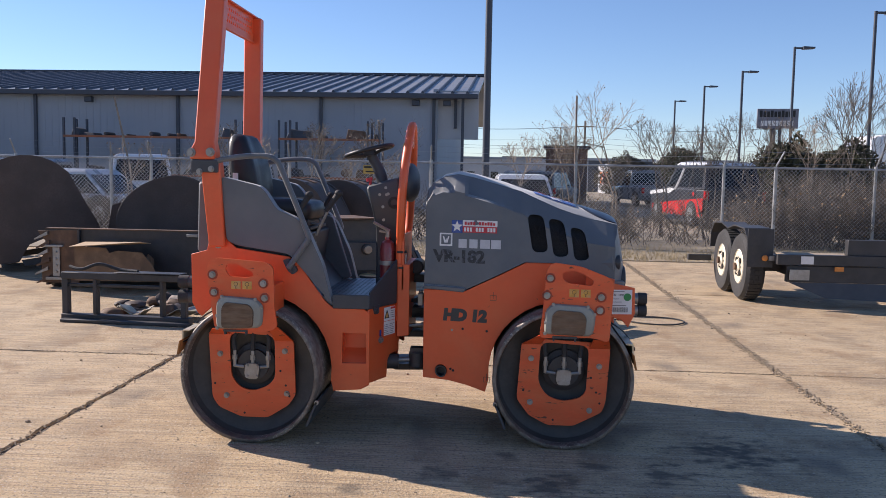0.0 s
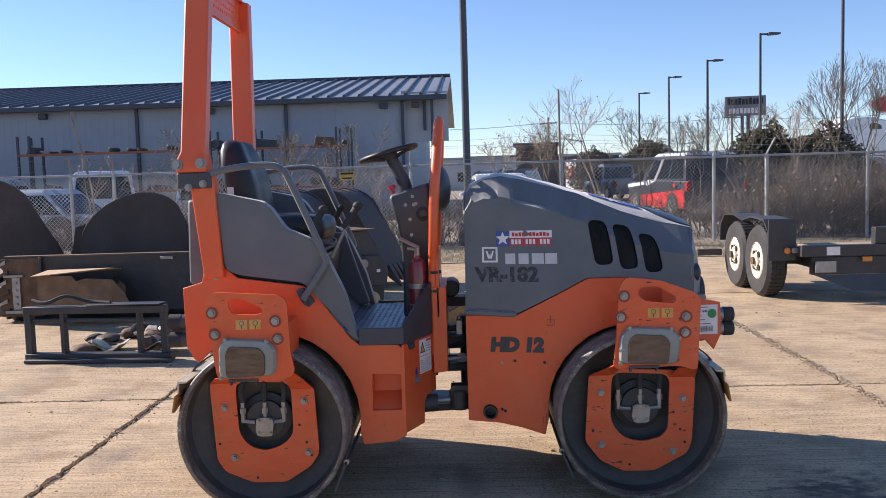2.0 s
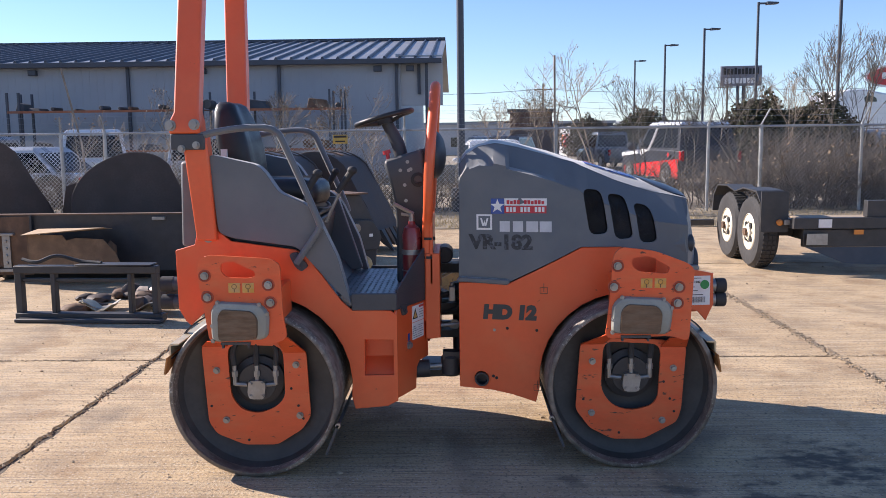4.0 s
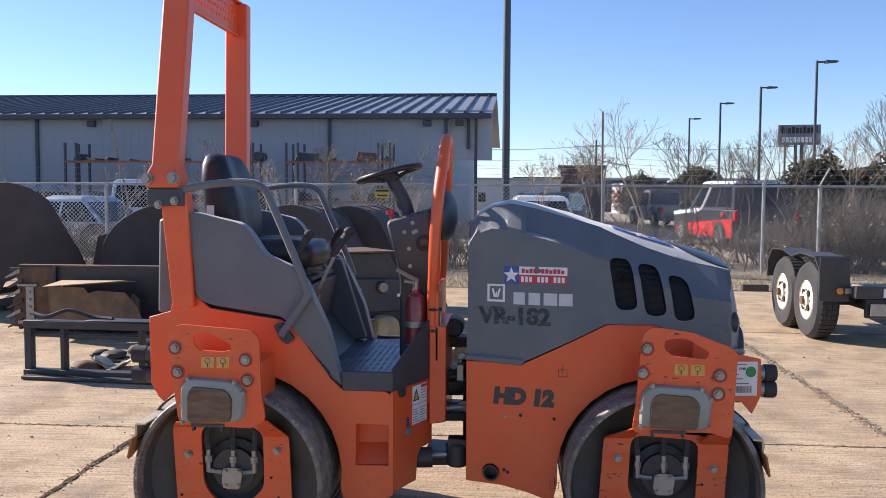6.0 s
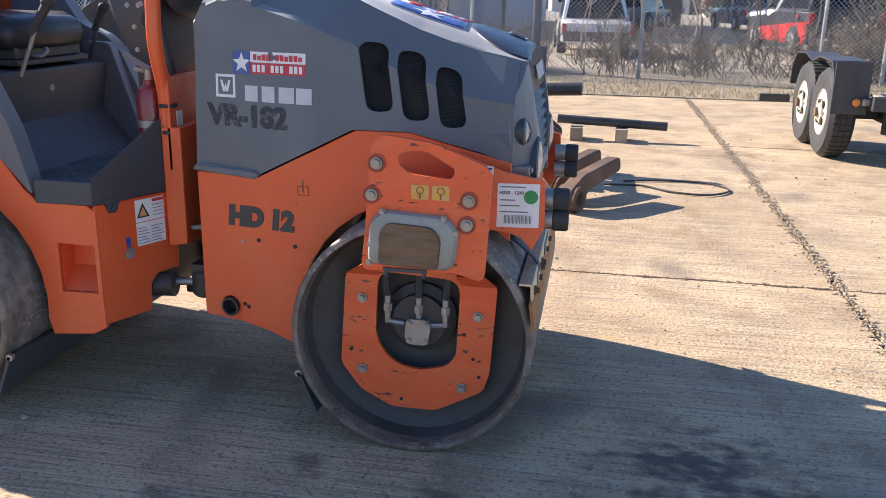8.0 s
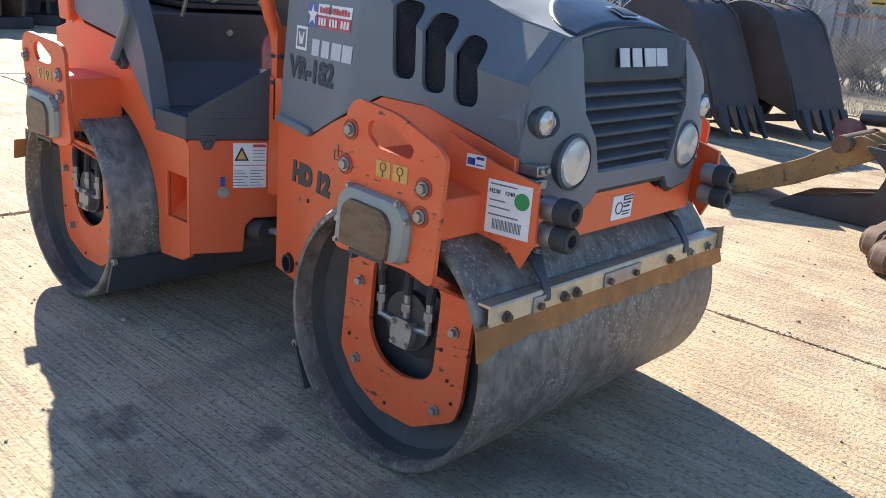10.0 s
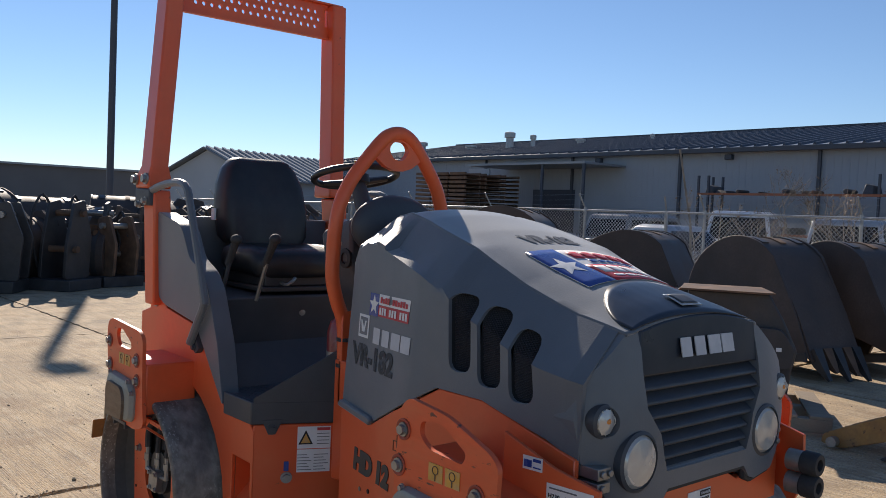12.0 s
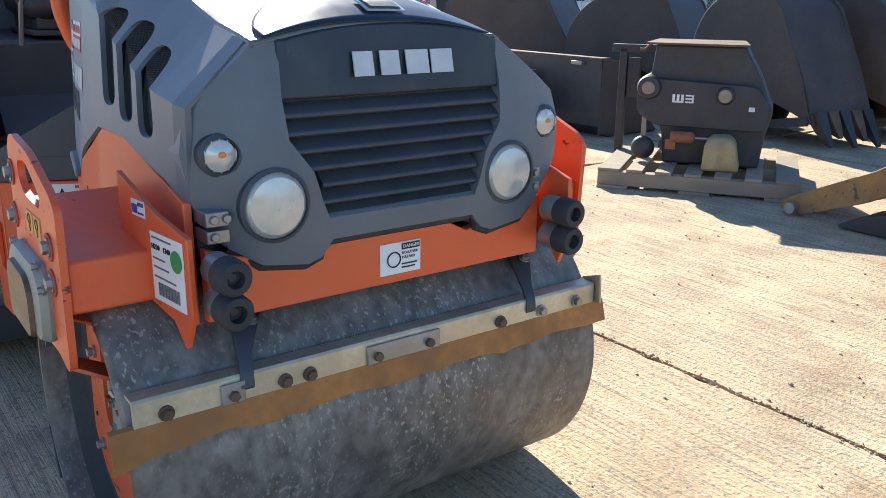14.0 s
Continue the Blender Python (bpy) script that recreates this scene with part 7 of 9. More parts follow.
for i in range(9):
    attachment((-11.6 - 0.45 * i + heap_rng.uniform(-0.3, 0.3), 0.7 + i * 0.95, 0), heap_rng.uniform(0, 360), i)
for i in range(16):
    attachment((-12.3 - 0.42 * (i % 8) + heap_rng.uniform(-0.4, 0.4), 0.2 + (i % 8) * 1.05 + 1.1 * (i // 8) + heap_rng.uniform(-0.3, 0.3), 0), heap_rng.uniform(0, 360), 20 + i)
for i in range(7):
    digging_bucket((-13.8 - 0.45 * i + heap_rng.uniform(-0.3, 0.3), -0.4 + i * 1.35, 0), heap_rng.uniform(60, 230), heap_rng.uniform(1.0, 1.5), heap_rng.uniform(1.25, 1.6), heap_rng.choice((0, 116, 118)))
cable = thing("cable_loop", "thin black cable lying in a loop on the concrete", "cable", (2.14, 3.72, 0.0))
bm = bmesh.new()
tube(bm, smooth_path([(-0.55, 0.12, 0.01), (-0.3, 0.2, 0.01), (0.0, 0.22, 0.012), (0.2, 0.1, 0.01), (0.22, -0.08, 0.01), (0.05, -0.25, 0.012), (-0.2, -0.2, 0.01), (-0.42, -0.02, 0.01), (-0.7, -0.05, 0.01)], 5), 0.008, 6)
part("strand", bm, RUBBER, cable)


def low_loader_bucket(at, rz, w, d, h):
    t = thing("loader_bucket", "wide dark loader bucket with pointed teeth, lying on the concrete", "bucket", at, rz)
    bm = bmesh.new()
    prof = [(-d / 2, 0.10), (-d / 2 + 0.12, 0.0), (d / 2, 0.0), (d / 2, 0.03), (-d / 2 + 0.15, 0.04), (-d / 2 + 0.05, 0.14), (-d / 2 + 0.05, h - 0.02), (-d / 2 + 0.12, h), (-d / 2 - 0.01, h)]
    vs = prism(bm, prof, "x", -w / 2, w / 2)
    part("shell", bm, BLACK_STEEL, t)
    for s in (-1, 1):
        bm = bmesh.new()
        prism(bm, [(-d / 2, 0.03), (d / 2, 0.02), (d / 2 - 0.1, 0.12), (-d / 2 + 0.25, h - 0.02), (-d / 2, h)], "x", s * w / 2 - 0.015, s * w / 2 + 0.015)
        part("side_wall", bm, BUCKET, t)
    bm = bmesh.new()
    box(bm, -w / 2, w / 2, -d / 2 - 0.02, -d / 2 + 0.10, h, h + 0.014)
    part("top_rim", bm, RUST_BROWN, t, "worn top rim")
    f = -d / 2 - 0.004                      # front face
    bm = bmesh.new()
    prism(bm, [(-w / 2 - 0.05, 0.06), (-w / 2 + 0.42, 0.06), (-w / 2 + 0.42, h - 0.005), (-w / 2 - 0.10, h - 0.02), (-w / 2 + 0.04, h * 0.72), (-w / 2 - 0.06, h * 0.5)], "y", f - 0.02, f)
    part("end_panel", bm, RUST_BROWN, t, "brown rusted end panel", bevel=0.004)
    bm = bmesh.new()
    box(bm, -w / 2 + 0.42, -w / 2 + 0.445, f - 0.05, f, 0.10, h)
    part("rib", bm, BLACK_STEEL, t, bevel=0.004)
    bm = bmesh.new()
    box(bm, -w / 2 + 0.10, -w / 2 + 0.19, f - 0.045, f - 0.021, 0.14, 0.50)
    box(bm, -w / 2 + 0.02, -w / 2 + 0.27, f - 0.07, f - 0.021, 0.10, 0.135)
    box(bm, -w / 2 + 0.02, -w / 2 + 0.24, f - 0.07, f - 0.021, 0.505, 0.53)
    for z in (0.2, 0.28, 0.36, 0.44):
        cyl(bm, (-w / 2 + 0.145, f - 0.06, z), (-w / 2 + 0.145, f - 0.044, z), 0.016, 8)
    part("cutting_plate", bm, STEEL, t, "worn bolted cutting plate", bevel=0.003)
    for i in range(6):
        bm = bmesh.new()
        x, z = -w / 2 - 0.02 - 0.02 * (i % 2), 0.08 + i * 0.108
        rings(bm, [[(x + 0.08, f - 0.05, z + 0.03), (x + 0.08, f + 0.03, z + 0.03), (x + 0.08, f + 0.03, z + 0.075), (x + 0.08, f - 0.05, z + 0.075)],
                   [(x - 0.10, f - 0.03, z - 0.035), (x - 0.10, f + 0.0, z - 0.035), (x - 0.10, f + 0.0, z - 0.02), (x - 0.10, f - 0.03, z - 0.02)]])
        part("tooth", bm, STEEL if i % 2 else RUST_BROWN, t, "pointed worn tooth")
    bm = bmesh.new()
    box(bm, w / 2 - 0.36, w / 2 - 0.22, f - 0.05, f, h - 0.06, h - 0.025)
    part("lug", bm, STEEL, t, bevel=0.004)
    return t


low_loader_bucket((-4.02, 5.42, 0), 0, 2.14, 0.80, 0.72)
box_t = thing("torn_cardboard_box", "torn brown cardboard box leaning in the bucket", "box", (-4.12, 4.80, 0.155), 4)
CARD = mat("cardboard", (0.21, 0.135, 0.08), 0.85, var=0.3, scale=5, bump=0.2, dust=0.5, dustcol=(0.11, 0.075, 0.05))
bm = bmesh.new()
prism(bm, [(-0.38, 0.0), (0.60, 0.0), (0.52, 0.20), (0.40, 0.34), (0.12, 0.36), (0.02, 0.33), (-0.02, 0.39), (-0.38, 0.40)], "y", -0.24, -0.228)
part("panel", bm, CARD, box_t)
bm = bmesh.new()
prism(bm, [(-0.24, 0.0), (0.24, 0.0), (0.25, 0.33), (0.1, 0.38), (-0.05, 0.34), (-0.24, 0.40)], "x", -0.385, -0.373)
part("panel", bm, CARD, box_t)
bm = bmesh.new()
prism(bm, [(-0.24, 0.0), (0.24, 0.0), (0.24, 0.20), (0.0, 0.30), (-0.24, 0.18)], "x", 0.39, 0.402)
part("panel", bm, CARD, box_t)
bm = bmesh.new()
rings(bm, [[(-0.42, -0.30, 0.40), (0.44, -0.34, 0.47), (0.44, -0.34, 0.475), (-0.42, -0.30, 0.405)], [(-0.40, 0.10, 0.425), (0.40, 0.08, 0.42), (0.40, 0.08, 0.425), (-0.40, 0.10, 0.43)]])
part("flap", bm, mat("pale_board", (0.50, 0.36, 0.22), 0.8, var=0.15, scale=4, bump=0.1), box_t, "pale torn flap")
# steel mounting frame
fr = thing("mounting_frame", "black steel attachment frame standing on the concrete", "frame", (-3.08, 2.80, 0), -4)
for nm, x0, x1, y0, y1, z0, z1 in (("top_bar", -0.66, 0.60, -0.04, 0.05, 0.405, 0.47), ("bottom_bar", -0.66, 0.64, -0.05, 0.05, 0.0, 0.065), ("front_lip", -0.62, 0.66, -0.14, -0.04, 0.0, 0.03),
                                  ("upright", -0.66, -0.60, -0.03, 0.04, 0.06, 0.41), ("upright", -0.34, -0.30, -0.03, 0.04, 0.06, 0.41), ("upright", 0.34, 0.375, -0.03, 0.04, 0.06, 0.41),
                                  ("upright", 0.55, 0.60, -0.03, 0.04, 0.06, 0.41), ("brace", -0.60, 0.34, -0.01, 0.02, 0.33, 0.36), ("top_plate", -0.1, 0.56, -0.06, 0.10, 0.475, 0.485)):
    bm = bmesh.new()
    box(bm, x0, x1, y0, y1, z0, z1)
    part(nm, bm, BLACK_STEEL, fr, bevel=0.006)
bm = bmesh.new()
tube(bm, smooth_path([(-0.60, 0.02, 0.52), (-0.45, -0.02, 0.50), (-0.3, 0.03, 0.55), (-0.1, 0.05, 0.50), (0.1, 0.02, 0.49)], 4), 0.016, 8)
part("hose", bm, RUBBER, fr, "black hose draped over the frame")
for i, (x, y, r_) in enumerate(((-0.05, 0.40, 0.10), (0.25, 0.45, 0.13), (0.1, 0.30, 0.06), (0.47, 0.22, 0.05), (-0.42, 0.3, 0.05), (-0.2, 0.55, 0.09))):
    bm = bmesh.new()
    vs = bmesh.ops.create_icosphere(bm, subdivisions=2, radius=1.0)["verts"]
    for v in vs:
        v.co *= 1 + 0.25 * noise.noise(v.co * 1.7 + Vector((i * 3, 0, 0)))
    bmesh.ops.transform(bm, matrix=Matrix.Translation((-3.08 + x, 2.8 + y * 2.6, r_ * 0.32)) @ Matrix.Diagonal((r_ * 0.95, r_ * 0.7, r_ * 0.42, 1)), verts=vs)
    part("debris_lump", bm, RUST_BROWN if i % 2 else BUCKET, None, "lump of debris lying behind the frame", category="debris", group="debris lumps")

scrap_rng = random.Random(17)
for i in range(12):
    x, y = -3.55 + scrap_rng.random() * 1.05, 3.05 + scrap_rng.random() * 0.9
    a, b, c = scrap_rng.uniform(0.06, 0.17), scrap_rng.uniform(0.05, 0.11), scrap_rng.uniform(0.03, 0.09)
    bm = bmesh.new()
    vs = bmesh.ops.create_icosphere(bm, subdivisions=2, radius=1.0)["verts"]
    for v in vs:
        v.co *= 1 + 0.45 * noise.noise(v.co * 2.1 + Vector((i * 5, 2, 0)))
    bmesh.ops.transform(bm, matrix=pose(x, y, c * 0.7, 0, 0, scrap_rng.uniform(0, 180)) @ Matrix.Diagonal((a, b, c, 1)), verts=vs)
    part("debris_lump", bm, scrap_rng.choice((RUST_BROWN, RUST_BROWN, BUCKET)), None, "dark lump of debris lying behind the frame", category="debris", group="debris lumps")
for i in range(5):
    w_, l_ = scrap_rng.uniform(0.05, 0.12), scrap_rng.uniform(0.16, 0.34)
    bm = bmesh.new()
    rings(bm, [[(l_ * (k / 4 - 0.5), -w_, 0.02 + 0.05 * math.sin(k * 1.3 + i)), (l_ * (k / 4 - 0.5), w_, 0.03 + 0.05 * math.sin(k * 1.1 + i)),
                (l_ * (k / 4 - 0.5), w_, 0.036 + 0.05 * math.sin(k * 1.1 + i)), (l_ * (k / 4 - 0.5), -w_, 0.026 + 0.05 * math.sin(k * 1.3 + i))] for k in range(5)])
    low_ = min(v.co.z for v in bm.verts)
    bmesh.ops.transform(bm, matrix=pose(-3.5 + scrap_rng.random(), 3.0 + scrap_rng.random() * 0.8, -low_, 0, 0, scrap_rng.uniform(0, 180)), verts=bm.verts[:])
    part("bent_scrap_sheet", bm, GALV if i % 2 else STEEL, None, "bent pale scrap of sheet metal on the concrete", category="scrap", group="scrap sheets")

# coupler on a pallet
pal = thing("wooden_pallet", "weathered wooden pallet on the concrete", "pallet", (-1.18, 4.22, 0), 33)
for i in range(7):
    bm = bmesh.new()
    x = -0.66 + i * 0.195
    box(bm, x, x + (0.11 if i not in (0, 6) else 0.15), -0.5, 0.5, 0.115, 0.135)
    part("board", bm, WOOD, pal, bevel=0.002)
for y in (-0.46, 0, 0.46):
    bm = bmesh.new()
    box(bm, -0.66, 0.66, y - 0.045, y + 0.045, 0.02, 0.114)
    part("bearer", bm, WOOD, pal, bevel=0.003)
for y in (-0.46, 0.46):
    for x0, x1 in ((-0.66, -0.45), (-0.1, 0.1), (0.45, 0.66)):
        bm = bmesh.new()
        box(bm, x0, x1, y - 0.06, y + 0.06, 0.0, 0.0195)
        part("foot_board", bm, WOOD, pal)
cp = thing("quick_coupler", "black excavator quick coupler with pale pin ends, standing on a pallet", "coupler", (-1.20, 4.30, 0.136), 33)
bm = bmesh.new()
rings(bm, [[(x, y, z) for x, y in ((-a_, -0.18), (b_, -0.18), (b_, 0.28), (-a_, 0.28))] for z, a_, b_ in ((0.0, 0.30, 0.36), (0.22, 0.32, 0.38), (0.40, 0.40, 0.42), (0.62, 0.42, 0.32), (0.83, 0.40, 0.20))])
part("body", bm, BLACK_STEEL, cp, "black coupler body", bevel=0.015)
bm = bmesh.new()
prism(bm, fillet([(-0.50, 0.36), (-0.50, 0.52), (-0.40, 0.60), (0.30, 0.57), (0.40, 0.42), (0.37, 0.26), (-0.36, 0.27)], 0.05), "y", -0.245, -0.19)
part("side_plate", bm, BLACK_STEEL, cp, "black side plate with white mark", bevel=0.008)
bm = bmesh.new()
prism(bm, [(-0.46, -0.28), (0.23, -0.30), (0.18, 0.34), (-0.44, 0.32)], "z", 0.832, 0.846)
part("top_plate", bm, RUST_BROWN, cp, "rusty flat top plate")
bm = bmesh.new()
tube(bm, [(-0.44, 0.0, 0.840), (-0.50, 0.02, 0.78), (-0.54, 0.02, 0.78)], 0.012, 6)
part("top_lug", bm, RUST_BROWN, cp)
for x, z, r_ in ((-0.42, 0.535, 0.085), (0.10, 0.50, 0.062)):
    bm = bmesh.new()
    lathe(bm, [(r_, 0.28), (r_, -0.255), (r_ * 0.88, -0.275), (r_ * 0.7, -0.28)], (x, 0, z), "y", 20)
    part("pin_boss", bm, BLACK_STEEL, cp)
    bm = bmesh.new()
    lathe(bm, [(0.045, -0.282), (0.045, -0.296), (0.038, -0.302), (0.004, -0.302)], (x, 0, z), "y", 16)
    part("pin_end", bm, WOOD, cp, "pale pin end cap")
bm = bmesh.new()
for k in range(3):
    box(bm, -0.255 + k * 0.030, -0.237 + k * 0.030, -0.2475, -0.246, 0.445, 0.495)
box(bm, -0.255, -0.177, -0.2475, -0.246, 0.438, 0.450)
for z in (0.438, 0.461, 0.484):
    box(bm, -0.165, -0.110, -0.2475, -0.246, z, z + 0.011)
box(bm, -0.122, -0.108, -0.2475, -0.246, 0.438, 0.495)
part("white_mark", bm, WHITE, cp, "white maker's mark")
bm = bmesh.new()
box(bm, 0.26, 0.30, -0.2475, -0.246, 0.40, 0.43)
part("small_label", bm, WHITE, cp)
bm = bmesh.new()
rings(bm, [[(-0.01, -0.42, 0.0), (0.24, -0.42, 0.0), (0.24, -0.20, 0.0), (-0.01, -0.20, 0.0)], [(0.0, -0.42, 0.17), (0.20, -0.42, 0.20), (0.20, -0.20, 0.20), (0.0, -0.20, 0.17)], [(0.03, -0.38, 0.23), (0.15, -0.38, 0.24), (0.15, -0.20, 0.24), (0.03, -0.20, 0.23)]])
part("casting", bm, mat("pale_ochre_cast_iron", (0.46, 0.34, 0.16), 0.6, var=0.2, scale=9, bump=0.2, dust=0.35, dustcol=(0.25, 0.18, 0.1)), cp, "pale ochre casting", bevel=0.02)
bm = bmesh.new()
cyl(bm, (-0.24, -0.30, 0.205), (-0.10, -0.30, 0.205), 0.042, 14)
ball(bm, (-0.10, -0.30, 0.205), 0.03, 0.042, 0.042, 12, 8)
box(bm, -0.27, -0.20, -0.33, -0.27, 0.12, 0.19)
part("valve_body", bm, RUST_BEAM, cp, "ochre valve body")
bm = bmesh.new()
cyl(bm, (-0.08, -0.30, 0.205), (0.02, -0.30, 0.205), 0.010, 10)
part("valve_stem", bm, STEEL, cp)
bm = bmesh.new()
ball(bm, (-0.44, -0.20, 0.10), 0.085, 0.06, 0.085, 16, 10)
part("roller_end", bm, BLACK_STEEL, cp)
bm = bmesh.new()
box(bm, -0.46, -0.425, -0.20, -0.16, 0.14, 0.46)
part("pale_link", bm, WOOD, cp, "pale worn link bar", bevel=0.004)
bm = bmesh.new()
box(bm, -0.72, -0.66, 0.25, 0.33, -0.136, 0.78)
box(bm, -0.78, -0.40, 0.25, 0.33, 0.74, 0.80)
box(bm, -0.66, -0.56, 0.27, 0.31, 0.40, 0.70)
part("bracket_arm", bm, BLACK_STEEL, cp, "black bracket arm", bevel=0.006)
bm = bmesh.new()
lathe(bm, [(0.10, 0.0), (0.10, 0.10), (0.06, 0.10), (0.06, 0.03)], (-2.05, 4.95, 0), "z", 18)
part("steel_ring", bm, RUST_BROWN, None, "rusty steel ring lying on the concrete", category="ring")

# grapple with worn yellow arms
gp = thing("grapple", "grapple with worn yellow arms and dark jaws lying on the concrete", "grapple", (-0.14, 4.10, 0), 0)
for k in range(3):
    y = -0.22 + k * 0.2
    bm = bmesh.new()
    arm = [(-0.16, 0.02), (0.0, 0.012), (0.38, 0.16), (0.84, 0.42), (0.86, 0.53), (0.74, 0.57), (0.40, 0.35), (-0.14, 0.09)]
    prism(bm, fillet(arm, 0.03, 2), "y", y - 0.02, y + 0.02)
    part("arm", bm, YELLOW_STEEL, gp, "worn yellow curved arm", bevel=0.004)
for k in range(3):
    y = -0.30 + k * 0.22
    bm = bmesh.new()
    jaw = [(0.25, 0.01), (0.95, 0.0), (1.15, 0.10), (1.22, 0.34), (1.02, 0.50), (0.80, 0.52), (0.98, 0.36), (0.92, 0.20), (0.62, 0.14), (0.40, 0.10)]
    prism(bm, fillet(jaw, 0.04, 2), "y", y - 0.022, y + 0.022)
    part("jaw", bm, RUST_BROWN if k else BLACK_STEEL, gp, "dark rusty jaw", bevel=0.004)
for x, z, r_, l_ in ((0.66, 0.50, 0.06, 0.34), (1.05, 0.42, 0.05, 0.36), (-0.06, 0.05, 0.035, 0.30)):
    bm = bmesh.new()
    cyl(bm, (x, -l_, z), (x, l_, z), r_, 16)
    part("pin", bm, STEEL if r_ < 0.04 else RUST_BROWN, gp)
bm = bmesh.new()
cyl(bm, (0.52, 0.32, 0.50), (0.52, 0.20, 0.52), 0.10, 16)
part("ram_end", bm, mat("maroon_paint", (0.11, 0.02, 0.025), 0.5, var=0.15, bump=0.1, dust=0.2), gp, "maroon ram end")
bm = bmesh.new()
cyl(bm, (0.55, 0.36, 0.62), (1.35, 0.30, 0.66), 0.055, 16)
part("ram", bm, BLACK_STEEL, gp, "black hydraulic ram")
bm = bmesh.new()
box(bm, 1.1, 1.42, -0.30, 0.30, 0.0, 0.07)
part("base", bm, BLACK_STEEL, gp, bevel=0.008)
for k, (x, y) in enumerate(((1.12, 3.16), (1.26, 2.86))):
    hk = thing("steel_link", "brown rusted forged steel link lying on the concrete", "link", (x, y, 0.0), 62, "steel links")
    bm = bmesh.new()
    prism(bm, fillet([(-0.20, 0.06), (-0.18, 0.16), (0.0, 0.24), (0.5, 0.30), (0.52, 0.20), (0.05, 0.12), (-0.02, 0.02), (-0.15, 0.0)], 0.03, 2), "y", -0.05, 0.05)
    part("bar", bm, RUST_BROWN, hk, bevel=0.01)
    bm = bmesh.new()
    lathe(bm, [(0.09, -0.07), (0.09, 0.07), (0.05, 0.07), (0.05, -0.07)], (-0.10, 0, 0.09), "y", 16)
    part("eye", bm, RUST_BROWN, hk)
pp = bmesh.new()
cyl(pp, (0.95, 5.95, 0.20), (2.05, 5.95, 0.16), 0.045, 14)
part("steel_tube", pp, BLACK_STEEL, None, "black steel tube propped beside the attachments", category="tube")
for x in (1.15, 1.6):
    bm = bmesh.new()
    box(bm, x - 0.06, x + 0.06, 5.8, 6.1, 0.0, 0.13)
    part("timber_block", bm, WOOD, None, "small timber block on the concrete", category="block", group="timber blocks")

# ---- tandem trailer ----
tr = thing("flatbed_trailer", "black tandem-axle flatbed trailer with cream wheels", "trailer")


def trailer_wheel(cx, cy):
    bm = bmesh.new()
    R = 0.405
    n = 40
    lo = []
    for r, h in ((0.21, -0.10), (0.30, -0.118), (0.375, -0.112), (R, -0.075), (R, 0.075), (0.375, 0.112), (0.30, 0.118), (0.21, 0.10)):
        lo.append([(cx + 0.11 + h, cy + r * math.cos(2 * math.pi * i / n), R + r * math.sin(2 * math.pi * i / n)) for i in range(n)])
    rings(bm, lo, cap=False)
    w = part("wheel", bm, RUBBER, tr, "black tyre")
    verts, faces = [], []
    for i in range(44):
        for h0, h1 in ((-0.072, -0.03), (-0.02, 0.02), (0.03, 0.072)):
            a0, a1 = 2 * math.pi * (i + 0.1) / 44, 2 * math.pi * (i + 0.75) / 44
            k = len(verts)
            for rr in (R - 0.002, R + 0.009):
                for a in (a0, a1):
                    for h in (h0, h1):
                        verts.append((cx + 0.11 + h, cy + rr * math.cos(a), R + rr * math.sin(a)))
            faces += [(k + 4, k + 5, k + 7, k + 6), (k, k + 1, k + 5, k + 4), (k + 2, k + 6, k + 7, k + 3), (k, k + 4, k + 6, k + 2), (k + 1, k + 3, k + 7, k + 5)]
    raw("tread", verts, faces, RUBBER, w, kind="stuff")
    bm = bmesh.new()
    lo = []
    for r, h in ((0.215, -0.01), (0.205, -0.02), (0.19, 0.02), (0.15, 0.03), (0.13, 0.005), (0.09, 0.0), (0.085, -0.03), (0.04, -0.045), (0.005, -0.045)):
        lo.append([(cx + 0.02 + h, cy + r * math.cos(2 * math.pi * i / 32), R + r * math.sin(2 * math.pi * i / 32)) for i in range(32)])
    rings(bm, lo)
    part("rim", bm, RIM_CREAM, w, "cream painted rim")
    bm = bmesh.new()
    cyl(bm, (cx - 0.05, cy, R), (cx + 0.02, cy, R), 0.045, 14)
    part("hub", bm, RUST_BROWN, w)
    # every second one is a black disc painting a rim hole's shade
    for i in range(8):
        a = 2 * math.pi * i / 8
        bm = bmesh.new()
        cyl(bm, (cx - 0.005, cy + 0.11 * math.cos(a), R + 0.11 * math.sin(a)), (cx + 0.03, cy + 0.11 * math.cos(a), R + 0.11 * math.sin(a)), 0.034 if i % 2 else 0.012, 8)
        part("wheel_hole" if i % 2 else "wheel_nut", bm, INK if i % 2 else STEEL, w)


trailer_wheel(3.40, 5.62)
trailer_wheel(3.40, 6.44)
bm = bmesh.new()
fo = [(5.10, 0.52), (5.12, 0.78), (5.26, 0.90), (5.72, 0.915), (6.02, 0.86), (6.34, 0.915), (6.72, 0.90), (6.90, 0.76), (6.92, 0.55)]
fi = [(6.89, 0.55), (6.87, 0.75), (6.71, 0.885), (6.34, 0.90), (6.02, 0.845), (5.72, 0.90), (5.27, 0.885), (5.14, 0.775), (5.125, 0.52)]
prism(bm, fo + fi, "x", 3.36, 3.66)
part("fender", bm, BLACK_STEEL, tr, "black steel fender")
bm = bmesh.new()
box(bm, 3.36, 3.66, 5.095, 5.11, 0.45, 0.90)
part("fender_skirt", bm, BLACK_STEEL, tr, "black fender skirt", bevel=0.004)
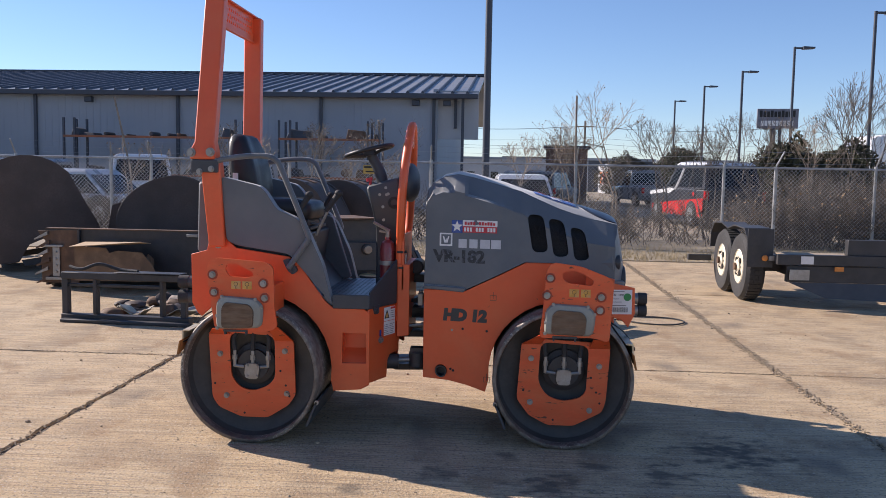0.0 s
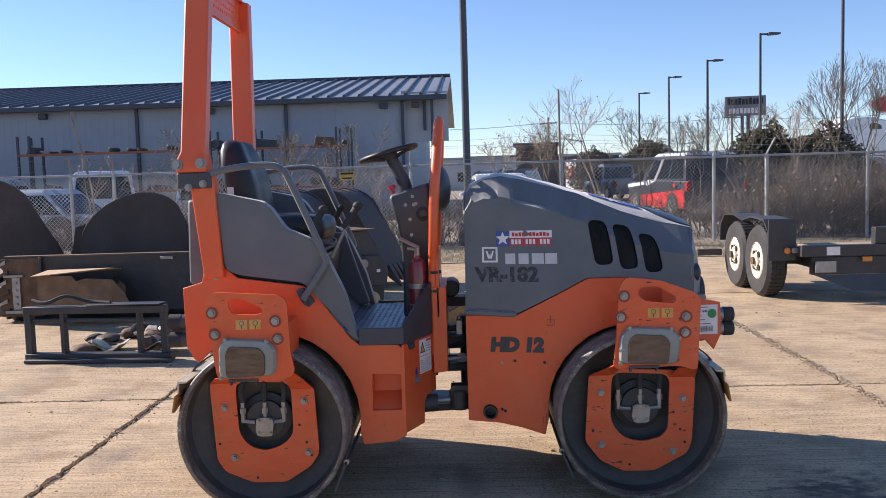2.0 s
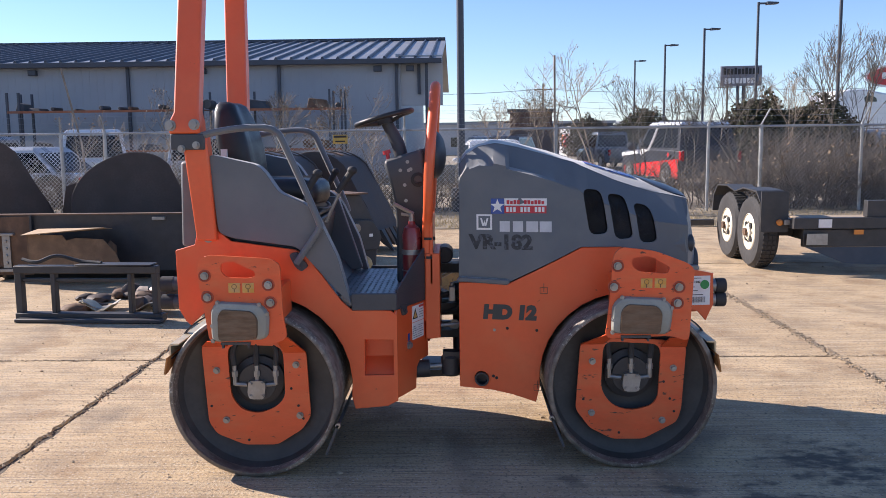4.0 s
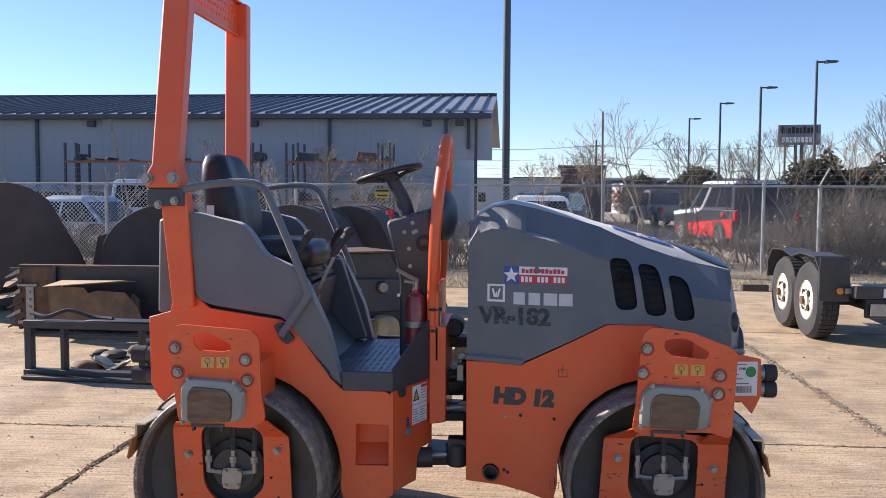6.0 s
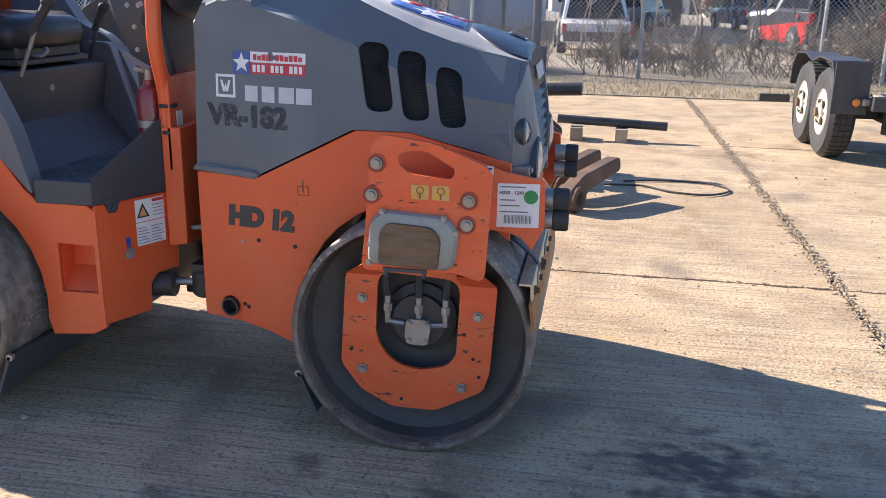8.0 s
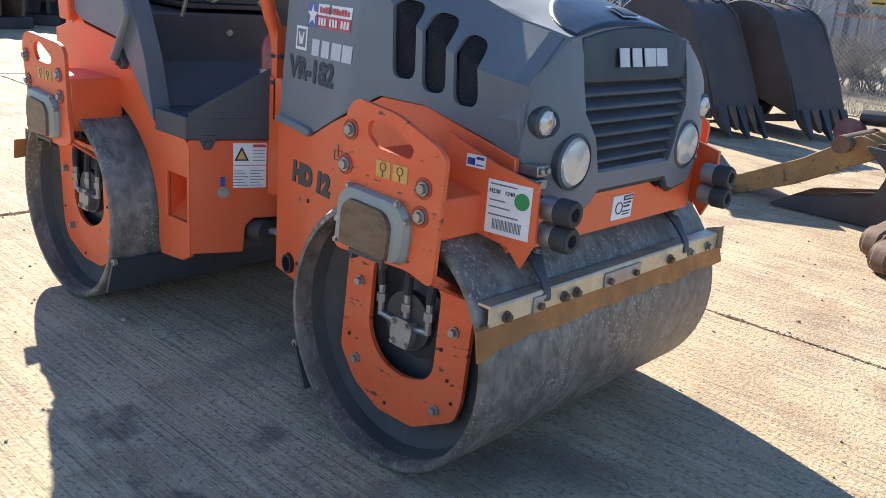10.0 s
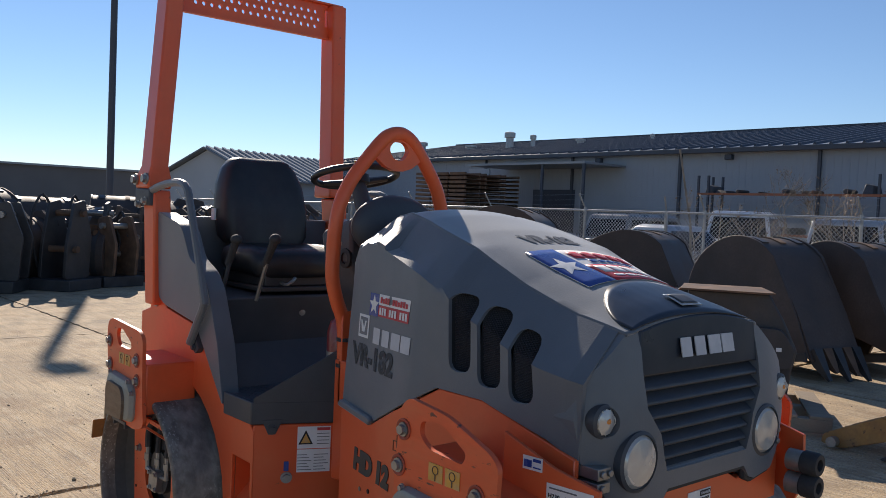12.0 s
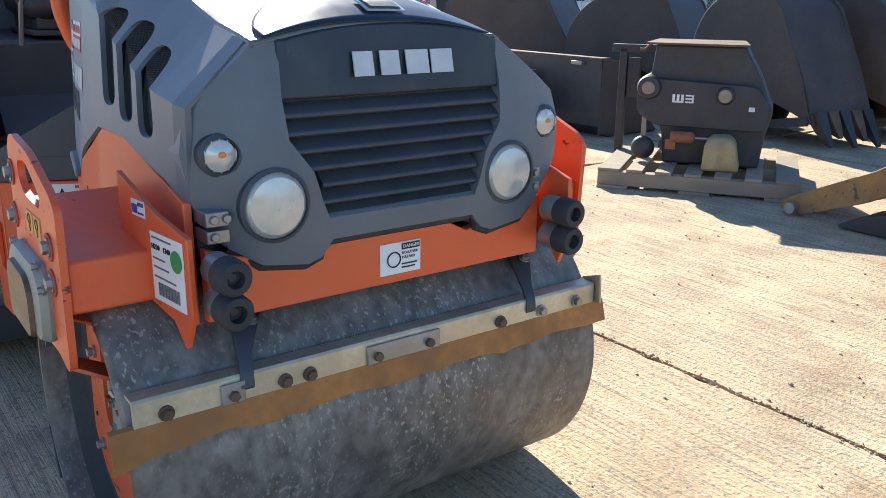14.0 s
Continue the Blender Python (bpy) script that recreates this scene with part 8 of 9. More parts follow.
for nm, x0, x1, y0, y1, z0, z1, m_ in (("deck_rail", 3.66, 3.74, 5.02, 6.9, 0.50, 0.60, BLACK_STEEL), ("rear_beam", 3.66, 6.2, 4.93, 5.02, 0.50, 0.62, BLACK_STEEL),
                                      ("deck", 3.74, 6.2, 5.03, 5.34, 0.575, 0.615, WOOD), ("lamp_beam", 3.78, 6.2, 4.97, 5.04, 0.30, 0.49, BLACK_STEEL),
                                      ("far_rail", 6.2, 6.28, 4.95, 6.9, 0.50, 0.60, BLACK_STEEL), ("chassis_beam", 3.9, 4.0, 5.05, 7.0, 0.34, 0.50, BLACK_STEEL),
                                      ("axle", 3.45, 6.4, 5.57, 5.67, 0.36, 0.46, BLACK_STEEL), ("axle", 3.45, 6.4, 6.39, 6.49, 0.36, 0.46, BLACK_STEEL),
                                      ("side_rail", 4.45, 6.2, 4.96, 5.06, 0.62, 0.80, BLACK_STEEL), ("bump_bar", 3.05, 3.36, 6.80, 6.88, 0.36, 0.44, BLACK_STEEL)):
    bm = bmesh.new()
    box(bm, x0, x1, y0, y1, z0, z1)
    part(nm, bm, m_, tr, bevel=0.006 if m_ is BLACK_STEEL else 0)
bm = bmesh.new()
rings(bm, [[(3.80, 4.96, 0.30), (6.2, 4.96, 0.30), (6.2, 4.97, 0.30), (3.80, 4.97, 0.30)], [(4.2, 4.90, 0.13), (6.2, 4.90, 0.05), (6.2, 4.91, 0.05), (4.2, 4.91, 0.13)]])
part("dovetail", bm, GREY_DARK, tr, "sloping steel tail plate")
for x0, x1, z0, z1, m_, nm in ((3.92, 4.06, 0.515, 0.605, WHITE, "plate"), (3.80, 4.02, 0.33, 0.45, STEEL, "step_plate"), (4.30, 4.40, 0.44, 0.49, AMBER, "tail_lamp")):
    bm = bmesh.new()
    box(bm, x0, x1, 4.915, 4.928, z0, z1)
    part(nm, bm, m_, tr)
bm = bmesh.new()
lathe(bm, [(0.035, 0), (0.035, -0.02), (0.02, -0.03)], (3.56, 5.09, 0.56), "y", 14)
part("side_lamp", bm, AMBER, tr, "round amber marker lamp")
bm = bmesh.new()
box(bm, 3.60, 3.78, 5.05, 5.09, 0.535, 0.59)
part("lamp_bracket", bm, STEEL, tr)

# ---- vehicles behind the fence ----


def car(at, rz, kind, paint, lower=None, label="", L=4.7, W=1.85, H=1.5, top_paint=None, name="parked_car"):
    """A plain car: lofted body, glazed cabin, wheels, lamps. Its nose looks along its own +x."""
    t = thing("pickup_truck" if kind == "pickup" else name, label, "pickup" if kind == "pickup" or name != "parked_car" else "car", at, rz, "parked vehicles")
    belt = H * (0.56 if lower is None else 0.61)
    hw = W / 2
    if kind == "pickup":
        top = [(-L / 2, belt), (-L * 0.12, belt), (L * 0.16, belt + 0.02), (L * 0.44, belt - 0.06), (L / 2, belt - 0.14)]
        cab = [(-L * 0.12, belt), (-L * 0.10, H), (L * 0.05, H), (L * 0.17, belt)]
    elif kind == "suv":
        top = [(-L / 2, belt), (-L * 0.2, belt + 0.02), (L * 0.18, belt + 0.02), (L * 0.44, belt - 0.06), (L / 2, belt - 0.16)]
        cab = [(-L * 0.485, belt), (-L * 0.43, H - 0.03), (L * 0.05, H), (L * 0.20, belt)]
    else:
        top = [(-L / 2, belt - 0.05), (-L * 0.38, belt + 0.03), (L * 0.18, belt), (L * 0.42, belt - 0.12), (L / 2, belt - 0.22)]
        cab = [(-L * 0.36, belt), (-L * 0.2, H - 0.02), (L * 0.02, H), (L * 0.22, belt)]
    bm = bmesh.new()
    xs_ = [p[0] for p in top]
    loops = []
    for x, z in top:
        k = 0.93 if x in (xs_[0], xs_[-1]) else 1.0
        loops.append([(x, y * k, zz) for y, zz in ((-hw, 0.32), (-hw - 0.0, 0.62), (-hw * 0.97, z - 0.04), (-hw * 0.88, z), (hw * 0.88, z), (hw * 0.97, z - 0.04), (hw, 0.62), (hw, 0.32))])
    rings(bm, loops)
    part("body", bm, paint, t, bevel=0.03)
    if lower is not None:
        for s in (-1, 1):
            bm = bmesh.new()
            prism(bm, [(-L * 0.49, 0.32), (L * 0.42, 0.32), (L * 0.42, 0.60), (L * 0.1, 0.72), (-L * 0.16, 0.80), (-L * 0.49, 0.90)], "y", s * (hw + 0.002), s * (hw + 0.006))
            part("side_panel", bm, lower, t, "red lower side panel")
            bm = bmesh.new()
            prism(bm, [(-L * 0.02, belt - 0.04), (L * 0.10, belt - 0.20), (L * 0.14, belt - 0.15), (L * 0.47, belt - 0.26), (L * 0.47, belt - 0.14), (L * 0.16, belt - 0.05), (L * 0.08, belt)],
                  "y", s * (hw * 0.99 + 0.002), s * (hw * 0.99 + 0.014))
            part("flank_stripe", bm, CAR_WHITE, t, "white sweeping stripe")
            bm = bmesh.new()
            lathe(bm, [(0.02, 0), (0.075, 0), (0.075, 0.006), (0.02, 0.006)], (-L * 0.34, s * (hw + 0.004), belt - 0.17), "y", 16)
            part("flank_badge", bm, lower, t, "round red badge")
    # cabin: painted shell with pillars, panes set into it
    (x0, z0), (x1, z1), (x2, z2), (x3, z3) = cab
    yb, yt = hw * 0.95, hw * 0.80
    bm = bmesh.new()
    rings(bm, [[(x0, -yb, z0 - 0.03), (x3, -yb, z3 - 0.03), (x3, yb, z3 - 0.03), (x0, yb, z0 - 0.03)],
               [(x1 - 0.02, -yt - 0.02, z1 - 0.02), (x2 + 0.03, -yt - 0.02, z2 - 0.02), (x2 + 0.03, yt + 0.02, z2 - 0.02), (x1 - 0.02, yt + 0.02, z1 - 0.02)],
               [(x1 + 0.06, -yt + 0.08, z1 + 0.05), (x2 - 0.10, -yt + 0.08, z2 + 0.05), (x2 - 0.10, yt - 0.08, z2 + 0.05), (x1 + 0.06, yt - 0.08, z1 + 0.05)]])
    part("cabin", bm, paint, t, "painted cabin shell", bevel=0.02)
    if top_paint:
        bm = bmesh.new()
        rings(bm, [[(x1 - 0.03, -yt - 0.03, z1 - 0.01), (x2 + 0.04, -yt - 0.03, z2 - 0.01), (x2 + 0.04, yt + 0.03, z2 - 0.01), (x1 - 0.03, yt + 0.03, z1 - 0.01)],
                   [(x1 + 0.04, -yt + 0.06, z1 + 0.075), (x2 - 0.08, -yt + 0.06, z2 + 0.075), (x2 - 0.08, yt - 0.06, z2 + 0.075), (x1 + 0.04, yt - 0.06, z1 + 0.075)]])
        part("roof", bm, top_paint, t, "white roof")
        for s in (-1, 1):
            bm = bmesh.new()
            fx = lambda g: x0 + (x3 - x0) * 0.67 + ((x1 + (x2 - x1) * 0.67) - (x0 + (x3 - x0) * 0.67)) * g
            tube(bm, smooth_path([(fx(0) + 0.10, s * (yb + 0.005), z3 - 0.04), (fx(0.4), s * (yb + (yt - yb) * 0.4 + 0.01), belt + (z1 - belt) * 0.4), (fx(1) - 0.02, s * (yt + 0.02), z2)], 4), 0.06, 6)
            part("centre_pillar", bm, top_paint, t, "white pillar")
    at_ = lambda f, g: (x0 + (x3 - x0) * f + ((x1 + (x2 - x1) * f) - (x0 + (x3 - x0) * f)) * g, yb + (yt + 0.02 - yb) * g + 0.006, belt + (z1 - belt) * g)
    for s in (-1, 1):
        for f0, f1 in ((0.06, 0.36), (0.40, 0.66), (0.69, 0.93)) if kind == "suv" else ((0.06, 0.48), (0.52, 0.93)):
            bm = bmesh.new()
            loop = [at_(f0, 0.06), at_(f1, 0.06), at_(f1, 0.86), at_(f0, 0.86)]
            rings(bm, [[(x, s * (y - 0.02), z) for x, y, z in loop], [(x, s * y, z) for x, y, z in loop]])
            part("side_window", bm, CAR_GLASS, t, "dark side pane")
    for (xa, za), (xb, zb), d_, nm in ((cab[0], cab[1], -0.008, "rear_window"), (cab[3], cab[2], 0.008, "windscreen")):
        bm = bmesh.new()
        loop = [(xa + (xb - xa) * g + d_ * 3, w_ * (yb + (yt - yb) * g - 0.09), za + (zb - za) * g) for g, w_ in ((0.10, -1), (0.10, 1), (0.86, 1), (0.86, -1))]
        rings(bm, [[(x - d_ * 3, y, z) for x, y, z in loop], loop])
        part(nm, bm, CAR_GLASS, t, "dark glazing")
    for y_ in (-hw * 0.6, hw * 0.6) if kind == "suv" else ():
        bm = bmesh.new()
        tube(bm, smooth_path([(x1 + 0.15, y_, z1 + 0.04), (x1 + 0.25, y_, z1 + 0.10), (x2 - 0.3, y_, z2 + 0.10), (x2 - 0.18, y_, z2 + 0.04)], 3), 0.014, 6)
        part("roof_rail", bm, TRIM_DARK, t)
    for x_, nm in ((-L / 2 - 0.01, "rear_bumper"), (L / 2 - 0.06, "front_bumper")):
        bm = bmesh.new()
        box(bm, x_ - 0.04, x_ + 0.10, -hw * 0.92, hw * 0.92, 0.34, 0.58)
        part(nm, bm, GREY_DARK, t, bevel=0.03)
    for x in (-L * 0.31, L * 0.31):
        for s in (-1, 1):
            # no arch is cut: a black patch paints the shade round the wheel
            bm = bmesh.new()
            arch = [(x + 0.46 * math.cos(radians(a)), 0.36 + 0.44 * math.sin(radians(a))) for a in range(-10, 191, 20)]
            prism(bm, arch, "y", s * (hw - 0.03), s * (hw + 0.012))
            part("wheel_arch", bm, INK, t, "black patch for the shade inside the wheel arch")
            bm = bmesh.new()
            r = 0.37 if kind != "sedan" else 0.33
            lathe(bm, [(r * 0.6, 0.11), (r * 0.95, 0.11), (r, 0.08), (r, -0.08), (r * 0.95, -0.11), (r * 0.6, -0.11)], (x, s * (hw - 0.07), r), "y", 24)
            w = part("wheel", bm, RUBBER, t, "black tyre")
            bm = bmesh.new()
            lathe(bm, [(r * 0.62, s * 0.115), (r * 0.5, s * 0.09), (r * 0.1, s * 0.12)], (x, s * (hw - 0.07), r), "y", 20)
            part("rim", bm, RIM, w)
    for s in (-1, 1):
        bm = bmesh.new()
        box(bm, -L / 2 - 0.012, -L / 2 + 0.12, s * hw * 0.93 - 0.09, s * hw * 0.93 + 0.02, belt - 0.34, belt - 0.06)
        part("tail_lamp", bm, TAIL, t)
        bm = bmesh.new()
        box(bm, L / 2 - 0.14, L / 2 + 0.01, s * hw * 0.80 - 0.14, s * hw * 0.80 + 0.1, belt - 0.36, belt - 0.22)
        part("headlamp", bm, LAMP_GLASS, t)
        bm = bmesh.new()
        k = 1.9 if top_paint else 1.0
        ball(bm, (L * 0.17, s * (hw + 0.10 * k), belt + 0.08), 0.08, 0.10 * k, 0.075 * k, 10, 6)
        part("mirror", bm, GREY_DARK if top_paint else paint, t)
    return t


car((7.0, 23.6, 0), 99, "suv", CAMO, CAR_RED, "pickup truck with white roof, dark flanks and red lower panels", 5.0, 1.9, 1.93, CAR_WHITE, "pickup_truck")
car((-10.9, 21.5, 0), 112, "suv", CAR_WHITE, None, "white off-road car parked behind the fence", 4.5, 1.85, 1.9)
car((-11.0, 17.2, 0), 170, "sedan", CAR_SILVER, None, "silver saloon car parked close behind the fence", 4.6, 1.8, 1.42)
car((-7.4, 20.9, 0), 104, "suv", CAR_SILVER, None, "silver off-road car parked behind the fence", 4.6, 1.9, 1.75)
car((-13.8, 20.8, 0), 86, "suv", CAR_GREY, None, "grey off-road car parked behind the fence", 4.6, 1.9, 1.7)
car((11.2, 18.0, 0), 150, "sedan", CAR_GREY, None, "blue-grey saloon car parked behind bare shrubs", 4.7, 1.82, 1.45)
car((14.4, 28.5, 0), 120, "suv", CAR_SILVER, None, "silver off-road car parked on the far lot", 4.6, 1.85, 1.7)
car((1.0, 21.5, 0), 95, "sedan", CAR_WHITE, None, "white hatchback parked behind the fence", 4.3, 1.8, 1.48)
car((3.0, 41.0, 0), 70, "suv", CAR_GREY, None, "grey van-like car on the far lot", 4.8, 1.9, 1.7)
car((8.0, 42.0, 0), 100, "pickup", CAR_GREY, None, "grey pickup on the far lot", 5.3, 1.95, 1.85)
car((1.6, 44.0, 0), 80, "suv", CAR_SILVER, None, "silver car on the far lot", 4.6, 1.85, 1.7)
car((11.4, 46.0, 0), 70, "sedan", CAR_GREY, None, "dark car on the far lot", 4.6, 1.85, 1.5)
car((-25.0, 27.0, 0), 20, "suv", CAR_WHITE, None, "white car parked near the warehouse", 4.6, 1.85, 1.75)


def box_trailer(at, rz, L, marks, label):
    t = thing("box_trailer", label, "box trailer", at, rz)
    bm = bmesh.new()
    box(bm, -L / 2, L / 2, -1.25, 1.25, 1.1, 3.95)
    part("box", bm, CAR_WHITE, t, "white trailer box", bevel=0.03)
    for x in (-L / 2 + 0.06, L / 2 - 0.06):
        bm = bmesh.new()
        box(bm, x - 0.06, x + 0.06, -1.27, -1.25, 1.1, 3.95)
        part("corner_post", bm, TRIM_DARK, t)
    if marks:
        for k, m_ in enumerate((ORANGE_MARK, RED, ORANGE_MARK)):
            bm = bmesh.new()
            box(bm, -L / 2 - 0.012, -L / 2, -0.95 + k * 0.62, -0.5 + k * 0.62, 2.1, 3.2)
            part("rear_mark_bar", bm, m_, t)
        for k, m_ in enumerate((PURPLE, PURPLE, PURPLE, ORANGE_MARK, ORANGE_MARK)):
            bm = bmesh.new()
            x0 = -L * 0.30 + k * L * 0.12
            box(bm, x0, x0 + L * 0.095, -1.265, -1.25, 2.35, 3.05 if k in (0, 2, 3) else 2.85)
            part("mark_bar", bm, m_, t)
    for x in (-L * 0.3, -L * 0.3 + 1.2):
        for s in (-1, 1):
            bm = bmesh.new()
            lathe(bm, [(0.25, 0.14), (0.5, 0.14), (0.5, -0.14), (0.25, -0.14)], (x, s * 1.1, 0.5), "y", 20)
            part("wheel", bm, RUBBER, t)
    return t


box_trailer((12.2, 79.0, -1.2), 18, 4.5, True, "white delivery lorry with purple and orange marks")
bw = thing("brown_shed", "low brown shed beyond the far lot", "shed", (4.1, 45.0, 0), -4)
bm = bmesh.new()
box(bm, -1.15, 1.15, -1.5, 1.5, 0, 3.05)
part("wall", bm, BROWN_WALL, bw)
bm = bmesh.new()
box(bm, -1.3, 1.3, -1.65, 1.65, 3.05, 3.2)
part("roof", bm, TRIM_DARK, bw)
# added white box in place of the hazy pale band of far ground
box_trailer((-2.0, 112, 0), 5, 9.0, False, "white trailer box standing in for a pale hazy band far off")
semi = thing("lorry_cab", "white lorry cab with a tall sleeper on the far lot", "lorry", (18.3, 34.8, 0), 8)
bm = bmesh.new()
prism(bm, [(-1.8, 0.75), (-1.8, 3.50), (-0.95, 3.52), (0.25, 3.30), (0.85, 2.75), (1.05, 1.95), (2.4, 1.75), (2.6, 1.45), (2.6, 0.55), (0.4, 0.55), (0.4, 0.75)], "y", -1.15, 1.15)
part("cab", bm, CAR_WHITE, semi, bevel=0.08)
for nm, poly in (("sleeper_window", [(-0.95, 2.98), (-0.38, 2.98), (-0.42, 3.14), (-0.62, 3.24), (-0.86, 3.25), (-0.95, 3.18)]), ("side_window", [(0.25, 2.0), (0.25, 2.62), (0.68, 2.56), (0.92, 2.0)])):
    for s in (-1, 1):
        bm = bmesh.new()
        prism(bm, poly, "y", s * 1.13, s * 1.16)
        part(nm, bm, CAR_GLASS, semi)
for x, nm in ((-1.92, "fairing"), (0.12, "door_seam")):
    for s in (-1, 1):
        bm = bmesh.new()
        if nm == "fairing":
            prism(bm, [(x - 0.35, 0.9), (x - 0.25, 3.35), (x + 0.10, 3.45), (x + 0.10, 0.9)], "y", s * 1.08, s * 1.15)
        else:
            box(bm, x - 0.012, x + 0.012, s * 1.156 - 0.004, s * 1.156 + 0.004, 0.9, 2.7)
        part(nm, bm, CAR_WHITE if nm == "fairing" else TRIM_DARK, semi)
for s in (-1, 1):
    bm = bmesh.new()
    cyl(bm, (-0.2, s * 1.05, 0.62), (-1.7, s * 1.05, 0.62), 0.30, 16)
    part("fuel_tank", bm, STEEL, semi)
for x in (-2.6, 1.75):
    for s in (-1, 1):
        bm = bmesh.new()
        lathe(bm, [(0.25, 0.14), (0.5, 0.14), (0.5, -0.14), (0.25, -0.14)], (x, s * 1.05, 0.5), "y", 20)
        part("wheel", bm, RUBBER, semi)
bm = bmesh.new()
box(bm, -3.4, 2.2, -0.45, 0.45, 0.55, 0.80)
part("chassis", bm, TRIM_DARK, semi)

# ---- signs ----
sg = thing("sign_board", "grey sign board on two posts beside the road", "sign", (15.1, 42.6, 0), -8)
bm = bmesh.new()
box(bm, -1.05, 1.05, -0.1, 0.1, 4.25, 5.30)
part("board", bm, SIGN_GREY, sg, bevel=0.02)
for k in range(10):
    bm = bmesh.new()
    x0 = -0.92 + k * 0.185
    box(bm, x0, x0 + 0.14, -0.115, -0.1, 4.85, 5.15 if k % 3 else 5.20)
    part("writing_bar", bm, INK, sg)
for k in range(9):
    bm = bmesh.new()
    x0 = -0.85 + k * 0.19
    box(bm, x0, x0 + 0.14, -0.115, -0.1, 4.38, 4.66)
    part("writing_bar", bm, WHITE, sg)
for x in (-0.15, 0.15):
    bm = bmesh.new()
    cyl(bm, (x, 0, 0), (x, 0, 4.3), 0.09, 10)
    part("post", bm, TRIM_DARK, sg)
ov = thing("oval_sign", "red oval shop sign with a white rim on a post", "sign", (20.7, 37.5, 0), -20)
bm = bmesh.new()
rings(bm, [[(1.30 * math.cos(a), y, 4.32 + 0.52 * math.sin(a)) for a in [2 * math.pi * i / 36 for i in range(36)]] for y in (-0.10, 0.10)])
part("rim", bm, WHITE, ov)
bm = bmesh.new()
rings(bm, [[(1.18 * math.cos(a), y, 4.32 + 0.43 * math.sin(a)) for a in [2 * math.pi * i / 36 for i in range(36)]] for y in (-0.125, -0.101)])
part("face", bm, RED, ov)
for k in range(4):
    bm = bmesh.new()
    box(bm, -0.55 + k * 0.28, -0.37 + k * 0.28, -0.14, -0.1255, 4.20, 4.50)
    part("writing_bar", bm, WHITE, ov)
bm = bmesh.new()
cyl(bm, (0, 0, 0), (0, 0, 3.82), 0.12, 12)
part("post", bm, TRIM_DARK, ov)
ys_ = thing("fence_notice", "small yellow notice hung on the fence", "notice", (-2.35, 13.17, 1.55))
bm = bmesh.new()
box(bm, -0.15, 0.15, -0.012, 0.0, -0.09, 0.09)
part("plate", bm, YELLOW, ys_)
bm = bmesh.new()
box(bm, -0.13, 0.13, -0.015, -0.012, 0.03, 0.07)
box(bm, -0.10, 0.10, -0.015, -0.012, -0.06, -0.03)
part("writing_bar", bm, INK, ys_)

# ---- bare shrubs and trees ----
TV, TF = [], []


def twig(p, q, r0, r1):
    p, q = Vector(p), Vector(q)
    d = (q - p)
    if d.length < 1e-5:
        return
    d.normalize()
    s_ = d.orthogonal().normalized()
    u = d.cross(s_)
    k = len(TV)
    for e, r in ((p, r0), (q, r1)):
        for a in (0, 2.094, 4.189):
            TV.append(tuple(e + (s_ * math.cos(a) + u * math.sin(a)) * r))
    for i in range(3):
        j = (i + 1) % 3
        TF.append((k + i, k + j, k + 3 + j, k + 3 + i))


def grow(r, p, d, length, rad, depth, spread, up=0.25, tips=None):
    n = 3
    for i in range(n):
        d2 = (d + Vector((r.gauss(0, 0.14), r.gauss(0, 0.14), r.gauss(0, 0.10) + up * 0.15))).normalized()
        q = p + d2 * (length / n)
        twig(p, q, rad * (1 - 0.22 * i / n), rad * (1 - 0.22 * (i + 1) / n))
        if depth > 0 and i > 0:
            for _ in range(r.choice((1, 2))):
                side = Vector((r.gauss(0, 1), r.gauss(0, 1), r.gauss(0.2, 0.6))).normalized()
                grow(r, q, (d2 * (1 - spread) + side * spread).normalized(), length * r.uniform(0.45, 0.72), max(rad * 0.55, 0.0035), depth - 1, spread, up, tips)
        p, d = q, d2
    if depth > 0:
        grow(r, p, d, length * 0.6, rad * 0.6, depth - 1, spread, up, tips)
    elif tips is not None:
        tips.append(p)


def flush(name, material, parent=None, label="", kind="", category="", group=""):
    global TV, TF
    ob = raw(name, TV, TF, material, parent, label, kind, category, group)
    TV, TF = [], []
    return ob


def leaves(r, spots, size, material, name, parent):
    v, f = [], []
    for p in spots:
        a, b = r.uniform(0, 6.28), r.uniform(-1, 1)
        dx, dy, dz = math.cos(a) * size, math.sin(a) * size, b * size
        k = len(v)
        v += [(p[0] - dx, p[1] - dy, p[2] - dz), (p[0] + dy * 0.6, p[1] - dx * 0.6, p[2] + size * 0.5), (p[0] + dx, p[1] + dy, p[2] + dz), (p[0] - dy * 0.6, p[1] + dx * 0.6, p[2] - size * 0.5)]
        f.append((k, k + 1, k + 2, k + 3))
    return raw(name, v, f, material, parent, kind="stuff")


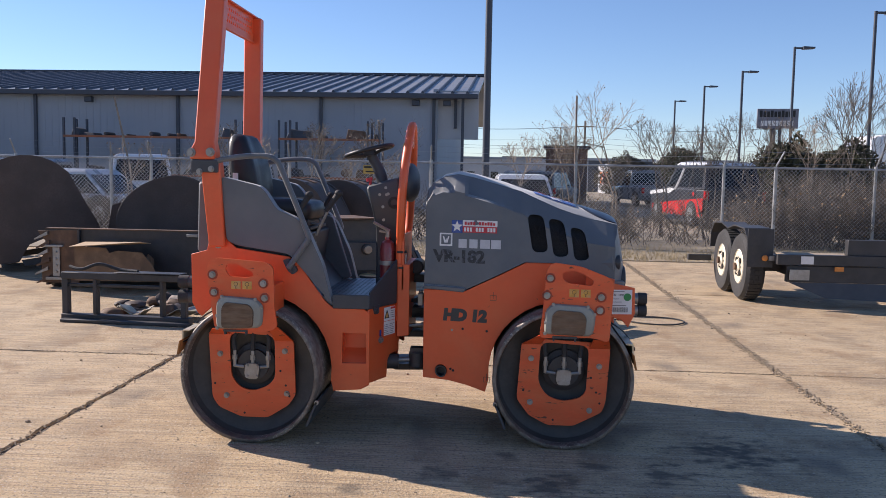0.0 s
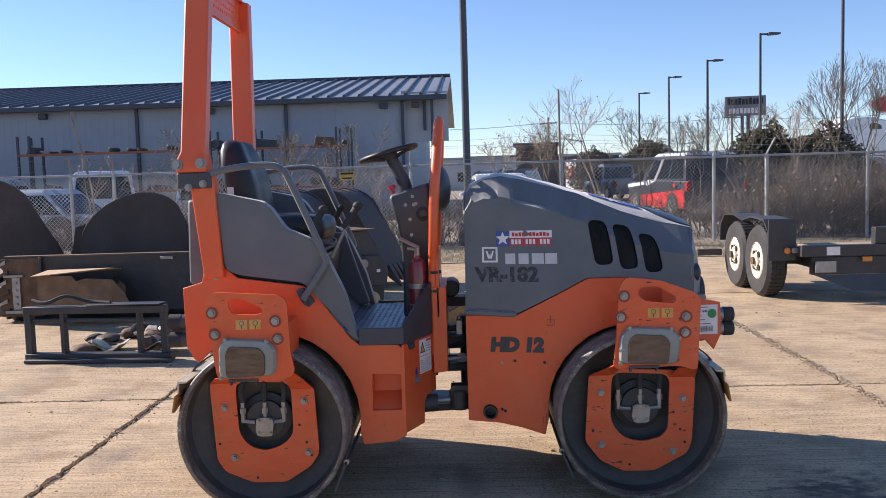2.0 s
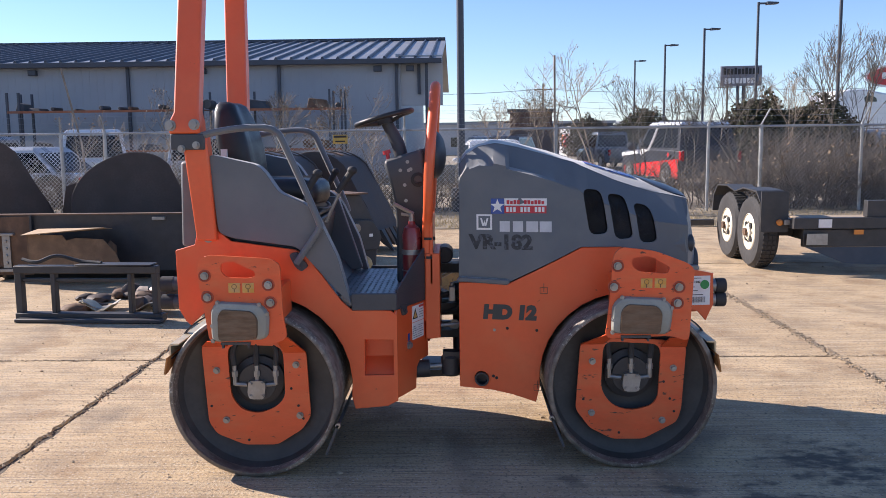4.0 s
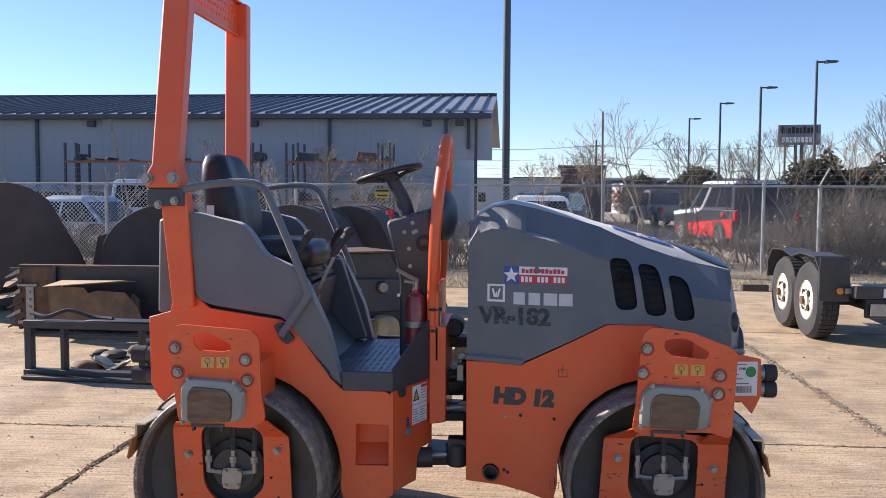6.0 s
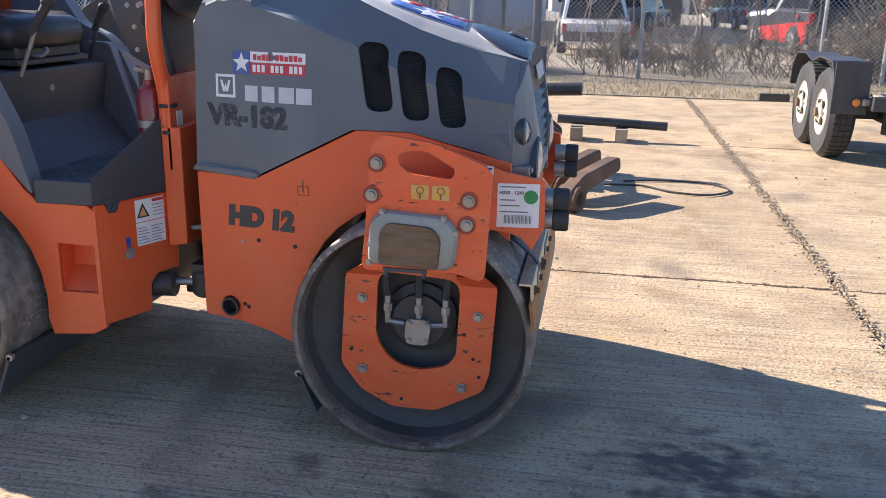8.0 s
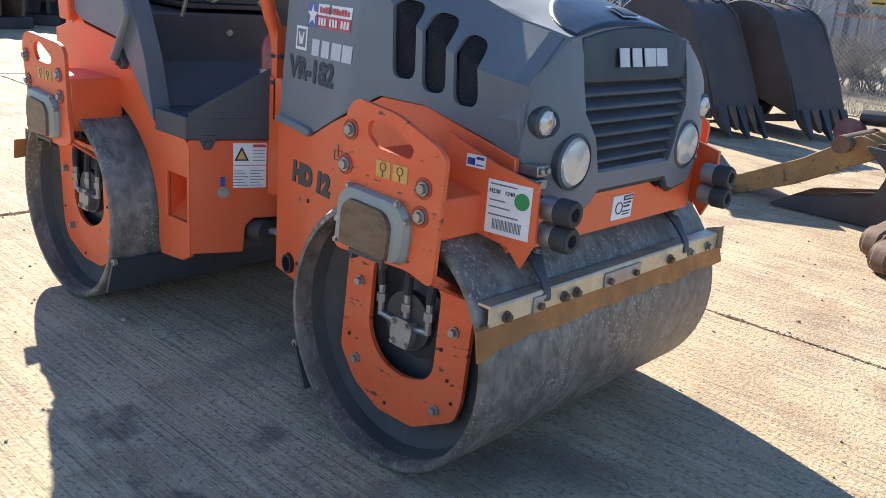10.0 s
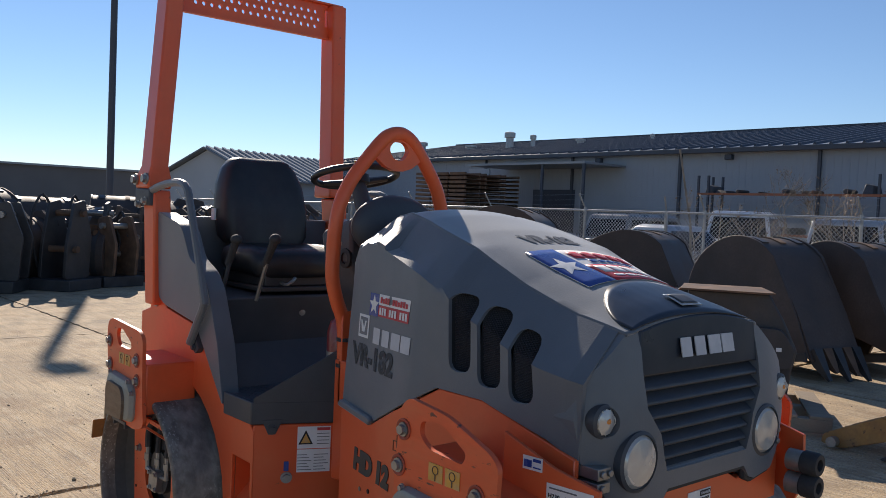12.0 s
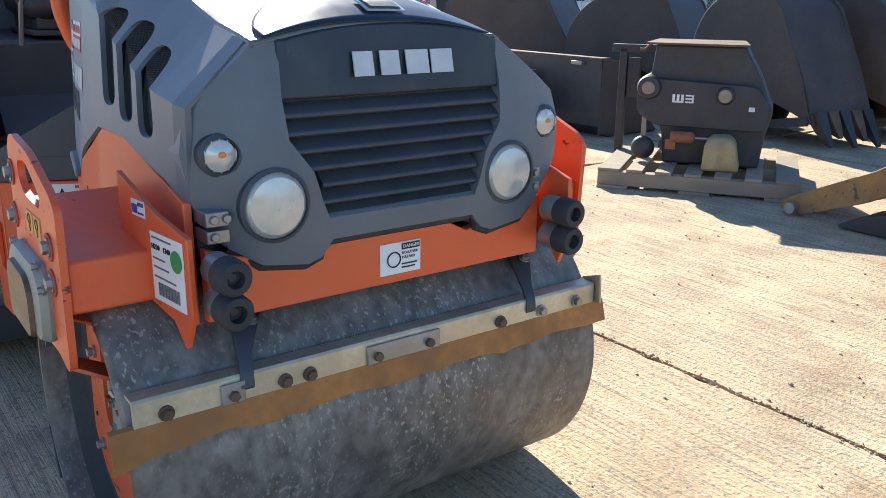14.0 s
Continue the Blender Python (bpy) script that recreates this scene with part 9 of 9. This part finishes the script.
def bare_tree(x, y, h, seed, material, depth=4, rad=0.05, spread=0.45, leaf=40, stems=1):
    r = random.Random(seed)
    t = thing("bare_tree", "leafless young tree behind the fence", "tree", (0, 0, 0), group="bare trees")
    tips = []
    for k in range(stems):
        p0 = Vector((x + r.gauss(0, 0.1), y + r.gauss(0, 0.1), 0))
        p1 = p0 + Vector((r.gauss(0, 0.12), r.gauss(0, 0.12), h * 0.28))
        twig(p0, p1, rad, rad * 0.85)
        if k == 0:
            trunk_v = (p0, p1)
        grow(r, p1, Vector((r.gauss(0, 0.18), r.gauss(0, 0.18), 1)).normalized(), h * 0.42, rad * 0.8, depth, spread, 0.5, tips)
    flush("crown", material, t, kind="stuff")
    bm = bmesh.new()
    cyl(bm, trunk_v[0] + Vector((0, 0, -0.05)), trunk_v[1], rad * 1.3, 8, rad * 0.9)
    part("trunk", bm, material, t)
    if leaf:
        leaves(r, [tips[r.randrange(len(tips))] for _ in range(min(leaf, len(tips)))], 0.025, DRYLEAF, "dry_leaves", t)
    return t


bare_tree(3.5, 18.9, 3.43, 1, TWIG_PALE, 4, 0.030, 0.5, 50, 2)
bare_tree(2.2, 18.0, 2.38, 2, TWIG_PALE, 4, 0.024, 0.5, 50, 2)
bare_tree(0.9, 18.6, 2.20, 3, TWIG_PALE, 4, 0.021, 0.5, 50, 2)
bare_tree(6.9, 17.2, 2.64, 4, TWIG, 4, 0.030, 0.5, 20, 3)
bare_tree(8.6, 16.9, 3.3, 5, TWIG, 4, 0.028, 0.34, 20, 2)
bare_tree(10.0, 17.2, 3.2, 6, TWIG, 4, 0.026, 0.34, 20, 2)
bare_tree(7.8, 16.0, 2.46, 7, TWIG_PALE, 4, 0.024, 0.5, 20, 2)
bare_tree(-3.4, 15.4, 1.76, 8, TWIG_PALE, 3, 0.018, 0.5, 40, 3)
bare_tree(-5.3, 15.0, 1.94, 9, TWIG_PALE, 3, 0.018, 0.5, 40, 3)
bare_tree(-8.3, 15.1, 2.02, 10, TWIG_PALE, 3, 0.018, 0.5, 40, 2)
bare_tree(-1.9, 15.2, 1.67, 11, TWIG_PALE, 3, 0.018, 0.5, 40, 3)
bare_tree(-7.0, 15.2, 1.58, 12, TWIG_PALE, 3, 0.018, 0.5, 30, 3)
bare_tree(11.3, 16.4, 2.3, 13, TWIG, 4, 0.020, 0.36, 20, 1)

bare_tree(4.6, 17.6, 2.6, 15, TWIG, 4, 0.026, 0.5, 40, 3)
bare_tree(5.6, 16.6, 2.3, 16, TWIG, 4, 0.024, 0.5, 40, 3)
bare_tree(9.4, 16.2, 3.1, 17, TWIG, 4, 0.022, 0.34, 20, 2)
bare_tree(-6.2, 15.6, 2.4, 19, TWIG, 4, 0.022, 0.5, 60, 2)
bare_tree(-4.3, 15.3, 2.2, 20, TWIG, 4, 0.020, 0.5, 60, 2)
bare_tree(-2.6, 15.6, 2.3, 21, TWIG, 4, 0.020, 0.5, 60, 2)
bare_tree(1.5, 16.2, 2.2, 22, TWIG, 4, 0.020, 0.5, 60, 2)

sh_rng = random.Random(21)
spots = []
for _ in range(560):
    x = sh_rng.uniform(0.6, 15.0) if sh_rng.random() < 0.6 else sh_rng.uniform(6.0, 14.0)
    if sh_rng.random() < 0.28 and x < 6.0:
        continue
    y = sh_rng.uniform(13.4, 16.4)
    h = sh_rng.uniform(0.3, 1.15) * (1.3 if x > 6.3 else 0.85)
    for _ in range(3):
        d = Vector((sh_rng.gauss(0, 0.5), sh_rng.gauss(0, 0.4), 1)).normalized()
        tips = []
        grow(sh_rng, Vector((x + sh_rng.gauss(0, 0.15), y, 0)), d, h * 0.7, 0.010, 2, 0.55, 0.1, tips)
        spots += tips[::9]
flush("shrub_thicket", TWIG, None, "dense thicket of leafless brown shrubs along the fence", "stuff", "shrubs")
tagged(leaves(sh_rng, spots, 0.03, DRYLEAF, "withered_leaves", None), "withered brown leaves in the shrubs", "leaves", "", "stuff")
for _ in range(300):
    x = sh_rng.uniform(-12.0, 0.4)
    h = sh_rng.uniform(0.4, 1.0)
    for _ in range(2):
        grow(sh_rng, Vector((x, sh_rng.uniform(13.5, 15.2), 0)), Vector((sh_rng.gauss(0, 0.45), sh_rng.gauss(0, 0.4), 1)).normalized(), h * 0.7, 0.010, 2, 0.55, 0.1, None)
flush("shrub_row", TWIG, None, "row of thin leafless shrubs along the fence", "stuff", "shrubs")
# vine stake
bm = bmesh.new()
tube(bm, [(-7.9, 14.0, 0.0), (-8.0, 14.0, 1.5), (-8.35, 14.0, 3.1)], 0.022, 6)
part("leaning_stake", bm, TWIG_PALE, None, "thin leaning stake standing at the fence", category="stake", group="stakes")
bm = bmesh.new()
tube(bm, [(2.05, 13.6, 0.0), (2.02, 13.6, 3.2)], 0.022, 6)
part("upright_stake", bm, TWIG_PALE, None, "thin straight stake standing at the fence", category="stake", group="stakes")


def leafy_bush(at, rx, ry, h, seed, material, label):
    """A bush of many small clumps of leaves with gaps."""
    r = random.Random(seed)
    t = thing("evergreen_bush", label, "bush", at, 0, "evergreen bushes")
    v, f = [], []
    for _ in range(5200):
        a, q, z = r.uniform(0, 6.283), r.random() ** 0.5, r.random()
        edge = (1 - (2 * z - 0.9) ** 2 * 0.55)
        wob = 1 + 0.25 * noise.noise(Vector((math.cos(a) * 2, math.sin(a) * 2 + seed, z * 3)))
        c = Vector((rx * q * edge * wob * math.cos(a), ry * q * edge * wob * math.sin(a), 0.15 + z * h * (0.8 + 0.25 * noise.noise(Vector((math.cos(a) * 1.5, math.sin(a) * 1.5, seed))))))
        for _ in range(3):
            d1 = Vector((r.gauss(0, 1), r.gauss(0, 1), r.gauss(0, 1))).normalized() * 0.10
            d2 = Vector((r.gauss(0, 1), r.gauss(0, 1), r.gauss(0, 1))).normalized() * 0.07
            k = len(v)
            v += [tuple(c), tuple(c + d1), tuple(c + d1 + d2), tuple(c + d2)]
            f.append((k, k + 1, k + 2, k + 3))
    raw("crown", v, f, material, t, kind="stuff")
    bm = bmesh.new()
    cyl(bm, (0, 0, 0), (0, 0, h * 0.6), 0.10, 8, 0.04)
    part("trunk", bm, TWIG, t)
    return t


leafy_bush((10.5, 26.2, 0), 1.8, 1.5, 3.05, 3, CEDAR, "olive-green cedar bush on the far lot")
leafy_bush((12.6, 27.0, 0), 1.7, 1.5, 3.0, 4, CEDAR, "olive-green cedar bush on the far lot")
leafy_bush((13.6, 60.0, 0), 2.6, 2.2, 4.2, 5, CEDAR, "dark green tree beyond the far lot")
leafy_bush((10.6, 66.0, 0), 3.0, 2.2, 3.6, 6, FAR_TREE, "brownish winter tree beyond the far lot")

# ---- distance ----
far_rng = random.Random(31)
v, f = [], []
for ring_r, n_, hh in ((170, 2600, 5.0), (240, 2600, 7.0)):
    for i in range(n_):
        a = radians(far_rng.uniform(-75, 110))
        x, y = -math.sin(a) * ring_r + far_rng.gauss(0, 4), math.cos(a) * ring_r + far_rng.gauss(0, 4)
        h = hh * (0.45 + 0.35 * noise.noise(Vector((a * 9, ring_r, 0))) + 0.4 * far_rng.random())
        w = far_rng.uniform(1.2, 3.0)
        k = len(v)
        tx, ty = math.cos(a) * w, math.sin(a) * w
        v += [(x - tx, y - ty, 0), (x + tx, y + ty, 0), (x + tx * 0.7, y + ty * 0.7, h * 0.7), (x + tx * 0.1, y + ty * 0.1, h), (x - tx * 0.8, y - ty * 0.8, h * 0.6)]
        f.append((k, k + 1, k + 2, k + 3, k + 4))
raw("far_woods", v, f, FAR_TREE, None, "low brown line of winter woods on the horizon", "stuff", "woods")
for k in range(9):
    x = -8 + k * 6.5 + far_rng.uniform(-2, 2)
    y = 95 + far_rng.uniform(-8, 20)
    hb = thing("far_building", "pale low building far off", "building", (x, y, 0), far_rng.uniform(-8, 8), "far buildings")
    w, h = far_rng.uniform(2.5, 5), far_rng.uniform(2.6, 4.0)
    bm = bmesh.new()
    box(bm, -w, w, -3, 3, 0, h)
    part("wall", bm, METAL_WALL_B if k % 3 else TRIM_DARK, hb)
    bm = bmesh.new()
    box(bm, -w - 0.2, w + 0.2, -3.2, 3.2, h, h + 0.25)
    part("roof", bm, ROOF if k % 2 else TRIM_DARK, hb)
    for j in range(3):
        bm = bmesh.new()
        box(bm, -w + 0.6 + j * w * 0.6, -w + 1.4 + j * w * 0.6, -3.03, -3.0, 0.9, 1.9)
        part("window", bm, CAR_GLASS, hb)
for x in (-14, 12, 38):
    up = thing("power_pole", "wooden power pole with a crossarm far off", "power pole", (x, 120, 0), group="power poles")
    bm = bmesh.new()
    cyl(bm, (0, 0, 0), (0, 0, 9.5), 0.14, 8)
    part("pole", bm, TWIG, up)
    bm = bmesh.new()
    box(bm, -1.2, 1.2, -0.06, 0.06, 8.6, 8.75)
    part("crossarm", bm, TWIG, up)
verts, faces = [], []
for z, y in ((8.75, 119.5), (8.75, 120.5), (7.2, 120), (6.4, 120)):
    for a, b in ((-66, -40), (-40, -14), (-14, 12), (12, 38), (38, 64)):
        prev = None
        for i in range(9):
            t = i / 8
            p = (a + (b - a) * t, y, z - 0.6 * math.sin(math.pi * t))
            if prev:
                wire(prev, p, 0.02)
            prev = p
raw("power_lines", verts, faces, TRIM_DARK, None, "power lines strung between poles", "stuff", "power lines")
